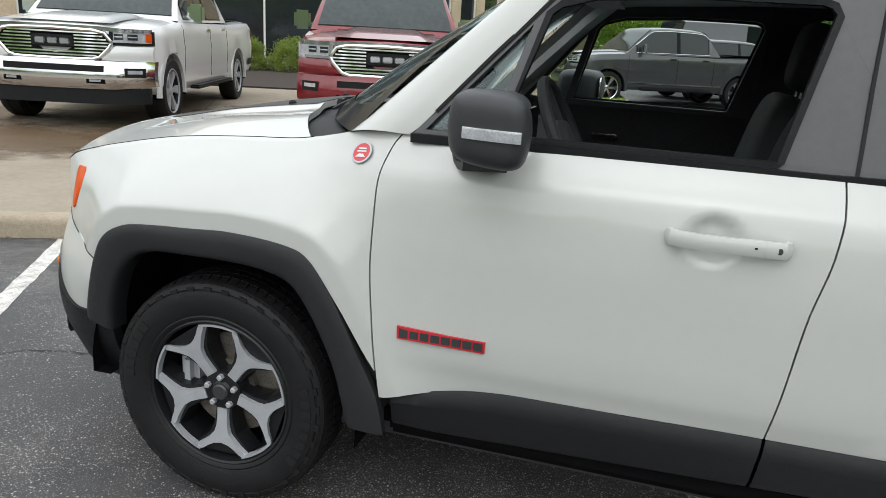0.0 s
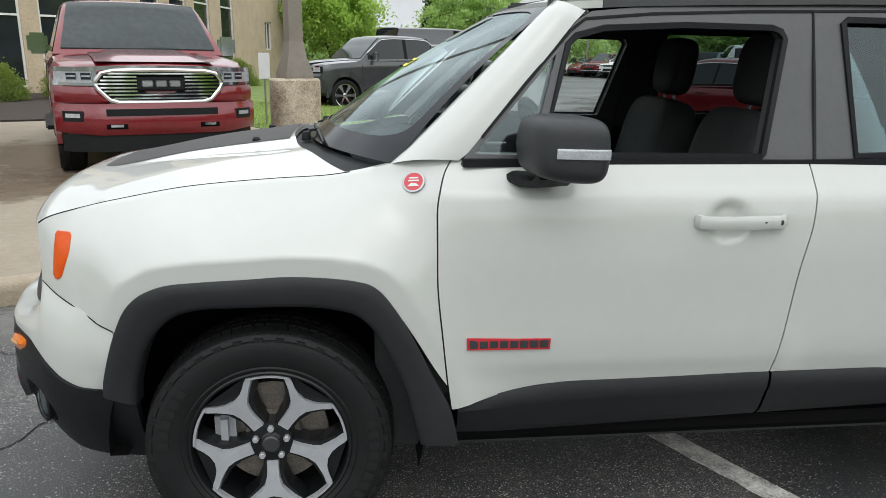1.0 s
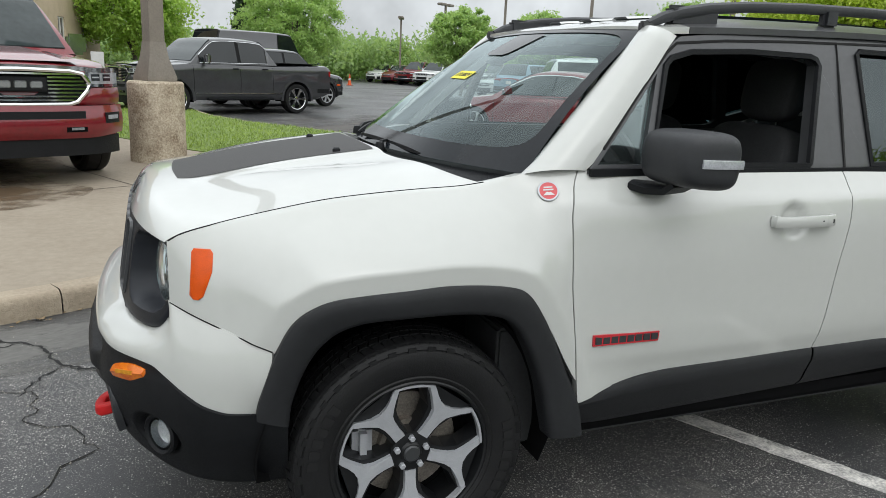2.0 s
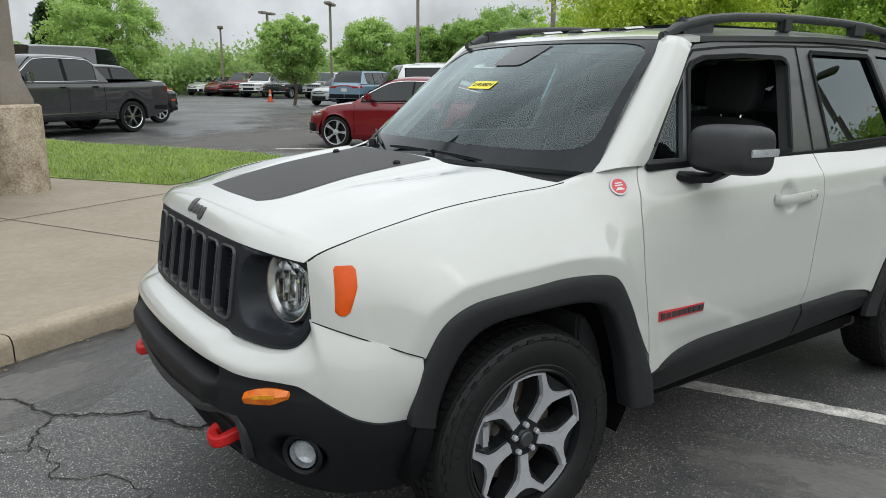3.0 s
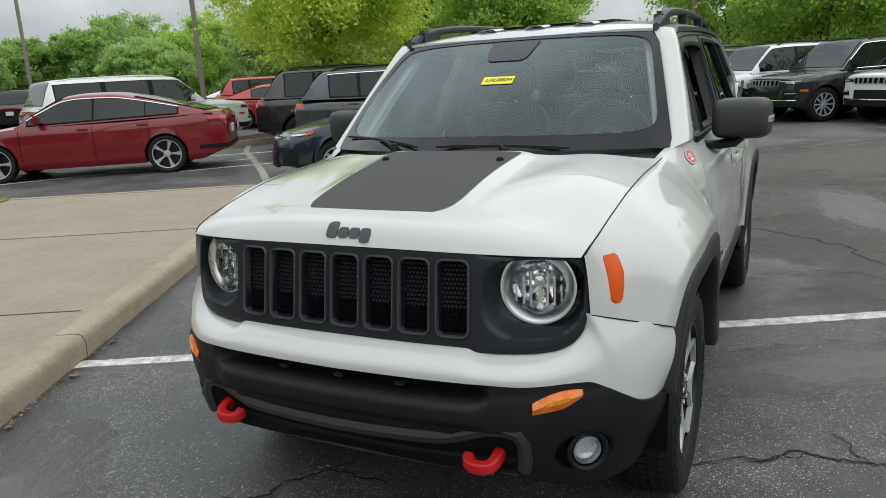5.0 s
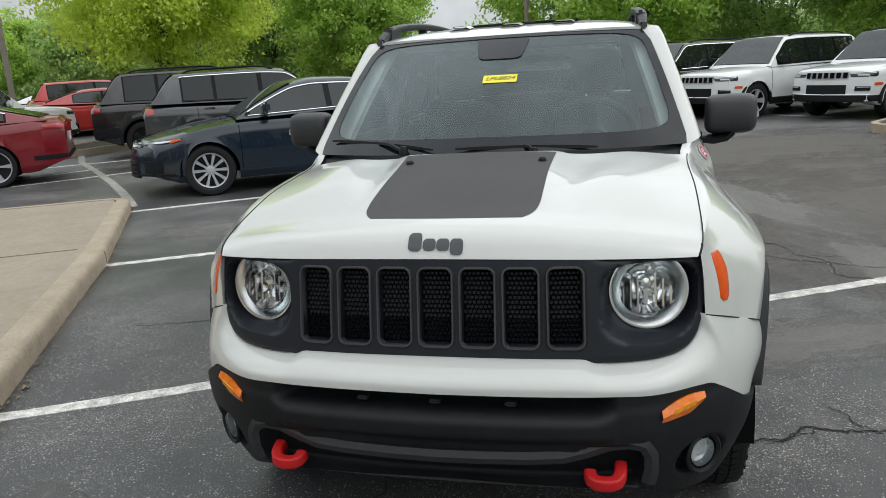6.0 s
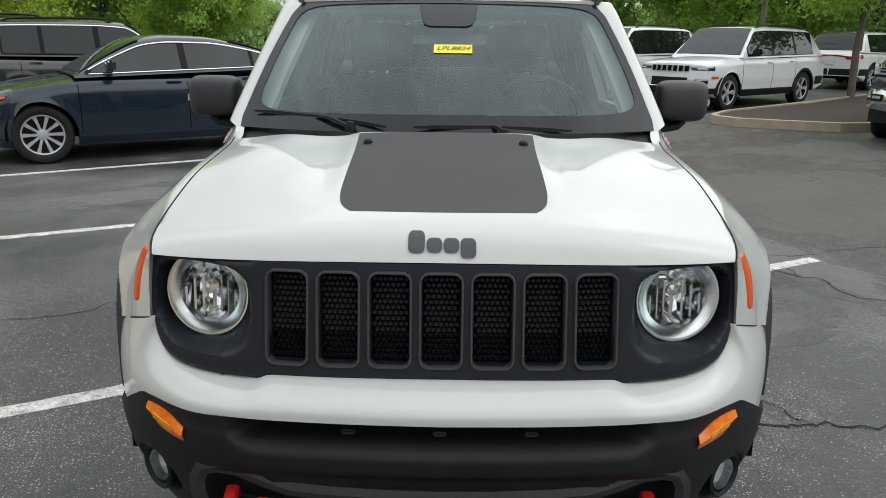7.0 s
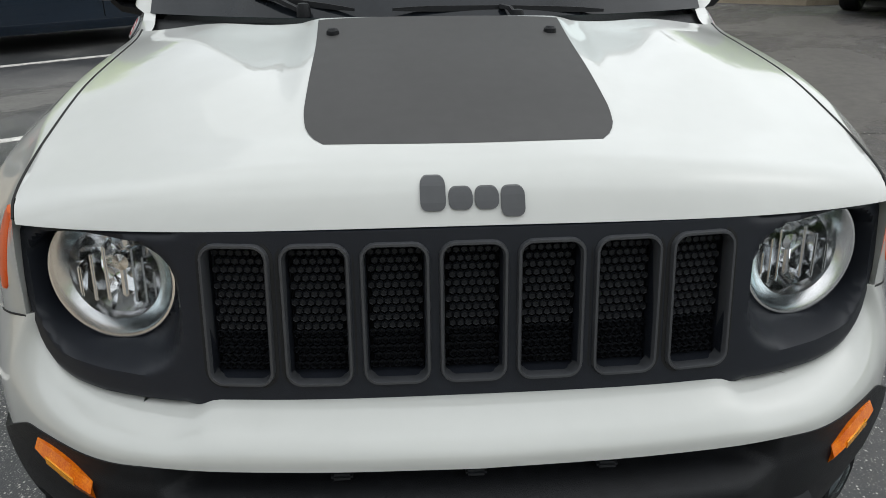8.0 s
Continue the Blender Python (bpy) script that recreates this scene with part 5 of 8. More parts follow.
        sweep("grip", path, [(0.010 * c, 0.020 * q) for c, q in ((1, 0.4), (0.6, 0.9), (-0.6, 0.9), (-1, 0.4), (-1, -0.4), (-0.6, -0.9), (0.6, -0.9), (1, -0.4))], WHITE, hd, up=(0, 0, 1))
        path = [(hx + a, sg * (w0 + o), zz) for a, o in ((0.086, 0.026), (0.10, 0.026), (0.125, 0.022), (0.134, 0.012), (0.136, 0.0))]
        sweep("handle_end", path, [(0.010 * c, 0.020 * q) for c, q in ((1, 0.4), (0.6, 0.9), (-0.6, 0.9), (-1, 0.4), (-1, -0.4), (-0.6, -0.9), (0.6, -0.9), (1, -0.4))], WHITE, hd, up=(0, 0, 1))
        if hx < 2:
            lathe("lock", [(0.0, sg * 0.035), (0.006, sg * 0.0352), (0.0095, sg * 0.034), (0.010, sg * 0.02)], BADGE, hd, 18, "y", at=(hx + 0.112, sg * (w0 - 0.001), zz))
            block("keyless_button", (hx + 0.066, sg * (w0 + 0.036), zz + 0.002), (0.010, 0.005, 0.008), SEAM, hd, 0.002)

# ---- greenhouse ----


def green_y(z):
    dz = z - 1.157
    return 0.79 - 0.28 * dz - 0.12 * dz * dz


FRAME = [(0.540, 1.150), (0.548, 1.166), (0.875, 1.537), (0.925, 1.566), (1.1, 1.584), (1.4, 1.597), (1.8, 1.606), (2.2, 1.603), (2.48, 1.590), (2.62, 1.555), (2.70, 1.40), (2.715, 1.33), (2.69, 1.29), (2.58, 1.235), (2.46, 1.195), (2.34, 1.168), (2.0, 1.156), (1.6, 1.148), (1.0, 1.150)]
W_TRI = [(0.578, 1.177), (0.738, 1.175), (0.817, 1.448)]
W_MAIN = [(0.766, 1.175), (1.407, 1.169), (1.414, 1.177), (1.497, 1.498), (1.485, 1.520), (1.459, 1.529), (1.2, 1.532), (0.96, 1.520), (0.878, 1.498), (0.852, 1.475)]
W_REAR = [(1.700, 1.172), (2.25, 1.186), (2.30, 1.196), (2.322, 1.216), (2.185, 1.540), (2.16, 1.552), (1.70, 1.556), (1.682, 1.545)]
W_QTR = [(2.385, 1.238), (2.57, 1.285), (2.63, 1.315), (2.645, 1.35), (2.545, 1.525), (2.50, 1.545), (2.255, 1.553)]
for sg in (-1, 1):
    def gp(off):
        return lambda x, z, d: (x, sg * (green_y(z) + off - d), z)
    plate("window_surround", FRAME, [W_TRI, W_MAIN, W_REAR, W_QTR], gp(0.0), 0.05, TRIM, jeep, "black window frames and pillars")
    # stepped door frame around the front and rear windows
    for hole, grow in ((W_MAIN, 0.0), (W_REAR, 0.0)):
        sweep("window_seal", [Vector((x, sg * (green_y(z) + 0.004), z)) for x, z in hole], [(-0.010, -0.010), (0.010, -0.010), (0.008, 0.004), (-0.008, 0.004)], BLACKPL, jeep, closed=True, up=(0, sg, 0))
    sweep("door_frame_gap", [(x, sg * (green_y(z) + 0.001), z) for x, z in ((0.60, 1.222), (0.73, 1.372), (0.86, 1.512), (0.905, 1.545), (1.1, 1.562), (1.4, 1.574), (1.592, 1.578))], [(-0.004, -0.003), (0.004, -0.003), (0.004, 0.003), (-0.004, 0.003)], SEAM, jeep, up=(0, sg, 0))
    sweep("door_frame_gap", [(1.572, sg * (green_y(1.152) + 0.001), 1.152), (1.579, sg * (green_y(1.35) + 0.001), 1.35), (1.592, sg * (green_y(1.578) + 0.001), 1.578), (1.9, sg * (green_y(1.585) + 0.001), 1.585), (2.2, sg * (green_y(1.578) + 0.001), 1.578)], [(-0.004, -0.003), (0.004, -0.003), (0.004, 0.003), (-0.004, 0.003)], SEAM, jeep, up=(0, sg, 0))
    plate("quarter_glass", W_TRI, [], gp(-0.016), 0.004, CLEARGLASS, jeep)
    if sg > 0:
        plate("side_window", W_MAIN, [], gp(-0.02), 0.004, CLEARGLASS, jeep)
    plate("side_window", W_REAR, [], gp(-0.014), 0.004, TINT, jeep, "dark tinted rear side window")
    plate("side_window", W_QTR, [], gp(-0.014), 0.004, TINT, jeep, "dark tinted rear quarter window")
    # belt moulding
    pts = [(x, sg * (green_y(1.157) + 0.006), z) for x, z in ((0.545, 1.156), (0.8, 1.157), (1.2, 1.154), (1.52, 1.152), (1.9, 1.158), (2.2, 1.168), (2.34, 1.180), (2.46, 1.205), (2.60, 1.25), (2.70, 1.305))]
    sweep("belt_moulding", pts, [(-0.008, -0.012), (0.008, -0.012), (0.008, 0.010), (-0.008, 0.010)], BLACKPL, jeep, up=(0, 0, 1))
    # white front pillar
    rows = []
    inner = [(0.345, 0.735, 1.142), (0.40, 0.728, 1.188), (0.47, 0.706, 1.256), (0.58, 0.672, 1.362), (0.70, 0.634, 1.476), (0.79, 0.604, 1.562), (0.825, 0.592, 1.594)]
    outer_p = [(0.535, 0.787, 1.160), (0.560, 0.783, 1.180), (0.622, 0.764, 1.250), (0.712, 0.734, 1.352), (0.805, 0.700, 1.458), (0.870, 0.675, 1.534), (0.905, 0.660, 1.566)]
    for a, b in zip(inner, outer_p):
        a, b = Vector(a), Vector(b)
        row = []
        for k in range(9):
            u = k / 8
            p = a.lerp(b, u)
            bul = 0.030 * math.sin(math.pi * u) ** 0.9
            row.append((p.x - bul * 0.75, sg * (p.y + bul * 0.75), p.z + bul * 0.35))
        rows.append(row)
    sheet("front_pillar", rows, WHITE, jeep, 0.03, lambda p: (0.3, -sg * 0.7, 0), sharp=1.2)
    # white rear pillar
    rows = []
    for (ax, az), (bx, bz) in (((2.70, 1.30), (3.12, 1.30)), ((2.715, 1.34), (3.10, 1.36)), ((2.68, 1.45), (3.03, 1.46)), ((2.62, 1.556), (2.95, 1.565)), ((2.56, 1.585), (2.88, 1.60))):
        rows.append([(lerp(ax, bx, k / 6), sg * (green_y(az) + 0.004 - 0.10 * (k / 6) ** 3), lerp(az, bz, k / 6)) for k in range(7)])
    sheet("rear_pillar", rows, WHITE, jeep, 0.04, inward)
    # roof rail with feet
    path = [(0.845, 1.600), (0.90, 1.628), (0.97, 1.652), (1.08, 1.676), (1.25, 1.697), (1.5, 1.712), (1.8, 1.719), (2.1, 1.717), (2.32, 1.708), (2.48, 1.690), (2.58, 1.665), (2.65, 1.625)]
    pts = [(x, sg * (0.585 - 0.015 * step(0.9, 1.4, x)), 1.60 + (z - 1.60) * 0.82) for x, z in path]
    rail = holder("roof_rail")
    rail.parent = jeep
    sweep("rail_bar", pts, [(0.022 * c, 0.020 * q) for c, q in ((1, 0), (0.85, 0.6), (0.3, 0.95), (-0.3, 0.95), (-0.85, 0.6), (-1, 0), (-0.8, -0.7), (0, -0.85), (0.8, -0.7))], GREYPL, rail, scale=[0.7, 1, 1.05, 1.05, 1, 1, 1, 1, 1, 1.05, 1.05, 0.7])
    for fx, fz, ln in ((1.02, 1.632, 0.20), (1.62, 1.665, 0.07), (2.22, 1.668, 0.12), (2.56, 1.632, 0.14)):
        block("rail_foot", (fx, sg * 0.578, fz), (ln, 0.04, 0.07), GREYPL, rail, 0.012)
    block("rail_front_joint", (0.838, sg * 0.588, 1.592), (0.05, 0.026, 0.035), TRIM, rail, 0.006)


# roof: white header, black panel
def roof_z(x, y):
    c = soft(x, [(0.775, 1.595), (0.86, 1.616), (1.0, 1.638), (1.4, 1.664), (2.0, 1.672), (2.6, 1.655), (2.95, 1.615)])
    e = soft(x, [(0.775, 1.578), (0.9, 1.592), (1.1, 1.603), (1.4, 1.612), (1.8, 1.620), (2.2, 1.617), (2.5, 1.602), (2.7, 1.585), (2.95, 1.565)])
    return e + (c - e) * (1 - (abs(y) / 0.655) ** 4)


def top_edge(y):
    return 0.775 + 0.05 * (abs(y) / 0.6) ** 2


for nm, f0, f1, m_ in (("roof_header", lambda y: top_edge(y) - 0.004, lambda y: 0.955, WHITE), ("roof_panel", lambda y: 0.957, lambda y: 2.93, TRIM)):
    rows = []
    for i in range(25):
        row = []
        for j in range(33):
            y = lerp(-1, 1, j / 32) * 0.655
            x = lerp(f0(y), f1(y), i / 24)
            k = min(1.0, max(0.0, (x - 0.80) / 0.12))
            yy = y * lerp(0.955 if nm == "roof_header" else 1.0, 1.0, k)
            row.append((x, yy, roof_z(x, yy)))
        rows.append(row)
    sheet(nm, rows, m_, jeep, 0.02, lambda p: (0, 0, -1), sharp=1.2)
rows = [[(x, lerp(-0.30, 0.30, j / 8), roof_z(x, 0.2) + 0.012) for j in range(9)] for x in (1.12, 1.3, 1.6, 1.9, 2.2, 2.45)]
sheet("glass_roof_panel", rows, CARGLASS, jeep, 0.01, lambda p: (0, 0, -1))
for y in (-0.24, 0.0, 0.24):
    rows = [[(x, y + dy, roof_z(x, y) + 0.004 + o) for dy, o in ((-0.05, 0), (-0.035, 0.008), (0.035, 0.008), (0.05, 0))] for x in (0.97, 1.0, 1.05, 1.08)]
    sheet("roof_deflector_rib", rows, WHITE, jeep)


# windshield
def ws(u, v):
    """u from -1 to 1 across, v from 0 at the cowl to 1 at the roof."""
    yb, yt = 0.738, 0.596
    y = u * lerp(yb, yt, v)
    xb, zb = 0.085 + 0.275 * abs(u) ** 2.2, 1.158 - 0.016 * abs(u) ** 2
    xt, zt = top_edge(0.6 * u), 1.592 - 0.012 * u * u
    bow = 0.022 * math.sin(math.pi * v)
    return Vector((lerp(xb, xt, v) - bow * 0.55, y, lerp(zb, zt, v) + bow * 0.8))


glass = sheet("windshield", [[ws(lerp(-1, 1, j / 28), i / 20) for j in range(29)] for i in range(21)], WSGLASS, jeep, label="clear windshield")
glass.visible_shadow = False
NRM = Vector((0.52, 0, -0.85)).normalized()


def frit_hole(n=60):
    pts = []
    for k in range(n):
        a = 2 * math.pi * k / n
        c, s = math.cos(a), math.sin(a)
        pw = 0.21
        u = 0.950 * abs(c) ** pw * (1 if c > 0 else -1)
        v = 0.535 + (0.430 if s > 0 else 0.430) * abs(s) ** pw * (1 if s > 0 else -1)
        pts.append((u, v))
    return pts


def frit():
    coarse, hole = frit_hole(96), []
    for p, q in zip(coarse, coarse[1:] + coarse[:1]):
        k = max(1, math.ceil(math.hypot(p[0] - q[0], p[1] - q[1]) / 0.035))
        hole += [(lerp(p[0], q[0], i / k), lerp(p[1], q[1], i / k)) for i in range(k)]
    n = len(hole)
    verts, faces = [], []
    for (u, v) in hole:
        m_ = max(abs(u), abs(v - 0.535) / (0.465 if v > 0.535 else 0.535))
        ou, ov = u / m_, 0.535 + (v - 0.535) / m_
        for s in (0.0, 0.5, 1.0):
            verts.append(ws(lerp(u, ou, s), lerp(v, ov, s)) - NRM * 0.003)
    for k in range(n):
        a, b = 3 * k, 3 * ((k + 1) % n)
        faces += [(a, b, b + 1, a + 1), (a + 1, b + 1, b + 2, a + 2)]
    mk("windshield_border", verts, faces, FRIT, jeep, "black ceramic windshield border")


frit()
rows = [[ws(q * soft(v, [(0.735, 0.10), (0.75, 0.135), (0.78, 0.150), (0.94, 0.185)]), v) - NRM * 0.0035 for q in (-1, -0.5, 0, 0.5, 1)] for v in (0.735, 0.742, 0.755, 0.78, 0.82, 0.88, 0.95)]
sheet("sensor_border", rows, FRIT, jeep)
# sensor and mirror housing behind the glass
rows = [[ws(u, v) + NRM * (0.010 + 0.03 * (1 - (u / 0.17) ** 2)) for u in [lerp(-0.165 * (0.85 + 0.3 * (v - 0.74)), 0.165 * (0.85 + 0.3 * (v - 0.74)), k / 8) for k in range(9)]] for v in (0.72, 0.74, 0.80, 0.88, 0.95)]
sheet("sensor_housing", rows, BLACKPL, jeep)
# cowl and wipers
rows = [[(lerp(hood_rear(y) - 0.02, ws(y / 0.738, 0).x + 0.01, k / 4), y, lerp(hood_z(min(hood_rear(y), 0.24), y) - 0.03, ws(y / 0.738, 0).z - 0.012, k / 4)) for k in range(5)] for y in [lerp(-0.735, 0.735, j / 24) for j in range(25)]]
sheet("cowl_panel", rows, BLACKPL, jeep)


def wiper(u0, v0, u1, v1, pu, pv):
    w = holder("wiper")
    w.parent = jeep
    a, b = ws(u0, v0) - NRM * 0.016, ws(u1, v1) - NRM * 0.016
    pts = [a.lerp(b, k / 8) - NRM * 0.004 * math.sin(math.pi * k / 8) for k in range(9)]
    sweep("blade", pts, [(-0.006, -0.005), (0.006, -0.005), (0.004, 0.008), (-0.004, 0.008)], BLACKPL, w, scale=[0.5, 0.9, 1, 1, 1.1, 1, 1, 0.9, 0.5])
    p = ws(pu, pv) - NRM * 0.012
    mid = a.lerp(b, 0.5)
    sweep("arm", [p, p.lerp(mid, 0.5) - NRM * 0.018, mid - NRM * 0.012], [(-0.008, -0.004), (0.008, -0.004), (0.006, 0.005), (-0.006, 0.005)], BLACKPL, w)
    lathe("pivot", [(0.0, 0.022), (0.012, 0.02), (0.016, 0.008), (0.017, -0.01)], BLACKPL, w, 14, "z", at=tuple(p))


wiper(0.93, 0.085, 0.26, 0.014, 0.42, 0.01)
wiper(0.14, 0.014, -0.55, -0.004, -0.25, -0.02)
# yellow stock sticker inside the glass
st = holder("sticker")
st.parent = jeep
c00, c10, c01 = ws(0.075, 0.512), ws(-0.130, 0.512), ws(0.075, 0.578)
ex, ey = (c10 - c00), (c01 - c00)
plate("paper", [(0, 0), (1, 0), (1, 1), (0, 1)], [], lambda a, b, d: c00 + ex * a + ey * b - NRM * (0.0035 - d), 0.001, YELLOW, st, "yellow paper stock sticker")
fc = bpy.data.curves.new("sticker_text", "FONT")
fc.body, fc.size, fc.shear, fc.extrude = "LPL8824", 0.034, 0.3, 0.0002
fc.align_x, fc.align_y = "CENTER", "CENTER"
fc.materials.append(INK)
txt = new("sticker_text", fc)
txt.parent = st
ax, ay = ex.normalized(), (ey - ex * (ey.dot(ex) / ex.dot(ex))).normalized()
az = ax.cross(ay)
cen_ = c00 + ex * 0.5 + ey * 0.5 - NRM * 0.0046
txt.matrix_basis = Matrix(((ax.x, ay.x, az.x, cen_.x), (ax.y, ay.y, az.y, cen_.y), (ax.z, ay.z, az.z, cen_.z), (0, 0, 0, 1)))

# hood badge: four plain dark shapes
hb = holder("hood_badge")
hb.parent = jeep
for yc, w, z0, z1 in ((0.056, 0.036, 1.004, 1.044), (0.017, 0.034, 1.005, 1.032), (-0.020, 0.034, 1.005, 1.032), (-0.057, 0.034, 0.995, 1.032)):
    lipx = lambda z: soft(z, [(0.983, -0.728), (0.992, -0.7235), (1.006, -0.716), (1.021, -0.707), (1.036, -0.694), (1.047, -0.677)])
    pts = [(yc + a, (z0 + z1) / 2 + b) for a, b in round_rect(w, z1 - z0, 0.010, 4)]
    plate("badge_shape", pts, [], lambda y, z, d: (lipx(z) - 0.005 + 0.015 * y * y + d, y, z), 0.008, BADGE, hb)

# door mirrors
for sg in (-1, 1):
    mr = holder("door_mirror")
    mr.parent = jeep
    rows = []
    for i in range(33):
        th = -math.pi / 2 + math.pi * i / 32
        row = []
        for j in range(41):
            ph = 2 * math.pi * j / 40
            def sp(v, e):
                return math.copysign(abs(v) ** e, v)
            e1, e2 = 0.42, 0.50
            a = sp(math.cos(th), e1) * sp(math.cos(ph), e2)
            b = sp(math.cos(th), e1) * sp(math.sin(ph), e2)
            c = sp(math.sin(th), e1)
            x = 0.780 + 0.098 * a * (1 - 0.08 * abs(c)) + 0.014 * b
            row.append((x, sg * (0.942 + 0.106 * b + 0.012 * a), 1.215 + 0.083 * c * (1 - 0.08 * (a < 0) * abs(a)) - 0.004 * a))
        rows.append(row)
    sheet("housing", rows, GREYPL, mr, sharp=1.5)
    plate("mirror_glass", [(0.942 + a, 1.213 + b) for a, b in round_rect(0.150, 0.108, 0.03)], [], lambda y, z, d: (0.874 - d, sg * y, z), 0.006, CHROME, mr)
    sweep("signal_lens", [(0.742, sg * 1.0415, 1.212), (0.78, sg * 1.0485, 1.2115), (0.83, sg * 1.0535, 1.211), (0.872, sg * 1.052, 1.2105)], [(-0.004, -0.0125), (0.004, -0.0125), (0.006, 0.0), (0.004, 0.0125), (-0.004, 0.0125)], LAMP, mr, up=(0, 0, 1), label="clear turn signal lens")
    sweep("stalk", [(0.715, sg * 0.795, 1.120), (0.74, sg * 0.845, 1.112), (0.765, sg * 0.905, 1.118), (0.772, sg * 0.94, 1.142)], [(-0.055, -0.012), (0.055, -0.012), (0.06, 0.008), (0.04, 0.016), (-0.04, 0.016), (-0.06, 0.008)], BLACKPL, mr, scale=[1.0, 1.0, 0.95, 0.9])


# wheels
def alloy_wheel(cx, sg, turn):
    w = holder("wheel", pose(cx, sg * 0.768, 0.354, 0, turn, 180 if sg > 0 else 0))
    w.parent = jeep
    if cx == 0 and sg < 0:
        R, rr = 0.354, 0.231
        prof = [(rr - 0.004, 0.085), (rr - 0.004, -0.09), (rr + 0.004, -0.098), (rr + 0.012, -0.101), (rr + 0.016, -0.098), (rr + 0.03, -0.104), (rr + 0.06, -0.1085), (rr + 0.080, -0.107), (rr + 0.090, -0.1035), (rr + 0.0925, -0.0995), (rr + 0.096, -0.1015), (rr + 0.107, -0.097), (rr + 0.115, -0.088), (R - 0.006, -0.080), (R - 0.006, 0.08), (rr + 0.1, 0.1), (rr + 0.02, 0.1), (rr - 0.004, 0.085)]
        parts = [lathe("tyre", prof, TYRE, w, 96, label="black all-terrain tyre")]
        # tread blocks: five ribs broken by slanted cuts
        tv, tf = [], []

        def tread(a0, a1, y0, y1, r0, r1, skew, yin=0.0):
            n = len(tv)
            for yy, k in ((y0, 0), (y1, skew)):
                for rad in (r0, r1):
                    for a in (a0 + k, a1 + k):
                        rad2 = rad - (0.010 if (abs(yy) > 0.08 and rad == r1) else 0)
                        tv.append((rad2 * math.cos(a), yy, rad2 * math.sin(a)))
            f = [(0, 1, 3, 2), (4, 5, 7, 6), (0, 1, 5, 4), (2, 3, 7, 6), (0, 2, 6, 4), (1, 3, 7, 5)]
            tf.extend(tuple(n + q for q in g) for g in f)
        for k in range(72):
            a = 2 * math.pi * k / 72
            d = 2 * math.pi / 72
            tread(a, a + d * 0.80, -0.094, -0.052, R - 0.014, R, 0.02)
            tread(a + d * 0.3, a + d * 1.15, -0.046, -0.018, R - 0.012, R + 0.001, -0.03)
            tread(a, a + d * 0.84, -0.012, 0.014, R - 0.012, R + 0.001, 0.03)
            tread(a + d * 0.3, a + d * 1.15, 0.020, 0.048, R - 0.012, R + 0.001, -0.03)
            tread(a, a + d * 0.80, 0.054, 0.094, R - 0.014, R, 0.02)
            if k % 2 == 0:
                tread(a + d * 0.2, a + d * 1.0, -0.1035, -0.088, R - 0.034, R - 0.010, 0.0)
        parts.append(mk("tread", tv, tf, TYRE, w, smooth=False))
        # raised sidewall marking as plain bars
        for start, count in ((-0.62, 8), (2.45, 6)):
            mv, mf = [], []
            for k in range(count):
                a0 = start + k * 0.115
                n = len(mv)
                for yy in (-0.1068, -0.1098):
                    for r_, a in ((rr + 0.048, a0), (rr + 0.048, a0 + 0.08), (rr + 0.078, a0 + 0.08), (rr + 0.078, a0)):
                        mv.append((r_ * math.cos(a), yy, r_ * math.sin(a)))
                mf += [tuple(n + q for q in g) for g in ((0, 1, 2, 3), (4, 5, 6, 7), (0, 1, 5, 4), (1, 2, 6, 5), (2, 3, 7, 6), (3, 0, 4, 7))]
            parts.append(mk("sidewall_marking", mv, mf, TYREMARK, w, smooth=False))
        parts.append(lathe("rim_barrel", [(rr + 0.001, -0.094), (rr - 0.004, -0.0975), (rr - 0.010, -0.094), (rr - 0.014, -0.07), (rr - 0.022, -0.02), (rr - 0.026, 0.08), (rr - 0.05, 0.082)], DARKALU, w, 72))
        # bright machined arcs along the rim between the spokes
        for i in range(5):
            mid, av = -math.pi / 2 + 2 * math.pi * (i + 0.5) / 5, []
            for k in range(13):
                aa = mid + radians(lerp(-16.5, 16.5, k / 12))
                for r_, yy in ((0.2165, -0.080), (0.2165, -0.0895), (0.2095, -0.0895), (0.2085, -0.070)):
                    av.append((r_ * math.cos(aa), yy, r_ * math.sin(aa)))
            parts.append(mk("rim_edge", av, grid_faces(13, 4), ALU, w))
        parts.append(lathe("brake_disc", [(0.16, 0.012), (0.16, -0.004), (0.085, -0.004), (0.08, -0.02), (0.0, -0.02)], STEEL, w, 48))
        parts.append(block("brake_caliper", (-0.135, -0.012, 0.01), (0.06, 0.07, 0.15), ALU, w, 0.02))
        parts.append(lathe("dust_shield", [(0.205, 0.03), (0.02, 0.035)], DARK, w, 40))
        # five forked spokes: black body, machined face
        def spoke(name, outline, y0, y1, material, taper):
            tris, m = tess([outline]), len(outline)
            for i in range(5):
                a = -math.pi / 2 + 2 * math.pi * i / 5
                c, s = math.cos(a), math.sin(a)
                v = []
                for yy, k in ((y0, 1.0), (y1, taper)):
                    for r_, q in outline:
                        dish = 0.014 * (1 - step(0.04, 0.20, r_))
                        v.append((c * r_ - s * q * k, yy + dish, s * r_ + c * q * k))
                f = [tuple(q) for q in tris] + [tuple(m + q for q in reversed(z)) for z in tris]
                f += [(k, (k + 1) % m, m + (k + 1) % m, m + k) for k in range(m)]
                parts.append(mk(name, v, f, material, w, smooth=False))
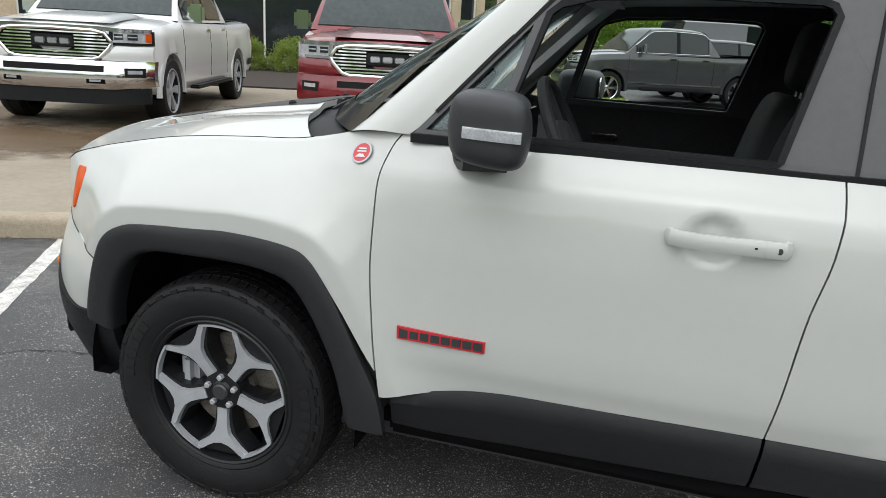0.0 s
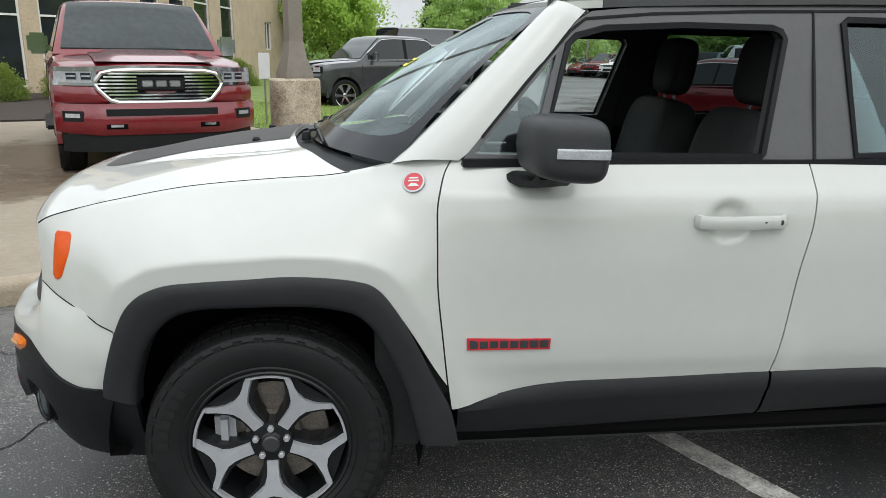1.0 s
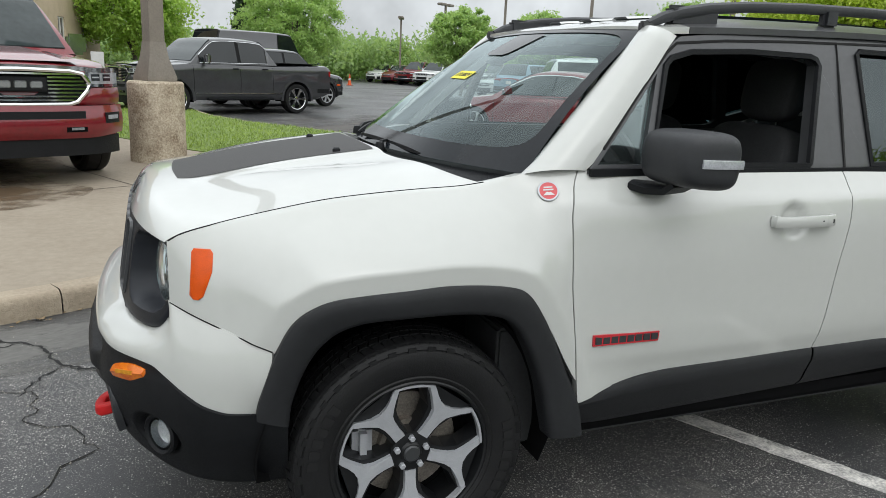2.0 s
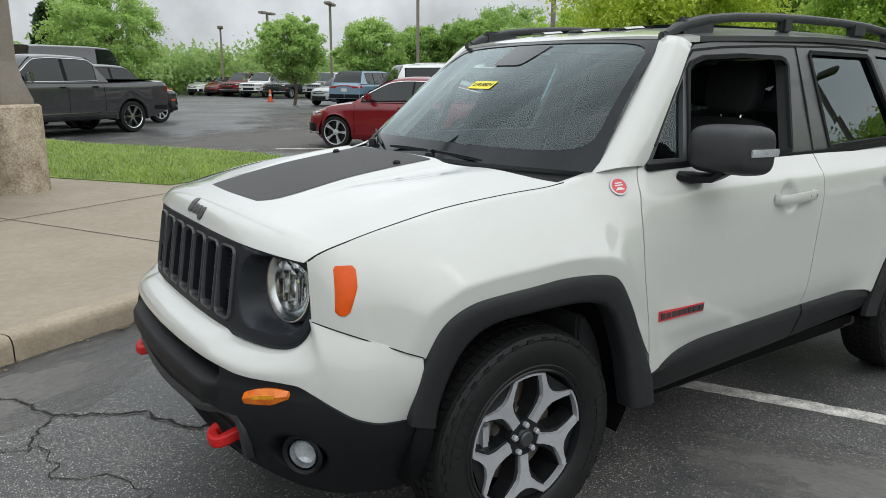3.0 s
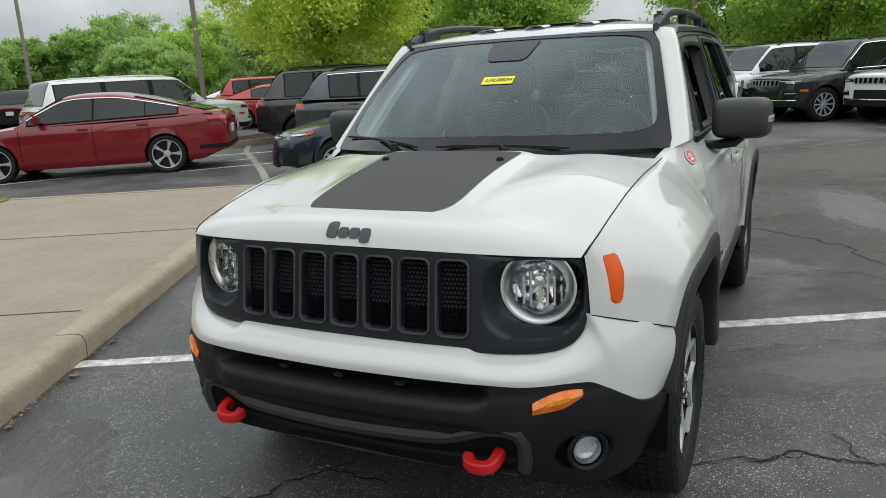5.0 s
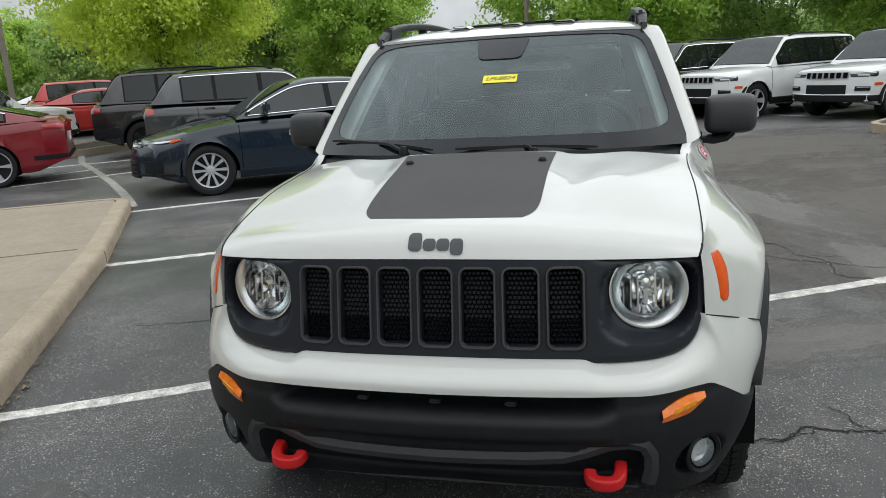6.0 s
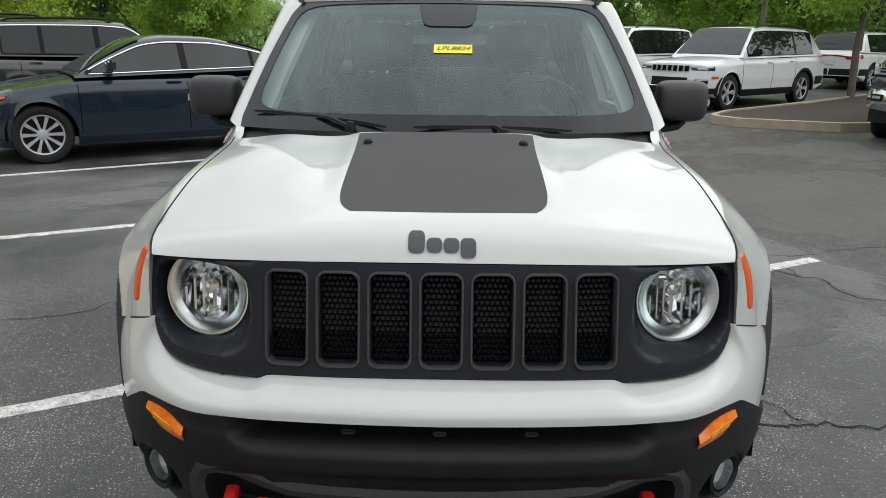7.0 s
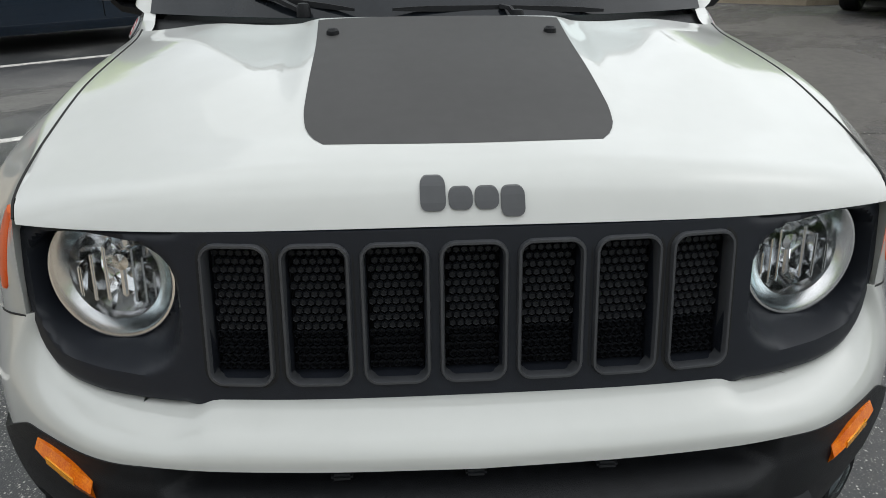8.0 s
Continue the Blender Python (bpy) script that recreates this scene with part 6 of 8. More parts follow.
        half = [(0.058, 0.0165), (0.085, 0.0160), (0.115, 0.0180), (0.138, 0.025), (0.154, 0.039), (0.171, 0.056), (0.187, 0.0765), (0.1985, 0.0855), (0.2040, 0.0740), (0.198, 0.062), (0.184, 0.044), (0.173, 0.024), (0.168, 0.0)]
        outline = half + [(r_, -t) for r_, t in reversed(half[:-1])]
        body = [(0.04, 0.026), (0.10, 0.028), (0.14, 0.042), (0.185, 0.085), (0.205, 0.092)]
        body = body + [(r_, -t) for r_, t in reversed(body)]
        spoke("spoke_back", body, -0.074, -0.020, DARKALU, 1.2)
        spoke("spoke_face", outline, -0.0865, -0.070, ALU, 1.12)
        parts.append(lathe("hub", [(0.0, -0.080), (0.026, -0.080), (0.030, -0.078), (0.034, -0.072), (0.050, -0.071), (0.060, -0.069), (0.064, -0.02)], DARKALU, w, 40))
        for i in range(5):
            a = math.pi / 2 + 2 * math.pi * i / 5
            parts.append(lathe("wheel_nut", [(0.0, -0.086), (0.007, -0.086), (0.0095, -0.083), (0.010, -0.06)], ALU, w, 6, at=(0.046 * math.cos(a), 0, 0.046 * math.sin(a))))
        parts.append(lathe("centre_cap", [(0.0, -0.0865), (0.021, -0.0862), (0.025, -0.082), (0.026, -0.07)], BADGE, w, 28))
        WHEEL_PARTS.extend(parts)
    else:
        for ob in WHEEL_PARTS:
            share(ob.name.split(".")[0], ob, w)


WHEEL_PARTS = []
alloy_wheel(0, -1, 0)
alloy_wheel(0, 1, 20)
alloy_wheel(2.57, -1, 34)
alloy_wheel(2.57, 1, 50)

# rear end
def tail_x(z):
    return soft(z, [(0.42, 3.18), (0.55, 3.32), (0.75, 3.36), (0.95, 3.36), (1.12, 3.33), (1.20, 3.28), (1.30, 3.20), (1.45, 3.06), (1.58, 2.93), (1.61, 2.88)])


def tail_sheet(name, z0, z1, s0, s1, material, off=0.0):
    rows = []
    for z in [lerp(z0, z1, k / 8) for k in range(9)]:
        hw = 0.80 if z < 1.2 else green_y(z) - 0.06
        rows.append([(tail_x(z) - off - 0.10 * abs(s) ** 4, s * hw, z) for s in [lerp(s0, s1, k / 12) for k in range(13)]])
    return sheet(name, rows, material, jeep, 0.03 if material is WHITE else 0.006, lambda p: (-1, 0, 0))


tail_sheet("tailgate", 0.42, 1.215, -1, 1, WHITE)
tail_sheet("tailgate_frame", 1.217, 1.605, -1, -0.84, WHITE)
tail_sheet("tailgate_frame", 1.217, 1.605, 0.84, 1, WHITE)
tail_sheet("tailgate_header", 1.565, 1.612, -0.838, 0.838, WHITE)
tail_sheet("rear_window", 1.22, 1.563, -0.838, 0.838, TINT, 0.01)
rows = [[(x - 0.12 * abs(s) ** 4, s * 0.83, z) for s in [lerp(-1, 1, k / 12) for k in range(13)]] for z, x in ((0.36, 3.10), (0.40, 3.30), (0.55, 3.40), (0.66, 3.37))]
sheet("rear_bumper", rows, BLACKPL, jeep, 0.05, lambda p: (-1, 0, 0))
for sg in (-1, 1):
    block("tail_light", (3.20, sg * 0.72, 0.98), (0.22, 0.20, 0.24), REDLENS, jeep, 0.03)

# ---- cabin ----


def pillow(name, c, size, material, parent, e=0.40):
    """A soft rounded cushion shape."""
    def sp(v):
        return math.copysign(abs(v) ** e, v)
    rows = []
    for i in range(17):
        th = -math.pi / 2 + math.pi * i / 16
        rows.append([(c[0] + size[0] / 2 * sp(math.cos(th)) * sp(math.cos(ph)), c[1] + size[1] / 2 * sp(math.cos(th)) * sp(math.sin(ph)), c[2] + size[2] / 2 * sp(math.sin(th))) for ph in [2 * math.pi * j / 24 for j in range(25)]])
    return sheet(name, rows, material, parent, sharp=2.0)


def seat(x, y, rear=False):
    s = holder("seat", pose(x, y, 0.52))
    s.parent = jeep
    w = 0.50 if not rear else 1.15
    pillow("seat_cushion", (0, 0, 0.12), (0.54, w, 0.20), CABIN_BLACK, s)
    b = pillow("seat_back", (0, 0, 0), (0.18, w * 0.96, 0.66), CABIN_BLACK, s)
    b.matrix_basis = pose(0.30, 0, 0.43, 0, 14, 0)
    for yy in ((0,) if not rear else (-0.36, 0.36)):
        h = pillow("headrest", (0, 0, 0), (0.11, 0.27, 0.24), CABIN_BLACK, s, 0.55)
        h.matrix_basis = pose(0.405, yy, 0.885, 0, 8, 0)
        for d in (-0.05, 0.05):
            sweep("headrest_post", [(0.385, yy + d, 0.70), (0.395, yy + d, 0.80)], circle(0.006, 6), CHROME, s, up=(0, 1, 0))


seat(1.22, -0.37)
seat(1.22, 0.37)
seat(2.05, 0.0, True)
rows = []
for y in [lerp(-0.72, 0.72, k / 16) for k in range(17)]:
    rows.append([(0.22 + 0.12 * (abs(y) / 0.72) ** 2, y, 1.10), (0.45, y, 1.125 + 0.03 * math.exp(-(((y + 0.37) / 0.16) ** 2))), (0.66, y, 1.10 + 0.035 * math.exp(-(((y + 0.37) / 0.16) ** 2))), (0.74, y, 1.02), (0.72, y, 0.80)])
sheet("dashboard", rows, CABIN_BLACK, jeep)
sw = holder("steering_wheel", pose(0.89, -0.37, 1.125, 0, 64, 0))
sw.parent = jeep
sweep("wheel_rim", [(0.19 * math.cos(2 * math.pi * k / 32), 0.19 * math.sin(2 * math.pi * k / 32), 0) for k in range(32)], circle(0.017, 8), CABIN_BLACK, sw, closed=True)
lathe("hub", [(0.0, 0.02), (0.06, 0.018), (0.075, 0.0), (0.07, -0.04)], CABIN_BLACK, sw, 20, "z")
for a in (0, 180, 270):
    b = block("spoke", (0, 0, 0), (0.12, 0.035, 0.02), CABIN_BLACK, sw, 0.006)
    b.matrix_basis = pose(0.12 * math.cos(radians(a)), 0.12 * math.sin(radians(a)), 0, 0, 0, a)
block("console", (0.95, 0, 0.72), (0.9, 0.22, 0.30), CABIN_BLACK, jeep, 0.04)
block("cabin_floor", (1.6, 0, 0.47), (2.6, 1.5, 0.40), CABIN_BLACK, jeep, 0.01)
for sg in (-1, 1):
    for xa, xb in ((0.56, 1.50), (1.56, 2.32)):
        rows = [[(x, sg * (half_width(x, max(z, 0.6)) - (0.085 if z < 1.12 else 0.06)), z) for z in (0.50, 0.65, 0.80, 0.95, 1.05, 1.13, 1.152)] for x in [lerp(xa, xb, k / 8) for k in range(9)]]
        sheet("door_trim", rows, CABIN_BLACK, jeep, 0.02, lambda p: (0, 1 if p.y > 0 else -1, 0))
    block("inner_door_handle", (0.92, sg * 0.775, 1.02), (0.12, 0.02, 0.035), CHROME, jeep, 0.008)
    # pale inner pillar trim
    for line in ([(0.44, 0.70, 1.17), (0.60, 0.655, 1.33), (0.78, 0.60, 1.50), (0.86, 0.575, 1.565)],):
        sweep("pillar_trim", [(x + 0.05, sg * y, z) for x, y, z in line], [(-0.055, -0.015), (0.055, -0.015), (0.055, 0.015), (-0.055, 0.015)], CABIN_GREY, jeep)
    sweep("centre_pillar_trim", [(1.56, sg * 0.725, 1.12), (1.575, sg * 0.68, 1.35), (1.58, sg * 0.62, 1.58)], [(-0.07, -0.02), (0.07, -0.02), (0.07, 0.02), (-0.07, 0.02)], CABIN_BLACK, jeep, up=(0, 1, 0))
rows = [[(x, y, roof_z(x, y) - 0.045) for y in [lerp(-0.62, 0.62, k / 12) for k in range(13)]] for x in (0.86, 1.0, 1.4, 1.9, 2.4, 2.8)]
sheet("headliner", rows, CABIN_GREY, jeep)
block("sun_visor", (0.90, -0.32, 1.555), (0.14, 0.36, 0.02), CABIN_GREY, jeep, 0.008)
block("sun_visor", (0.90, 0.32, 1.555), (0.14, 0.36, 0.02), CABIN_GREY, jeep, 0.008)

# ---- parked vehicles ----
WHEELS = {}
PILLAR = mat("gloss_black_pillar", (0.003, 0.003, 0.0035), 0.35, spec=0.15, vary=0.2)
WINDSCREEN = mat("pale_reflecting_windshield", (0.035, 0.045, 0.046), 0.03, spec=0.35, vary=0.3, scale=1.5)


def wheel(parent, x, y, r, rim_r, width, spokes, face, sp_w=0.05, dark=DARKALU, twin=False):
    """A road wheel: tyre with shoulder and tread, dark barrel, spoked face. Alike wheels share their meshes."""
    key = (r, rim_r, width, spokes, face.name, sp_w, twin)
    w = holder("wheel", pose(x, y, r, 0, 0, 180 if y > 0 else 0))
    w.parent = parent
    if key not in WHEELS:
        h = width / 2
        prof = [(rim_r, h * 0.8), (rim_r, -h * 0.86), (rim_r + 0.012, -h * 0.95), (lerp(rim_r, r, 0.5), -h), (lerp(rim_r, r, 0.82), -h * 0.97), (r - 0.012, -h * 0.86), (r, -h * 0.7), (r, -h * 0.25), (r - 0.006, -h * 0.22), (r - 0.006, -h * 0.18), (r, -h * 0.15), (r, h * 0.7), (r - 0.02, h * 0.9), (lerp(rim_r, r, 0.5), h), (rim_r, h * 0.8)]
        ty = lathe("tyre", prof, TYRE, w, 40)
        face_y = -h * 0.72
        barrel = lathe("rim", [(rim_r + 0.004, -h * 0.9), (rim_r - 0.012, -h * 0.88), (rim_r - 0.02, -h * 0.6), (rim_r * 0.93, 0.0), (0.02, 0.01)], dark, w, 40)
        v, f = [], []
        for i in range(spokes):
            a = 2 * math.pi * i / spokes
            for s in ((-0.09, 0.09) if twin else (0.0,)):
                n = len(v)
                for rr, hw, yy in ((0.05, sp_w * 0.42, face_y - 0.0), (rim_r * 0.55, sp_w * 0.40, face_y - 0.008), (rim_r * 0.97, sp_w * 0.62, face_y - 0.014)):
                    aa = a + s * (rr / rim_r)
                    c, sn = math.cos(aa), math.sin(aa)
                    for t, d in ((-hw, 0), (hw, 0), (hw * 1.15, 0.035), (-hw * 1.15, 0.035)):
                        v.append((c * rr - sn * t, yy + d, sn * rr + c * t))
                for k in range(2):
                    for q in range(4):
                        p = (q + 1) % 4
                        f.append((n + 4 * k + q, n + 4 * k + p, n + 4 * k + 4 + p, n + 4 * k + 4 + q))
        sp = mk("spokes", v, f, face, w, smooth=False)
        ring = lathe("rim_lip", [(rim_r + 0.006, -h * 0.9), (rim_r + 0.002, -h * 0.96), (rim_r - 0.012, -h * 0.9), (rim_r - 0.014, -h * 0.8)], face, w, 40)
        cap = lathe("centre_cap", [(0.0, face_y - 0.012), (0.03, face_y - 0.012), (0.06, face_y - 0.004), (0.065, face_y + 0.03)], face, w, 16)
        WHEELS[key] = (ty, barrel, sp, ring, cap)
    else:
        for ob in WHEELS[key]:
            share(ob.name.split(".")[0], ob, w)
    return w


def vehicle(label, cat, m, s):
    """A parked vehicle, built facing +x with its front axle over the origin, from a table of sizes."""
    car = tagged(holder(s.get("name", "car"), m), label, cat, s.get("group", "parked vehicles"))
    L, fo, ro, W, R = s["L"], s["fo"], s["ro"], s["W"], s["R"]
    zb, body = s.get("zb", 0.22), s["paint"]
    ar = R + s.get("arch", 0.06)
    x0, x1 = fo, -L - ro

    def plan(x):
        e = 1.0 - s.get("nose", 0.16) * step(fo - 0.75, fo + 0.05, x) ** 1.5 - s.get("tail", 0.10) * step(-L - ro + 0.6, -L - ro - 0.05, x) ** 1.5
        return W * e

    def low(x):
        z = zb + 0.10 * step(fo - 0.5, fo, x) + 0.16 * step(-L - ro + 0.55, -L - ro, x)
        for c in (0.0, -L):
            d = abs(x - c)
            if d < ar:
                z = max(z, R + math.sqrt(ar * ar - d * d))
        return z

    def profile(x):
        """Half the body's section at x, from the hood or belt down to the sill."""
        w, zt, zl = plan(x), soft(-x, [(-a, b) for a, b in s["top"]]), low(x)
        zs = zt - s.get("shoulder", 0.10)
        half = [(0.0, zt), (0.45 * w, zt - 0.004), (0.80 * w, zt - 0.022), (0.93 * w, zt - 0.05), (0.985 * w, zs), (0.982 * w, lerp(zs, zb, 0.10)), (w, lerp(zs, zb, 0.35)), (0.988 * w, lerp(zs, zb, 0.62)), (0.978 * w, lerp(zs, zb, 0.70)), (0.985 * w, zb + 0.12), (0.975 * w, zb + 0.08), (0.93 * w, zb)]
        half = [(y, max(z, zl)) if i > 3 else (y, z) for i, (y, z) in enumerate(half)]
        return half + [(0.70 * w, half[-1][1])]

    def side_y(x, z):
        pts = profile(x)[:-1]
        for (ya, za), (yb, zb_) in zip(pts, pts[1:]):
            if zb_ <= z <= za and za > zb_:
                return lerp(ya, yb, (za - z) / (za - zb_))
        return pts[0][0] if z > pts[0][1] else pts[-1][0]

    xs = []
    for c in (0.0, -L):
        xs += [c + ar * math.cos(math.pi * k / 20) for k in range(21)] + [c + ar + 0.002, c - ar - 0.002]
    xs += [lerp(x0, x1, k / 44) for k in range(45)] + [p[0] for p in s["top"]]
    xs = sorted({round(x, 4) for x in xs if x1 <= x <= x0}, reverse=True)
    rows = []
    for x in xs:
        w, half = plan(x), profile(x)
        rows.append([(nose_x(s, x, y, z, w), -y, z) for y, z in reversed(half)] + [(nose_x(s, x, y, z, w), y, z) for y, z in half[1:]])
        if x == xs[0]:
            levels, w_nose = half, w
    sheet("body", rows, body, car, sharp=0.7)
    # end caps: a bowed nose and a flatter tail
    cols = [lerp(-1, 1, k / 14) for k in range(15)]
    sheet("front_panel", [[(nose_x(s, x0, q * y, z, w_nose), q * y, z) for q in cols] for y, z in levels[1:]], body, car, sharp=0.9)
    mk("rear_panel", rows[-1], [tuple(range(len(rows[-1])))], body, car, smooth=False)

    def wrap(name, sg, s_len, f_len, lo, hi, material, off=0.008, rear=False, n=14, label="", thick=0.02):
        """A lamp or trim piece bent round a front or rear corner: s_len along the side, f_len across the end."""
        rr = []
        for k in range(n + 1):
            d = (s_len + f_len) * k / n
            a, b = lo(k / n), hi(k / n)
            col = []
            for v in (0.0, 0.5, 1.0):
                z = lerp(a, b, v)
                o = off + (0.004 if v == 0.5 else 0)
                xe = x1 if rear else fo
                if d < s_len:
                    x = xe + (s_len - d) * (1 if rear else -1)
                    y, oy, ox = side_y(x, z), o, 0.3 * o
                else:
                    x = xe
                    y = side_y(x, z)
                    y, oy, ox = y - (d - s_len), 0.3 * o, o
                px = x - ox if rear else nose_x(s, x, y, z, plan(x)) + ox
                col.append((px, sg * (y + oy), z))
            rr.append(col)
        return sheet(name, rr, material, car, thick, lambda p: (1 if rear else -1, 0, 0), label)

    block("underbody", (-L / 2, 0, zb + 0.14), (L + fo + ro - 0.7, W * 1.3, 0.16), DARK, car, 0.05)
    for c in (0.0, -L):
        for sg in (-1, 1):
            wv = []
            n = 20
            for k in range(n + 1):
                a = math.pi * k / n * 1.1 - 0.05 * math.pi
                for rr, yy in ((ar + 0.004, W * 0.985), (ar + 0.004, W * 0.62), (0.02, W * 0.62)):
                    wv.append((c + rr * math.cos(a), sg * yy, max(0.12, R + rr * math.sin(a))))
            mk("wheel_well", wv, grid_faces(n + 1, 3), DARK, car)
            if s.get("flare"):
                pv = []
                fw = s.get("flare_w", 0.055)
                for k in range(-1, n + 2):
                    a = math.pi * min(n, max(0, k)) / n
                    drop = 0.05 if k in (-1, n + 1) else 0.0
                    pv.append([(c + rr * math.cos(a), sg * (side_y(c + ar + 0.02, R + 0.25) + o), R + rr * math.sin(a) - drop) for rr, o in ((ar - 0.012, -0.06), (ar - 0.012, 0.010), (ar + 0.4 * fw, 0.017), (ar + fw, 0.010), (ar + fw + 0.006, -0.04))])
                sheet("wheel_flare", pv, s["flare"], car)
            wheel(car, c, sg * (W - s.get("inset", 0.02) - s.get("tw", 0.235) / 2), R, s["rim"], s.get("tw", 0.235), s.get("spokes", 10), s.get("face", ALU), s.get("sp_w", 0.05), twin=s.get("twin", False))
    # cabin
    for cb in s["cabins"]:
        a, b, c, d, zr, zf, zk = cb["wb"], cb["rf"], cb["rr"], cb["bg"], cb["roof"], cb["zf"], cb["zk"]
        tw_, bw = cb.get("tw", 0.72) * W, cb.get("bw", 0.95) * W

        def zroof(x):
            return soft(-x, [(-a, zf), (-lerp(a, b, 0.5), lerp(zf, zr, 0.54)), (-b, zr - 0.03), (-lerp(b, c, 0.3), zr), (-lerp(b, c, 0.75), zr - 0.01), (-c, zr - cb.get("fall", 0.05)), (-d, zk)])

        def belt(x):
            return lerp(zf, zk, (a - x) / (a - d)) - 0.02

        def cut(x):
            zt, zbt = zroof(x), belt(x)
            k = min(1.0, max(0.02, (zt - zbt) / (zr - zf)))
            return zt, zbt, k, lerp(bw, tw_, k)

        rows = []
        for x in [lerp(a, d, k / 48) for k in range(49)]:
            zt, zbt, k, wt = cut(x)
            half = [(0, zt + 0.02 * k), (wt * 0.6, zt + 0.012 * k), (wt * 0.86, zt - 0.012 * k), (wt * 0.96, zt - 0.036 * k), (wt, zt - 0.07 * k), (bw, zbt)]
            rows.append([(x, -y, z) for y, z in reversed(half)] + [(x, y, z) for y, z in half[1:]])
        sheet("cabin", rows, cb.get("paint", body), car, sharp=0.9)

        def span(x, grow=0.0):
            """Lower and upper edge of the side glass at x."""
            zt, zbt, k, wt = cut(x)
            return zbt + 0.045 - grow, zt - 0.07 * k - 0.018 + grow

        def on_side(x, z, off, sg):
            zt, zbt, k, wt = cut(x)
            f = min(1.05, max(0.0, (z - zbt) / max(0.02, zt - 0.07 * k - zbt)))
            return (x, sg * (lerp(bw, wt, f) + off), z)

        def strip_of_glass(name, lo, hi, off, grow, material, sg):
            n = max(4, int(abs(hi - lo) / 0.04))
            cols = [x for x in [lerp(lo, hi, k / n) for k in range(n + 1)] if span(x, grow)[1] - span(x, grow)[0] > 0.015]
            if len(cols) < 2:
                return
            rr = [[on_side(x, lerp(*span(x, grow), v), off, sg) for v in (0, 0.33, 0.67, 1)] for x in cols]
            sheet(name, rr, material, car)

        lo, hi = cb["windows"][0][0] + 0.25, cb["windows"][-1][1]
        for sg in (-1, 1):
            strip_of_glass("pillar_band", lo + 0.03, hi - 0.03, 0.004, 0.010, PILLAR, sg)
            for i, (wa, wb_) in enumerate(cb["windows"]):
                strip_of_glass("side_window", lo if i == 0 else wa, wb_, 0.009, -0.006, CARGLASS, sg)
            if cb.get("trim"):
                edge = [x for x in [lerp(lo + 0.03, hi - 0.03, k / 60) for k in range(61)] if span(x)[1] - span(x)[0] > 0.015]
                path = [on_side(x, span(x)[1] + 0.008, 0.008, sg) for x in edge]
                sweep("window_trim", path, circle(cb.get("trim_r", 0.012), 6), cb["trim"], car)
                path = [on_side(x, span(x)[0] - 0.008, 0.008, sg) for x in edge]
                sweep("window_trim", path, circle(0.009, 6), cb.get("trim_low", cb["trim"]), car)
            if cb.get("rails"):
                pts = [(x, sg * cut(x)[3] * 0.86, zroof(x) + 0.035 - 0.05 * (2 * t - 1) ** 8) for t, x in [(k / 20, lerp(b - 0.15, c + 0.12, k / 20)) for k in range(21)]]
                sweep("roof_rail", pts, circle(0.018, 6), cb["rails"], car)
        for nm, p, q in (("windshield", a, b), ("rear_window", d, c)):
            if nm == "rear_window" and cb.get("norear"):
                continue
            rr = []
            for k in range(13):
                x = lerp(p, q, 0.08 + 0.84 * k / 12)
                zt, zbt, kk, wt = cut(x)
                rr.append([(x + (0.006 if p > q else -0.006), y * (wt * 0.92), zt + 0.012 + 0.012 * kk * (1 - y * y) - 0.012 * kk * abs(y) ** 4) for y in (-1, -0.9, -0.6, -0.3, 0, 0.3, 0.6, 0.9, 1)])
            sheet(nm, rr, WINDSCREEN if nm == "windshield" else CARGLASS, car, thick=0.012, inward=lambda p: (0, 0, -1))
        for sg in (-1, 1):
            mx_, mz = cb.get("mirror", a - 0.28), belt(a - 0.3) + 0.13
            bm = bmesh.new()
            box(bm, (mx_, sg * (bw + 0.13), mz), (0.10, 0.22, cb.get("mh", 0.15)), 0.035)
            box(bm, (mx_, sg * (bw + 0.02), mz - 0.05), (0.06, 0.08, 0.05), 0.015)
            me = bpy.data.meshes.new("mirror")
            bm.to_mesh(me)
            bm.free()
            me.materials.append(s.get("mirror", body))
            mo = new("mirror", me)
            mo.parent = car
        for hx in cb.get("handles", ()):
            for sg in (-1, 1):
                hz = belt(hx) - 0.10
                block("door_handle", (hx, sg * (side_y(hx, hz) + 0.014), hz), (0.19, 0.03, 0.032), s.get("handle", body), car, 0.012)
        for jx, jz in cb.get("seams", ()):
            for sg in (-1, 1):
                zs = soft(-jx, [(-p, q) for p, q in s["top"]]) - s.get("shoulder", 0.10)
                sweep("door_seam", [(jx, sg * (side_y(jx, z) + 0.0015), z) for z in [lerp(zs + 0.05, zb + 0.13, k / 12) for k in range(13)]], [(-0.004, -0.002), (0.004, -0.002), (0.004, 0.002), (-0.004, 0.002)], DARK, car, up=(0, 1, 0))
    if s.get("cladding"):
        for sg in (-1, 1):
            rr = [[(x, sg * (side_y(x, z) + o), z) for z, o in ((zb + 0.16, 0.0), (zb + 0.15, 0.012), (zb + 0.08, 0.014), (zb + 0.005, 0.0))] for x in [lerp(-ar, -L + ar, k / 10) for k in range(11)]]
            sheet("sill_cladding", rr, s["cladding"], car)
    if s.get("strip"):
        for sg in (-1, 1):
            sweep("side_strip", [(x, sg * (side_y(x, zb + 0.17) + 0.008), zb + 0.17) for x in [lerp(-ar - 0.05, -L + ar + 0.05, k / 10) for k in range(11)]], [(-0.008, -0.018), (0.008, -0.014), (0.008, 0.014), (-0.008, 0.018)], s["strip"], car)
    # lights
    zt = s.get("light_z", 0.78)
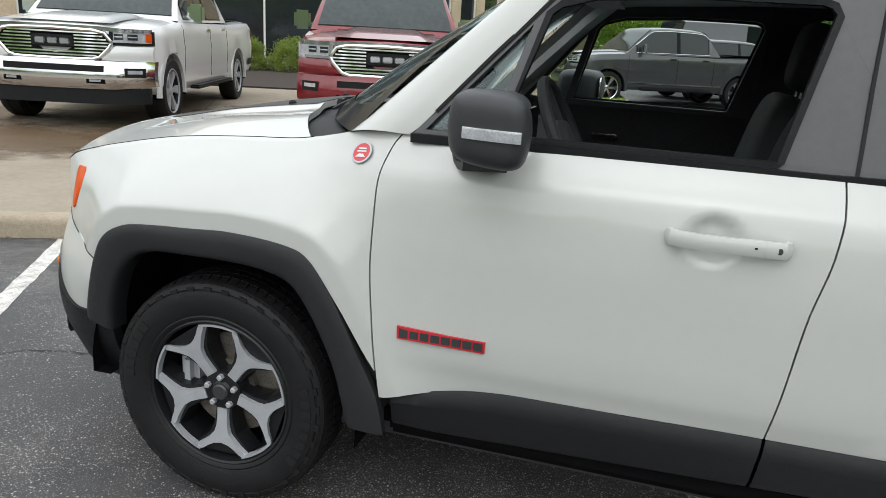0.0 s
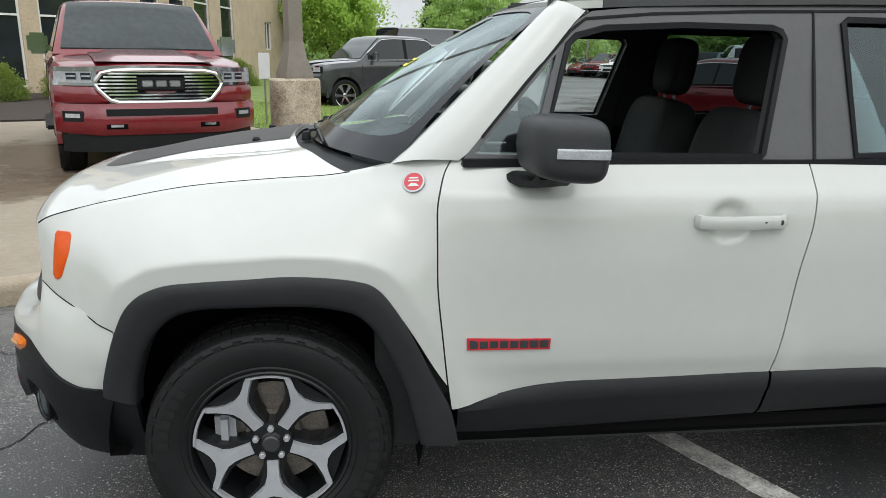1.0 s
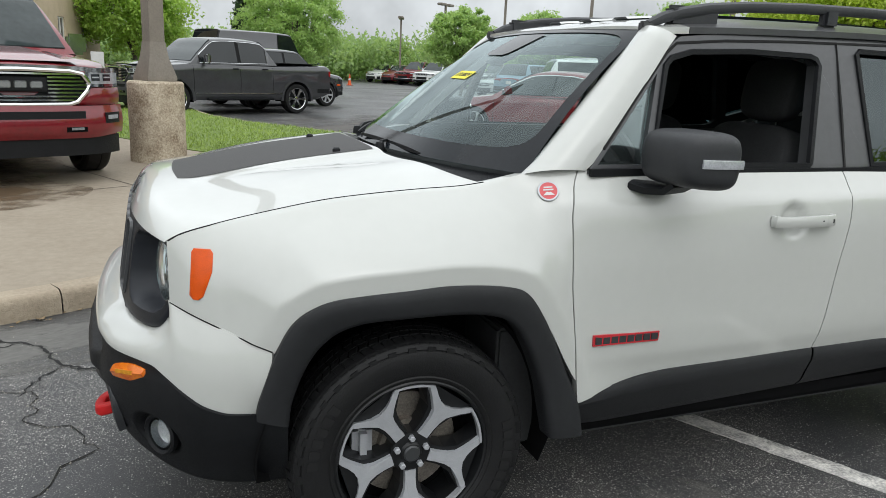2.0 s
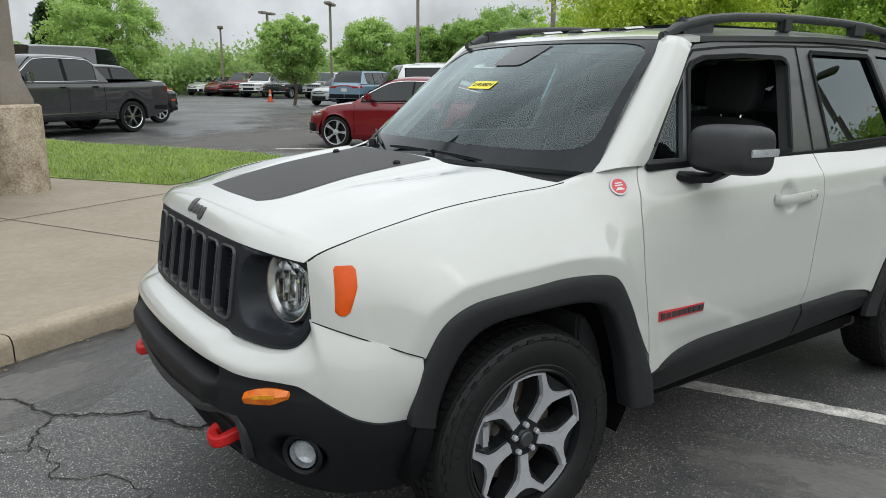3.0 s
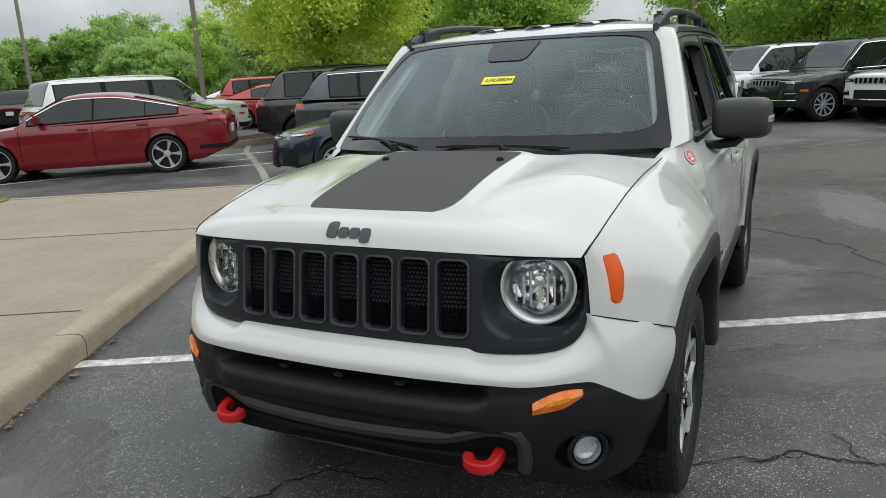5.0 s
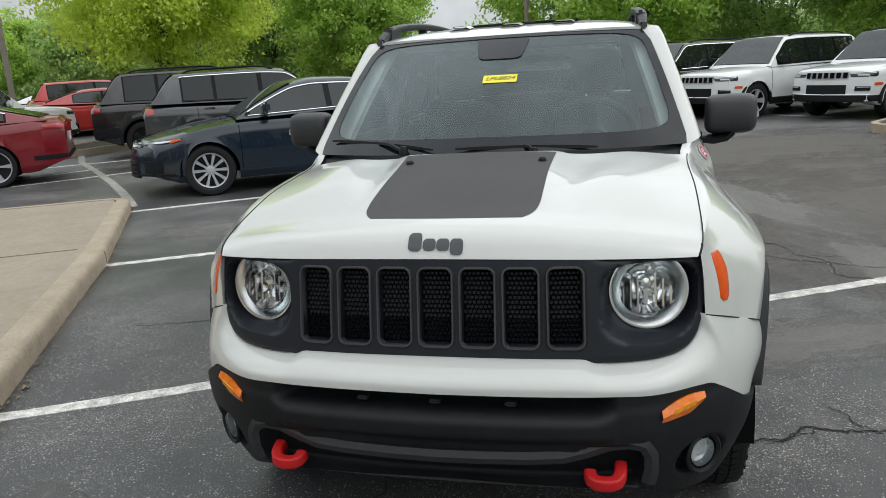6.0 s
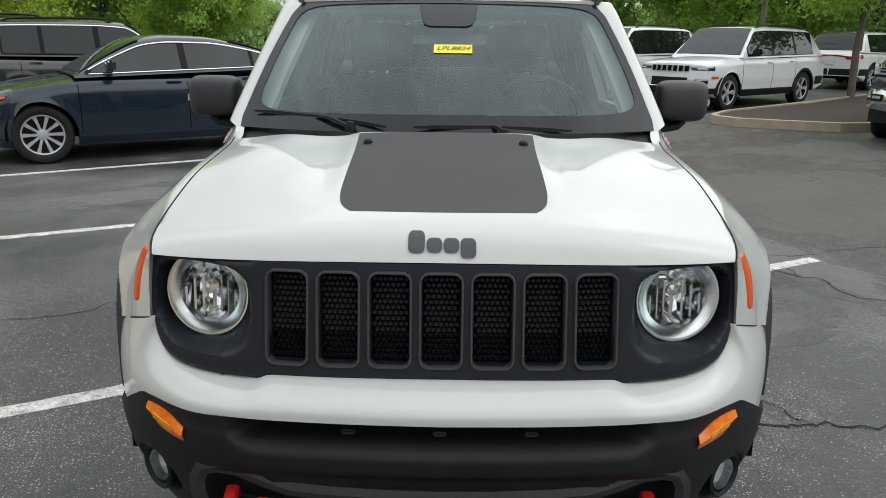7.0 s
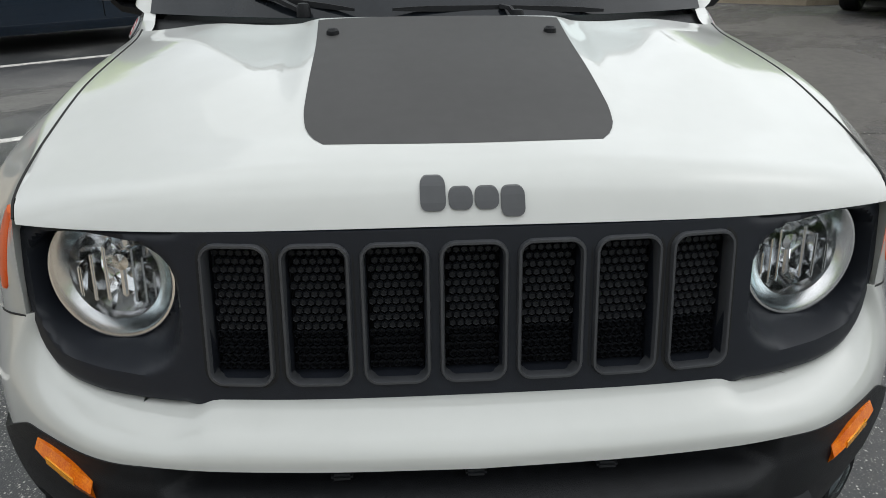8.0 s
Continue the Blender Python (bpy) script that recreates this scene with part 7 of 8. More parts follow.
    for sg in (-1, 1):
        if s.get("light", 1) is None:
            continue
        if s.get("slots"):
            wrap("headlight", sg, 0.20, s["light"][0], lambda t: zt - 0.040, lambda t: zt + 0.045 - 0.012 * t, DARKGLASS, 0.008, label="slim dark headlight lens")
            wrap("light_strip", sg, 0.14, s["light"][0], lambda t: zt + 0.016, lambda t: zt + 0.030, LAMP, 0.016, n=10)
            wrap("projector", sg, 0.0, 0.19, lambda t: zt - 0.026, lambda t: zt + 0.006, LAMP, 0.016, n=5)
            wrap("turn_marker", sg, 0.34, -0.14, lambda t: zt - 0.21, lambda t: zt - 0.16, AMBER, 0.010, n=4)
        else:
            wrap("headlight", sg, 0.50, s["light"][0], lambda t: zt - 0.02 + 0.125 * (1 - t) ** 1.2, lambda t: zt + 0.045 + 0.075 * (1 - t), DARKGLASS, 0.008, label="swept-back headlight lens")
            wrap("light_strip", sg, 0.40, s["light"][0] - 0.05, lambda t: zt + 0.0 + 0.085 * (1 - t), lambda t: zt + 0.022 + 0.082 * (1 - t), LAMP, 0.015, n=12)
            wrap("turn_marker", sg, 0.46, -0.25, lambda t: zt + 0.085 - 0.03 * t, lambda t: zt + 0.108 - 0.012 * t, AMBER, 0.016, n=5)
    for sg in (-1, 1):
        tz, th = s.get("tail_z", 0.85), s.get("tail_h", 0.3)
        lw_ = plan(x1) * 0.30 + s.get("tail_w", 0.0)
        wrap("tail_light", sg, s.get("tail_s", 0.16), lw_, lambda t: tz - th / 2 + 0.25 * th * (1 - t), lambda t: tz + th / 2, REDLENS, 0.010, True, label="red tail lamp lens")
        wrap("rear_valance", sg, 0.45, plan(x1) * 0.97, lambda t: zb + 0.19, lambda t: zb + s.get("valance", 0.30), BLACKPL, 0.014, True, thick=0.05)
        if s.get("valance_trim"):
            wrap("bumper_strip", sg, 0.0, plan(x1) * 0.96, lambda t: zb + 0.20, lambda t: zb + 0.225, s["valance_trim"], 0.022, True)
    g = s.get("grille")
    if g:
        gz0, gz1, gw = g
        rr = [[(face_x(s, y, z) + 0.010, y * plan(fo - 0.04), z) for z in (gz0, (gz0 + gz1) / 2, gz1)] for y in [lerp(-gw, gw, k / 12) for k in range(13)]]
        if not s.get("slots"):
            sheet("grille", rr, BLACKPL, car, thick=0.03, inward=lambda p: (-1, 0, 0))
        for q in range(s.get("slots", 0)):
            yc = lerp(-gw, gw, (q + 0.5) / s["slots"])
            hw = gw / s["slots"] * 0.80
            rr = [[(face_x(s, y, z) + 0.012, y * plan(fo - 0.04), z) for z in (gz0, gz1)] for y in (yc - hw, yc + hw)]
            sheet("grille_slot", rr, DARK, car, thick=0.02, inward=lambda p: (-1, 0, 0))
            ring = [(yc - hw, gz0), (yc + hw, gz0), (yc + hw, gz1), (yc - hw, gz1)]
            sweep("slot_frame", [(face_x(s, y, z) + 0.016, y * plan(fo - 0.04), z) for y, z in ring], [(-0.007, -0.006), (0.007, -0.006), (0.005, 0.006), (-0.005, 0.006)], s.get("ring", ALU), car, closed=True, up=(1, 0, 0))
    lowg = s.get("low_grille")
    if lowg:
        gz0, gz1, gw = lowg
        rr = [[(face_x(s, y, z) + 0.008, y * plan(fo - 0.04), z) for z in (gz0, gz1)] for y in [lerp(-gw, gw, k / 12) for k in range(13)]]
        sheet("lower_grille", rr, BLACKPL, car, thick=0.03, inward=lambda p: (-1, 0, 0))
        for q in range(s.get("bars", 0)):
            zz = lerp(gz0, gz1, (q + 0.5) / s["bars"])
            sweep("grille_bar", [(face_x(s, y, zz) + 0.018, y * plan(fo - 0.04), zz) for y in [lerp(-gw * 0.96, gw * 0.96, k / 12) for k in range(13)]], [(-0.008, -0.012), (0.008, -0.012), (0.008, 0.010), (-0.008, 0.010)], GREYPL, car)
        if s.get("slots"):
            for sg in (-1, 1):
                wrap("front_skirt", sg, 0.50, plan(fo) * 0.985, lambda t: zb + 0.09, lambda t: zb + 0.21, BLACKPL, 0.012, thick=0.05)
                wrap("bumper_strip", sg, 0.05, plan(fo) * 0.97, lambda t: zb + 0.215, lambda t: zb + 0.235, CHROME, 0.022)
                wrap("corner_intake", sg, 0.02, 0.24, lambda t: 0.575, lambda t: 0.66, BLACKPL, 0.012)
                wrap("fog_strip", sg, 0.02, 0.20, lambda t: 0.635, lambda t: 0.650, s.get("ring", ALU), 0.020)
        else:
            for sg in (-1, 1):
                wrap("corner_intake", sg, 0.10, 0.12, lambda t: 0.33, lambda t: 0.50, BLACKPL, 0.010)
                wrap("front_splitter", sg, 0.30, plan(fo) * 0.97, lambda t: zb + 0.10, lambda t: zb + 0.13, s.get("splitter", BLACKPL), 0.016)
    block("licence_plate", (x1 - 0.012, 0, s.get("plate_z", 0.7)), (0.02, 0.31, 0.15), PLATE, car, 0.004)
    return car


def nose_x(s, x, y, z, w):
    """Bend a point near the nose back towards the corners and the hood's edge."""
    z1 = s["top"][0][1]
    back = s.get("bow", 0.18) * min(1.0, abs(y) / w) ** 2.5 + s.get("lean", 0.07) * max(0.0, (z - 0.48) / (z1 - 0.48)) ** 2
    return x - back * step(s["fo"] - 0.9, s["fo"], x)


def face_x(s, y, z):
    """The front face of a vehicle, bowed back towards its corners."""
    return nose_x(s, s["fo"], y, z, 1.0)


SEDAN = dict(name="sedan", L=2.85, fo=0.93, ro=1.08, W=0.92, R=0.335, rim=0.235, zb=0.20, bow=0.30, nose=0.26, tail=0.16, arch=0.035, tw=0.225,
             top=[(0.93, 0.71), (0.905, 0.75), (0.80, 0.785), (0.55, 0.84), (0.0, 0.925), (-0.35, 0.965), (-0.6, 0.975), (-2.0, 0.985), (-3.2, 1.03), (-3.6, 1.06), (-3.85, 1.055), (-3.92, 0.98)],
             light_z=0.665, light=(0.44, 0.12), grille=(0.60, 0.64, 0.5), low_grille=(0.27, 0.50, 0.62), bars=4, tail_z=0.86, tail_h=0.14, shoulder=0.13)


def but(base, **kw):
    d = dict(base)
    d.update(kw)
    return d


def place(x, y, heading):
    return pose(x, y, 0, 0, 0, heading)


vehicle("dark red low sedan with black and silver wheels", "car", place(6.22, 11.9, 125.6), but(SEDAN, paint=RED, face=ALU, spokes=5, twin=True, sp_w=0.026, rim=0.25, handle=RED, splitter=ALU, tail_z=0.90, tail_h=0.10, tail_w=0.3, tail_s=0.30, valance=0.26,
        cabins=[dict(wb=-0.38, rf=-1.22, rr=-2.25, bg=-3.72, roof=1.45, zf=0.94, zk=1.03, tw=0.66, bw=0.93, fall=0.05, windows=[(-0.86, -1.66), (-1.70, -2.55), (-2.57, -3.10)], trim=CHROME, trim_r=0.014, trim_low=PILLAR, handles=(-1.5, -2.5), seams=((-0.45, 0), (-1.66, 0), (-2.6, 0)), mirror=-0.80)]))
vehicle("dark navy blue sedan with silver ten-spoke wheels", "car", place(6.84, 5.15, 123.5), but(SEDAN, paint=NAVY, L=2.82, fo=0.97, rim=0.225, R=0.335, spokes=10, face=ALU, sp_w=0.034, arch=0.04,
        cabins=[dict(wb=-0.40, rf=-1.26, rr=-2.2, bg=-3.35, roof=1.44, zf=0.98, zk=1.07, tw=0.66, bw=0.93, fall=0.04, windows=[(-0.80, -1.62), (-1.70, -2.50), (-2.55, -2.82)], trim=CHROME, handles=(-1.5, -2.45), seams=((-0.42, 0), (-1.66, 0), (-2.6, 0)), mirror=-0.78)]))
SUV = dict(name="suv", L=2.95, fo=0.88, ro=0.95, W=0.96, R=0.375, rim=0.25, zb=0.27, bow=0.13, lean=0.05, nose=0.10, tail=0.06, arch=0.06, tw=0.24,
           top=[(0.88, 0.975), (0.85, 1.01), (0.5, 1.06), (0.0, 1.095), (-0.5, 1.125), (-2.0, 1.13), (-3.4, 1.16), (-3.8, 1.16), (-3.9, 1.05)],
           light_z=0.885, light=(0.33, 0.085), grille=(0.815, 0.935, 0.56), low_grille=(0.50, 0.69, 0.52), slots=7, tail_z=1.0, tail_h=0.14, tail_w=0.12, plate_z=0.85, shoulder=0.12, cladding=BLACKPL, flare=BLACKPL, flare_w=0.045, valance=0.38)
CABIN = dict(wb=-0.42, rf=-1.12, rr=-3.25, bg=-3.72, roof=1.76, zf=1.10, zk=1.15, tw=0.74, bw=0.95, fall=0.03, windows=[(-0.92, -1.62), (-1.70, -2.55), (-2.62, -3.22)], handles=(-1.5, -2.45), seams=((-0.45, 0), (-1.66, 0), (-2.65, 0)), mirror=-0.78)
wh = 128
BIG = [(-0.92, -1.66), (-1.74, -2.62), (-2.70, -3.45)]
vehicle("white three-row suv with a seven-slot grille and black cladding", "suv", place(14.62, -5.40, wh), but(SUV, paint=WHITE2, L=3.09, ro=1.02, face=ALU, spokes=5, twin=True, mirror=BLACKPL, cabins=[but(CABIN, bg=-3.9, rr=-3.4, windows=BIG, rails=BLACKPL)]))
vehicle("white suv with silver five-spoke wheels parked in a row", "suv", place(15.75, -3.0, wh), but(SUV, paint=WHITE2, face=ALU, spokes=5, sp_w=0.09, mirror=BLACKPL, cabins=[but(CABIN, rails=BLACKPL)]))
vehicle("black suv with chrome window trim parked in a row", "suv", place(16.75, -0.95, wh), but(SUV, paint=BLACKPAINT, face=ALU, spokes=10, sp_w=0.03, cabins=[but(CABIN, trim=CHROME, rails=BLACKPL)]))
vehicle("white three-row suv with dark mesh wheels", "suv", place(17.55, 0.95, wh), but(SUV, paint=WHITE2, L=3.09, ro=1.02, face=SATIN, spokes=8, sp_w=0.03, mirror=BLACKPL, cabins=[but(CABIN, bg=-3.9, rr=-3.4, windows=BIG, rails=BLACKPL)]))
vehicle("dark grey suv with black wheels parked in a row", "suv", place(18.75, 2.85, wh), but(SUV, paint=DGREY, face=DARKALU, spokes=5, sp_w=0.07, cabins=[but(CABIN, rails=BLACKPL)]))
vehicle("dark grey compact suv with a chrome window line", "suv", place(11.3, 4.8, -57), but(SUV, paint=DGREY, face=ALU, spokes=5, twin=True, L=2.64, fo=0.85, ro=0.9, valance_trim=CHROME, cabins=[but(CABIN, rr=-2.95, bg=-3.4, roof=1.66, trim=CHROME, trim_low=BLACKPL, rails=BLACKPL, windows=[(-0.92, -1.50), (-1.58, -2.3), (-2.36, -2.86)])], top=[(0.85, 0.93), (0.82, 0.97), (0.5, 1.01), (0.0, 1.04), (-0.5, 1.07), (-2.0, 1.09), (-3.1, 1.12), (-3.5, 1.12), (-3.54, 1.0)]))
vehicle("black suv with roof rails seen from behind", "suv", place(13.4, 7.0, -57), but(SUV, paint=BLACKPAINT, face=DARKALU, spokes=5, twin=True, tail_w=0.3, valance_trim=CHROME, cabins=[but(CABIN, rails=BLACKPL)]))
vehicle("white three-row suv beyond the mulch island", "suv", place(24.0, -14.8, -50), but(SUV, paint=WHITE2, face=ALU, spokes=5, twin=True, cabins=[but(CABIN)]))
vehicle("long white full-size suv with grey windows behind the red sedan", "suv", place(13.3, 13.9, -22), but(SUV, paint=WHITE2, L=3.12, fo=0.95, ro=1.35, W=1.02, R=0.40, rim=0.28, face=ALU, spokes=6, flare=None, light_z=0.91, grille=(0.80, 0.94, 0.56), tail_h=0.22, cladding=None,
        cabins=[but(CABIN, wb=-0.40, rf=-1.10, rr=-4.05, bg=-4.36, roof=1.80, zf=1.12, zk=1.16, tw=0.80, rails=WHITE2, windows=[(-0.95, -1.72), (-1.84, -2.86), (-2.98, -4.02)])], top=[(0.95, 1.00), (0.92, 1.04), (0.5, 1.09), (0.0, 1.12), (-0.5, 1.14), (-2.0, 1.15), (-4.3, 1.17), (-4.42, 1.16), (-4.47, 1.04)]))
TRUCK = dict(name="pickup_truck", L=3.67, fo=0.98, ro=1.20, W=1.03, R=0.405, rim=0.275, zb=0.38, bow=0.20, nose=0.10, tail=0.03, arch=0.075, tw=0.28, shoulder=0.13,
             top=[(0.98, 1.12), (0.95, 1.17), (0.7, 1.215), (0.0, 1.27), (-0.55, 1.30), (-2.9, 1.30), (-3.0, 1.30), (-4.78, 1.34), (-4.84, 1.30)],
             light=None, tail_z=1.13, tail_h=0.36, plate_z=0.75, spokes=6, twin=True, sp_w=0.05, handle=CHROME, valance=0.30, tail_s=0.05, tail_w=-0.10)
TCAB = dict(wb=-0.45, rf=-1.20, rr=-2.55, bg=-3.02, roof=1.92, zf=1.27, zk=1.30, tw=0.76, bw=0.93, fall=0.04, windows=[(-0.98, -1.80), (-1.90, -2.68)], handles=(-1.7, -2.6), seams=((-0.5, 0), (-1.84, 0), (-2.85, 0)), mirror=-0.85, mh=0.24)


def truck(label, m, s, badge=CHROME):
    """A crew-cab pickup with bed, chrome-framed slatted grille and bumper."""
    car = vehicle(label, "truck", m, s)
    L, W, fo = s["L"], s["W"], s["fo"]
    # open bed: dark floor well and tailgate
    block("bed_floor", (-L - 0.06, 0, 1.345), (1.72, 1.62, 0.02), DARK, car, 0.005)
    block("tailgate", (-L - 1.19, 0, 1.02), (0.07, 1.66, 0.56), s["paint"], car, 0.02)

    def fx(y, off=0.0):
        q = abs(y) / W
        return fo + off - 0.07 * q * q - 0.30 * q**5

    def wrap(name, y0, y1, lo, hi, off, material, n=14, thick=0.05, rows=3, label=""):
        """A piece of the front face, bent round the truck's corners."""
        rr = []
        for k in range(n + 1):
            y = lerp(y0, y1, k / n)
            rr.append([(fx(y, off(y, v) if callable(off) else off), y, lerp(lo(y) if callable(lo) else lo, hi(y) if callable(hi) else hi, v)) for v in [q / rows for q in range(rows + 1)]])
        return sheet(name, rr, material, car, thick, lambda p: (-1, 0, 0), label)

    fr, bump = s.get("frame", CHROME), s.get("bumper", CHROME)
    loop = [(0.0, 1.125), (0.44, 1.115), (0.56, 1.09), (0.635, 0.99), (0.60, 0.93), (0.50, 0.825), (0.42, 0.80), (0.0, 0.795)]
    loop = loop + [(-y, z) for y, z in loop[-2:0:-1]]
    fine = []
    for (ya, za), (yb, zb_) in zip(loop, loop[1:] + loop[:1]):
        fine += [(lerp(ya, yb, k / 4), lerp(za, zb_, k / 4)) for k in range(4)]
    plate("grille_back", fine, [], lambda y, z, d: (fx(y) + 0.004 - d, y, z), 0.02, BLACKPL, car)
    sweep("grille_frame", [(fx(y) + 0.035, y, z) for y, z in fine], [(-0.022, -0.04), (0.022, -0.04), (0.017, 0.004), (0.0, 0.012), (-0.018, 0.006)], fr, car, closed=True, up=(1, 0, 0))
    wrap("upper_chrome_band", -0.985, 0.985, lambda y: 1.125 - 0.02 * step(0.4, 0.8, abs(y)), lambda y: 1.165 - 0.015 * step(0.4, 0.8, abs(y)), 0.03, fr, 28)
    for z, w in ((1.088, 0.50), (1.056, 0.54), (1.020, 0.575), (0.984, 0.60), (0.948, 0.585), (0.912, 0.55), (0.876, 0.51), (0.840, 0.465)):
        for ya, yb in (((-w, w),) if z in (1.088, 0.876, 0.840) else ((-w, -0.235), (0.235, w))):
            sweep("grille_bar", [(fx(y) + 0.028, y, z) for y in [lerp(ya, yb, k / 10) for k in range(11)]], [(-0.0055, -0.01), (0.005, -0.01), (0.004, 0.006), (-0.002, 0.009)], fr, car)
    block("badge_field", (fx(0) + 0.018, 0, 0.985), (0.03, 0.47, 0.135), BLACKPL, car, 0.012)
    for k in range(3):
        block("badge_bar", (fx(0) + 0.04, (k - 1) * 0.135, 0.985), (0.02, 0.112, 0.068), badge, car, 0.012)
    for sg in (-1, 1):
        wrap("headlight_surround", sg * 0.60, sg * 1.0, lambda y: 0.965, lambda y: 1.128, 0.008, fr if s["paint"] is MAROON else BLACKPL, 12)
        wrap("headlight", sg * 0.645, sg * 0.985, lambda y: 0.995, lambda y: 1.115, 0.022, LAMP, 12, label="clear headlight lens")
        for yy in (0.70, 0.83):
            wrap("projector", sg * (yy - 0.045), sg * (yy + 0.045), 1.025, 1.09, 0.030, DARKGLASS, 4, 0.02)
            wrap("projector_strip", sg * (yy - 0.04), sg * (yy + 0.04), 1.052, 1.066, 0.034, LAMP, 4, 0.01)
        if s["paint"] is WHITE2:
            wrap("turn_marker", sg * 0.945, sg * 0.99, 1.01, 1.10, 0.030, AMBER, 4)
        wrap("cheek", sg * 0.52, sg * 1.0, lambda y: 0.79, lambda y: 0.955 - 0.11 * (1 - step(0.52, 0.66, abs(y))), lambda y, v: 0.012 + 0.03 * math.sin(math.pi * v), s["paint"], 12)
        block("rocker_step", (-1.85, sg * (W + 0.0), 0.40), (2.0, 0.16, 0.05), s.get("step", BLACKPL), car, 0.02)
    wrap("front_bumper", -1.015, 1.015, lambda y: 0.47 + 0.03 * step(0.6, 1.0, abs(y)), 0.785, lambda y, v: 0.05 + 0.045 * math.sin(math.pi * min(1, v * 1.1)) ** 0.7, bump, 40, 0.12, 8)
    wrap("lower_grille", -0.55, 0.55, 0.665, 0.735, 0.094, BLACKPL, 14, 0.02)
    for sg in (-1, 1):
        wrap("fog_lamp_bezel", sg * 0.76, sg * 0.945, 0.61, 0.715, 0.098, BLACKPL, 6, 0.02)
        wrap("fog_lamp", sg * 0.79, sg * 0.92, 0.65, 0.69, 0.104, LAMP, 6, 0.02)
        wrap("tow_hook_slot", sg * 0.36, sg * 0.56, 0.535, 0.60, 0.093, DARK, 6, 0.02)
        wrap("tow_hook", sg * 0.40, sg * 0.52, 0.555, 0.58, 0.110, CHROME, 6, 0.03)
    wrap("air_dam", -0.96, 0.96, 0.30, 0.48, 0.03, BLACKPL, 24, 0.06)
    # raised hood dome
    rows = []
    for k in range(13):
        x = lerp(fo - 0.16, -0.42, k / 12)
        zt = soft(-x, [(-a, b) for a, b in s["top"]])
        rows.append([(x, y, zt + 0.035 * (1 - step(0.36, 0.50, abs(y))) * step(0, 1, min(k, 14 - k) / 3) + 0.002 - 0.02 * step(0.6, 0.9, abs(y))) for y in [lerp(-0.6, 0.6, q / 20) for q in range(21)]])
    sheet("hood_dome", rows, s["paint"], car)
    return car


truck("dark red crew-cab pickup with chrome slatted grille on the apron", pose(-2.18, 6.2, TOP, 0, 0, -68.0), but(TRUCK, paint=MAROON, flare=MAROON, bumper=MAROON, mirror=CHROME, cabins=[but(TCAB)]))
truck("white crew-cab pickup with chrome grille and bumper on the apron", pose(-5.80, 5.32, TOP, 0, 0, -71.0), but(TRUCK, paint=WHITE2, flare=WHITE2, bumper=CHROME, mirror=CHROME, cabins=[but(TCAB)]))
truck("dark grey crew-cab pickup parked across the drive", place(-0.63, 17.4, 208), but(TRUCK, paint=GRANITE, flare=GRANITE, strip=CHROME, rim=0.29, face=CHROME, bumper=GRANITE, mirror=CHROME, handle=BLACKPL, cabins=[but(TCAB, trim=CHROME)]))
truck("dark grey pickup with chrome lamps beside the mulch island", place(8.95, -7.55, 137), but(TRUCK, paint=GRANITE, flare=GRANITE, bumper=CHROME, mirror=BLACKPL, cabins=[but(TCAB)]))
vehicle("tall dark cargo van parked beyond the pickup", "van", place(4.8, 28.3, 28), but(SUV, name="van", paint=GRANITE, L=3.3, ro=1.0, W=1.0, slots=0, light=None, grille=(0.62, 0.98, 0.5), flare=None, cabins=[but(CABIN, wb=-0.2, rf=-0.95, rr=-4.0, bg=-4.25, roof=2.45, tw=0.84, zf=1.14, windows=[(-0.6, -1.5)], handles=(), seams=((-1.55, 0), (-2.8, 0)))], top=[(0.88, 0.95), (0.84, 1.05), (0.3, 1.12), (-0.2, 1.16), (-4.2, 1.18), (-4.28, 1.1)]))
# far rows of parked cars
FAR = [(4.3, 22.8, 28, DGREY, SUV, "dark grey minivan"),
       (20.5, 62.0, 215, SILVER, SEDAN, "silver-grey sedan"), (16.4, 56.4, 215, WHITE2, SEDAN, "white low car"), (17.0, 54.0, 215, RED, SEDAN, "dark red car"), (17.6, 51.8, 215, MAROON, SUV, "maroon suv"), (18.2, 49.2, 215, WHITE2, SUV, "white suv"), (18.9, 46.4, 215, DGREY, SUV, "dark truck-like suv"), (21.0, 44.6, 215, SILVER, SUV, "silver boxy car"),
       (23.4, 42.6, 215, WHITE2, SEDAN, "white sedan"), (18.8, 31.7, 27, LBLUE, SUV, "light blue minivan seen from behind"), (16.0, 33.0, 207, SILVER, SEDAN, "silver sedan"), (20.1, 29.2, 27, BLACKPAINT, SUV, "black suv with red tail lights"), 
       (24.5, 20.0, -45, WHITE2, SEDAN, "white car"), (23.2, 17.4, -45, BRIGHTRED, SUV, "bright red suv"), (21.2, 15.6, -50, LBLUE, SEDAN, "blue car"), (26.5, 21.5, -45, BRIGHTRED, SEDAN, "red car"), (19.8, 14.4, -52, BRIGHTRED, SEDAN, "bright red coupe seen from behind"),
       (20.3, 5.2, 128, WHITE2, SUV, "white suv at the end of the row"), (24.0, -6.0, -50, SILVER, SUV, "silver suv"), (27.5, -17.5, -50, DGREY, SUV, "dark grey suv")]
for x, y, hd, pt, base, lab in FAR:
    cabs = [but(CABIN)] if base is SUV else [dict(wb=-0.42, rf=-1.28, rr=-2.3, bg=-3.4, roof=1.45, zf=0.96, zk=1.06, tw=0.66, bw=0.93, fall=0.04, windows=[(-0.84, -1.64), (-1.72, -2.52)], handles=(), seams=(), mirror=-0.80)]
    vehicle(lab + " parked in the distance", "car", place(x, y, hd), but(base, paint=pt, cabins=cabs, face=ALU, spokes=7, sp_w=0.05))

# ---- trees and bushes ----


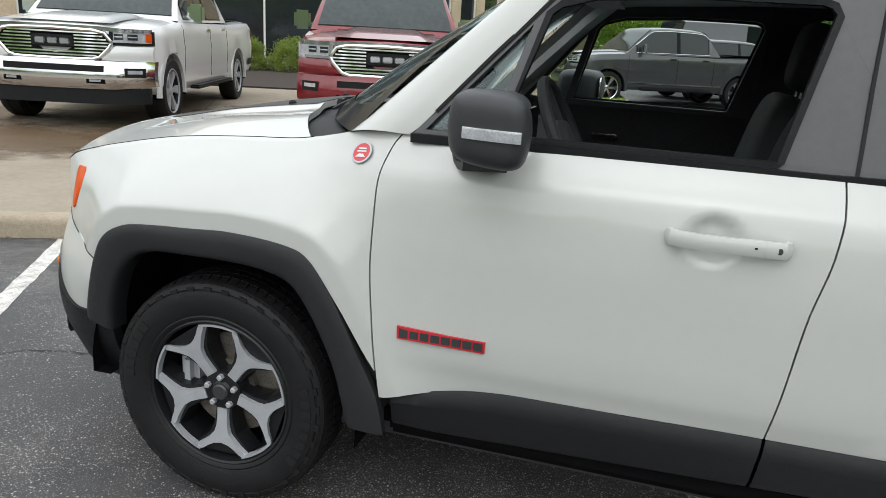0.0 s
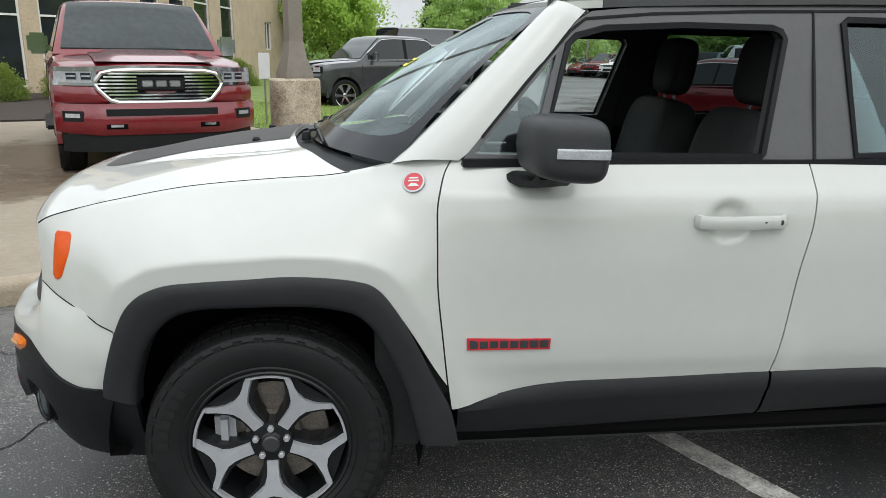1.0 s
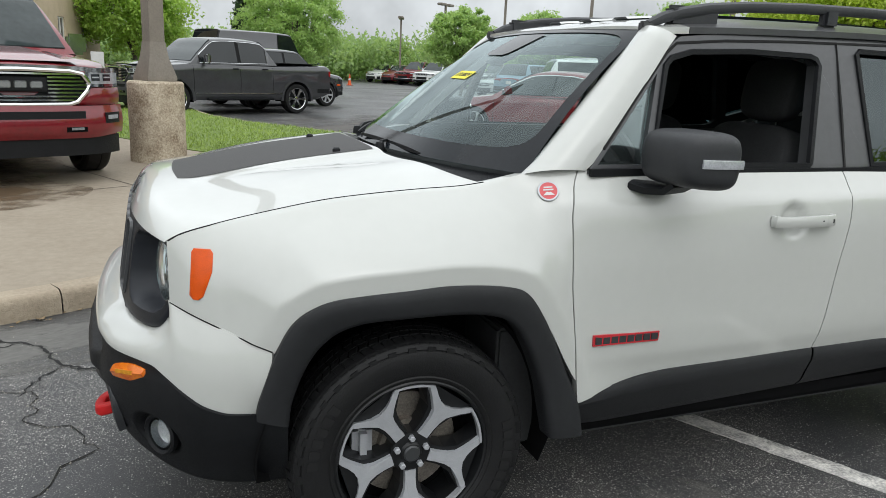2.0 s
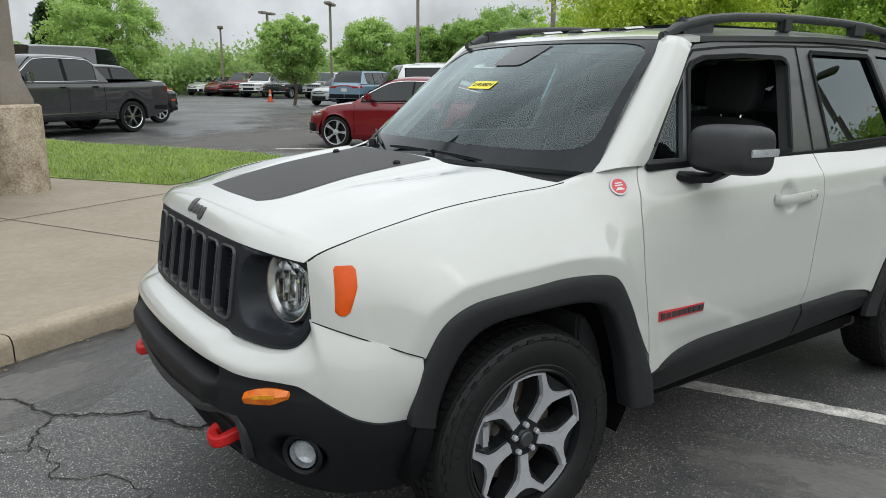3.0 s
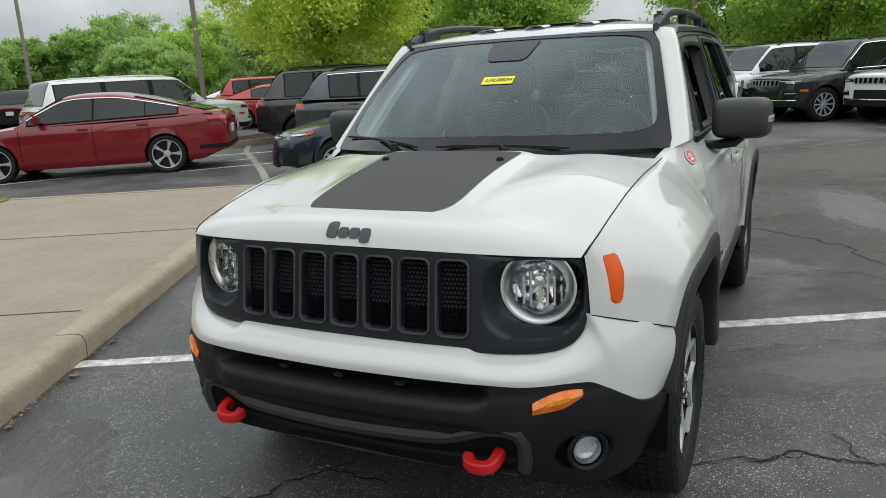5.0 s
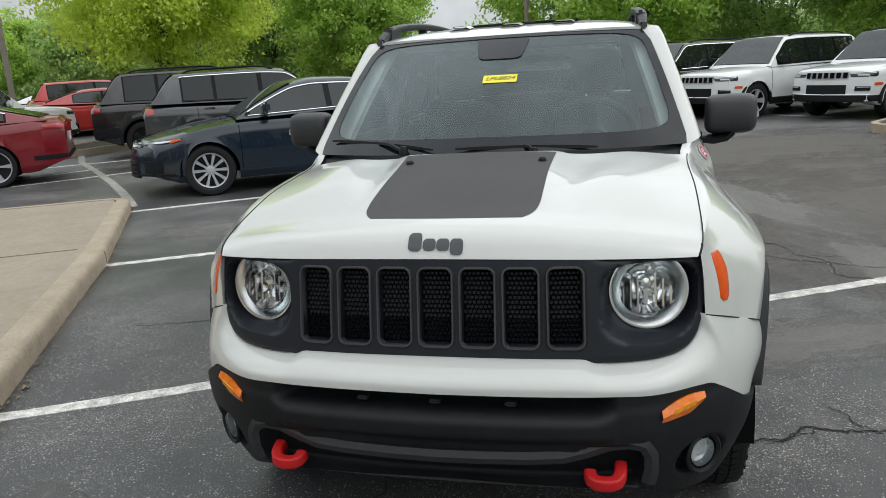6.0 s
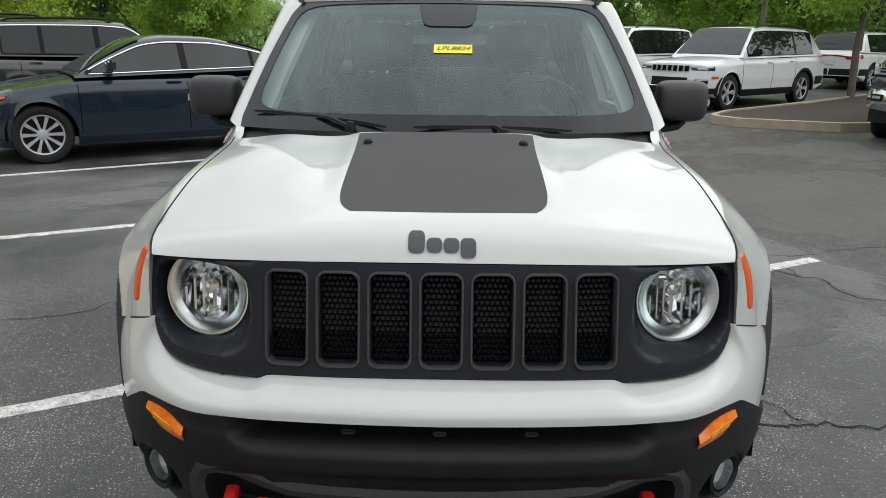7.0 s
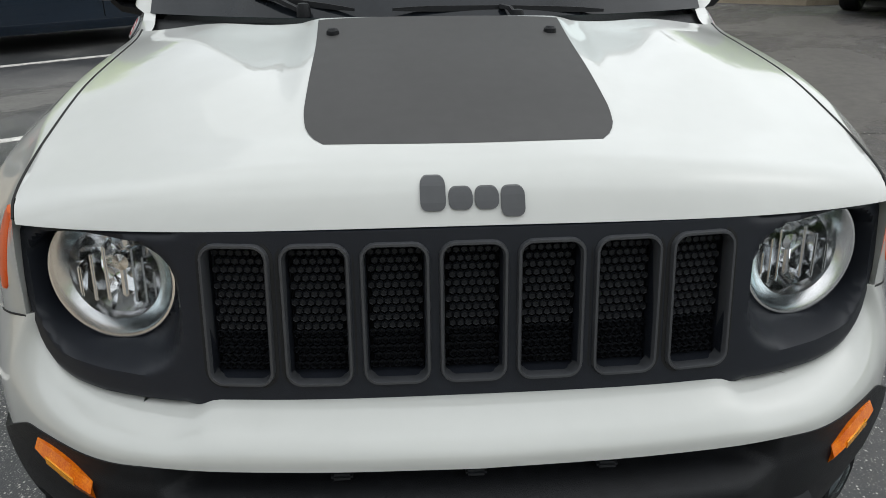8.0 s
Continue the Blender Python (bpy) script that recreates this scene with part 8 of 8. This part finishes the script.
def leaf_material(name, base, dark):
    m = mat(name, base, 0.55, vary=0.5, scale=1.2, second=dark)
    nt = m.node_tree
    b = nt.nodes["Principled BSDF"]
    out = nt.nodes["Material Output"]
    tl = nt.nodes.new("ShaderNodeBsdfTranslucent")
    tl.inputs[0].default_value = (min(1, base[0] * 1.5), min(1, base[1] * 1.5), base[2] * 1.1, 1)
    mx = nt.nodes.new("ShaderNodeMixShader")
    mx.inputs[0].default_value = 0.45
    nt.links.new(b.outputs[0], mx.inputs[1])
    nt.links.new(tl.outputs[0], mx.inputs[2])
    nt.links.new(mx.outputs[0], out.inputs["Surface"])
    return m


LEAF_YELLOW = leaf_material("yellow_green_leaf", (0.52, 0.62, 0.11), (0.28, 0.39, 0.06))
LEAF_GREEN = leaf_material("green_leaf", (0.36, 0.50, 0.11), (0.19, 0.31, 0.065))
LEAF_DARK = leaf_material("dark_green_leaf", (0.26, 0.39, 0.11), (0.11, 0.20, 0.065))
LEAF_FINE = leaf_material("fine_pale_leaf", (0.33, 0.46, 0.16), (0.17, 0.28, 0.095))
NEEDLE = leaf_material("conifer_needle", (0.03, 0.06, 0.025), (0.015, 0.035, 0.016))
BARK = mat("grey_brown_bark", (0.12, 0.10, 0.08), 0.9, vary=0.4, scale=14, bump=0.7, bump_scale=40)


def leaves(rnd, clumps, per, size, spread):
    """Small folded leaves round each clump centre, as verts and faces."""
    v, f = [], []
    for c, r in clumps:
        for _ in range(per):
            d = Vector((rnd.gauss(0, 1), rnd.gauss(0, 1), rnd.gauss(0, 0.7))) * r * spread
            p = c + d
            n = Vector((rnd.gauss(0, 0.7), rnd.gauss(0, 0.7), rnd.uniform(0.1, 1.0))).normalized()
            a = n.cross(Vector((rnd.gauss(0, 1), rnd.gauss(0, 1), rnd.gauss(0, 0.3)))).normalized()
            b = n.cross(a)
            s = size * rnd.uniform(0.6, 1.4)
            k = len(v)
            v += [p - a * s, p + a * s * 0.8 + b * s * 0.62, p + a * s * 0.6 - b * s * 0.70]
            f.append((k, k + 1, k + 2))
    return v, f


def tree(x, y, h, spread, leaf, trunk_h=None, seed=1, size=0.13, n_clump=70, per=60, trunk_r=0.12, droop=1.0, label="leafy green maple tree", cone=False, airy=1.0):
    rnd = random.Random(seed)
    top = tagged(holder("conifer" if cone else "tree", pose(x, y, 0, 0, 0, rnd.uniform(0, 360))), label, "tree", "trees")
    th = trunk_h or h * 0.28
    wv, wf = [], []

    def limb(a, b, r0, r1, n=5):
        t = (b - a).normalized()
        s = t.orthogonal().normalized()
        u = t.cross(s)
        k = len(wv)
        mid = (a + b) / 2 + Vector((rnd.gauss(0, 0.04), rnd.gauss(0, 0.04), 0)) * (b - a).length
        for p, r in ((a, r0), (mid, (r0 + r1) / 2), (b, r1)):
            wv.extend(p + (s * math.cos(6.283 * i / n) + u * math.sin(6.283 * i / n)) * r for i in range(n))
        for ring in range(2):
            for i in range(n):
                wf.append((k + ring * n + i, k + ring * n + (i + 1) % n, k + (ring + 1) * n + (i + 1) % n, k + (ring + 1) * n + i))

    clumps = []
    if cone:
        limb(Vector((0, 0, -0.1)), Vector((0, 0, h * 0.95)), trunk_r, 0.02)
        for _ in range(n_clump):
            z = h * (0.06 + 0.94 * rnd.random() ** 1.3)
            rad = spread * (1 - z / h) ** 0.8 * rnd.uniform(0.5, 1)
            a = rnd.uniform(0, 6.283)
            clumps.append((Vector((rad * math.cos(a), rad * math.sin(a), z)), 0.28 * spread))
    else:
        limb(Vector((0, 0, -0.1)), Vector((rnd.gauss(0, 0.05), rnd.gauss(0, 0.05), th)), trunk_r, trunk_r * 0.75, 8)
        forks = []
        for _ in range(6):
            a, e = rnd.uniform(0, 6.283), rnd.uniform(0.35, 0.9)
            q = Vector((math.cos(a) * spread * 0.45 * e, math.sin(a) * spread * 0.45 * e, th + (h - th) * rnd.uniform(0.25, 0.6)))
            limb(Vector((0, 0, th * rnd.uniform(0.75, 1.0))), q, trunk_r * 0.55, trunk_r * 0.22)
            forks.append(q)
        limb(Vector((0, 0, th)), Vector((0, 0, h * 0.8)), trunk_r * 0.6, trunk_r * 0.15)
        forks.append(Vector((0, 0, h * 0.7)))
        zc, rz = (h + th * 0.8) / 2, (h - th * 0.8) / 2
        for _ in range(n_clump):
            d = Vector((rnd.gauss(0, 1), rnd.gauss(0, 1), rnd.gauss(0, 1))).normalized() * (0.45 + 0.55 * rnd.random() ** 0.5) * rnd.uniform(0.85, 1.12)
            c = Vector((d.x * spread, d.y * spread, zc + d.z * rz * droop))
            q = min(forks, key=lambda f: (f - c).length)
            if rnd.random() < 0.5:
                limb(q, c, trunk_r * 0.18, trunk_r * 0.04, 3)
            clumps.append((c, 0.24 * airy * spread * rnd.uniform(0.6, 1.3)))
    mk("trunk", wv, wf, BARK, top)
    v, f = leaves(rnd, clumps, per, size, 0.62)
    me = bpy.data.meshes.new("crown")
    me.from_pydata(v, [], f)
    me.materials.append(leaf)
    crown = new("crown", me)
    crown.parent = top
    return top


tree(15.1, 10.9, 7.6, 2.9, LEAF_YELLOW, 2.1, 3, 0.055, 300, 330, 0.11, airy=0.62, label="young maple with bright yellow-green leaves")
tree(21.6, 8.0, 6.4, 2.5, LEAF_GREEN, 1.7, 5, 0.060, 240, 280, 0.11, airy=0.62, label="rounded mid-green maple beside parked cars")
tree(28.0, 14.0, 9.0, 3.4, LEAF_DARK, 1.6, 8, 0.085, 200, 210, 0.16, airy=0.65, label="tall dark green broadleaf tree")
tree(29.5, 10.4, 8.0, 2.6, LEAF_DARK, 1.6, 18, 0.085, 200, 210, 0.16, airy=0.65, label="tall dark green broadleaf tree")
for i, (x, y, h, s, lf) in enumerate([(27, -1.5, 7.2, 3.4, LEAF_GREEN), (30, -6.5, 8.4, 4.2, LEAF_DARK), (31, 1.6, 8.0, 3.6, LEAF_GREEN), (27.5, -11.0, 7.5, 3.6, LEAF_GREEN), (26, -15.5, 8.0, 4.0, LEAF_DARK), (33, -20, 9.0, 4.6, LEAF_GREEN), (36, -12, 9.5, 4.6, LEAF_DARK), (24, -21, 7.5, 3.6, LEAF_GREEN)]):
    tree(x, y, h, s, lf, 1.5, 30 + i, 0.080, 200, 200, 0.15, airy=0.65, label="dense green tree behind parked cars")
tree(16.5, -10.0, 6.4, 2.4, LEAF_GREEN, 2.6, 51, 0.055, 150, 190, 0.10, airy=0.7, label="slim young tree on the mulch island")
tree(-1.6, 42, 6.5, 3.0, LEAF_GREEN, 1.8, 61, 0.10, 160, 170, 0.15, airy=0.7, label="green tree beside the office building")
tree(5.4, 48, 5.4, 1.5, NEEDLE, None, 71, 0.3, 150, 50, 0.15, label="dark pointed conifer beside the lot", cone=True)
tree(7.6, 47, 5.8, 1.6, NEEDLE, None, 72, 0.3, 150, 50, 0.15, label="dark pointed conifer beside the lot", cone=True)
for i, (x, y, h, s, lf) in enumerate([(6.3, 37.8, 5.6, 2.6, LEAF_FINE), (14.5, 34.0, 4.5, 1.7, LEAF_FINE), (19.6, 34.7, 4.5, 2.0, LEAF_FINE), (23.5, 35.8, 4.3, 1.8, LEAF_DARK), (26.0, 34.4, 5.0, 1.9, LEAF_DARK), (34.0, 40.0, 6.6, 2.8, LEAF_DARK), (24.8, 28.4, 3.9, 2.2, LEAF_FINE), (30.4, 30.0, 5.4, 2.6, LEAF_GREEN), (34, 25, 5.6, 3.0, LEAF_FINE), (37.5, 22.5, 6.4, 3.2, LEAF_DARK), (27.5, 22.8, 5.2, 2.4, LEAF_FINE)]):
    tree(x, y, h, s, lf, 1.5, 80 + i, 0.075, 190, 150, 0.09, airy=0.55, label="light green feathery locust tree at the lot's edge" if lf is LEAF_FINE else "full green tree at the lot's edge")


def far_woods():
    rnd = random.Random(12)
    v, f = [], []
    for i in range(400):
        # trees past the first 230 stand out of view, added to dim sky reflections
        front = i < 230
        az = radians(rnd.uniform(-48, 100) if front else rnd.uniform(100, 312))
        if 9.5 < math.degrees(az) < 14.5:
            continue
        d = rnd.uniform(58, 84) if front else rnd.uniform(55, 85)
        h = rnd.uniform(2.2, 3.8) + 1.2 * step(62, 46, math.degrees(az)) if front else rnd.uniform(5, 9)
        c = Vector((d * math.cos(az), d * math.sin(az), 0))
        clumps = [(c + Vector((rnd.gauss(0, 2.0), rnd.gauss(0, 2.0), h * (0.12 + 0.85 * rnd.random()))), rnd.uniform(0.7, 1.5)) for _ in range(20)]
        a, b = leaves(rnd, clumps, 90 if front else 24, 0.20 if front else 0.45, 0.6)
        f += [tuple(len(v) + k for k in q) for q in b]
        v += a
    me = bpy.data.meshes.new("far_woods")
    me.from_pydata(v, [], f)
    me.materials.append(LEAF_MIX)
    tagged(new("far_woods", me), "dense green woods beyond the car park; unseen rear part blocks light", "woods", kind="stuff")


LEAF_MIX = leaf_material("woodland_leaf", (0.27, 0.38, 0.145), (0.12, 0.20, 0.08))
far_woods()


LEAF_SHRUB = leaf_material("olive_shrub_leaf", (0.20, 0.26, 0.05), (0.09, 0.13, 0.03))


def bush(x, y, r, h, seed):
    rnd = random.Random(seed)
    top = tagged(holder("bush", pose(x, y, 0.12)), "clipped rounded green shrub in the mulch bed", "shrub", "clipped shrubs")
    clumps = []
    for _ in range(110):
        d = Vector((rnd.gauss(0, 1), rnd.gauss(0, 1), abs(rnd.gauss(0, 1)))).normalized() * rnd.uniform(0.82, 0.94)
        clumps.append((Vector((d.x * r, d.y * r, d.z * h * 0.9 + 0.05)), 0.22 * r))
    v, f = leaves(rnd, clumps, 110, 0.026, 0.5)
    me = bpy.data.meshes.new("foliage")
    me.from_pydata(v, [], f)
    me.materials.append(LEAF_SHRUB)
    ob = new("foliage", me)
    ob.parent = top


for i, (x, y) in enumerate([(-9.3, 17.6), (-10.8, 16.9), (-12.4, 15.6), (-7.6, 18.9), (-6.3, 20.4), (-14, 14.4), (-5.2, 26.2), (-4.8, 28.2)]):
    bush(x, y, 0.85, 1.15, 200 + i)


# a pale low building seen far off between the trees
far_b = tagged(holder("far_building", pose(66, 15, 0, 0, 0, 12)), "pale low commercial building far beyond the lot", "building")
block("wall", (0, 0, 1.5), (10, 22, 3.0), STONE, far_b, 0.02)
block("roof", (0, 0, 3.1), (10.4, 22.4, 0.25), WFRAME, far_b, 0.02)
for k in range(5):
    block("window", (-5.02, -8 + 4 * k, 1.6), (0.06, 2.0, 1.2), DARKGLASS, far_b, 0.01)


# traffic cones out in the lot and a small board on the lawn
CONE = mat("orange_cone_plastic", (0.70, 0.10, 0.015), 0.5, vary=0.15, scale=12)


def traffic_cone(x, y):
    cone = tagged(holder("traffic_cone", pose(x, y, 0)), "orange plastic traffic cone with a pale band", "cone", "traffic cones")
    block("base", (0, 0, 0.02), (0.38, 0.38, 0.04), CONE, cone, 0.012)
    lathe("body", [(0.14, 0.03), (0.12, 0.10), (0.085, 0.34), (0.07, 0.46), (0.035, 0.70), (0.025, 0.715), (0.0, 0.72)], CONE, cone, 20, "z")
    lathe("band", [(0.0885, 0.34), (0.0740, 0.46)], PLATE, cone, 20, "z", "pale reflective band")


traffic_cone(11.5, 46.0)
traffic_cone(15.6, 40.0)
board = tagged(holder("notice_board", pose(-1.5, 11.2, TOP, 0, 0, 8)), "small white notice board on a thin post on the lawn", "sign")
sweep("post", [(0, 0, -0.05), (0, 0, 0.8), (0, 0, 1.32)], circle(0.018, 8), POLE, board, up=(1, 0, 0))
block("panel", (0, -0.025, 1.08), (0.20, 0.014, 0.46), PLATE, board, 0.004)
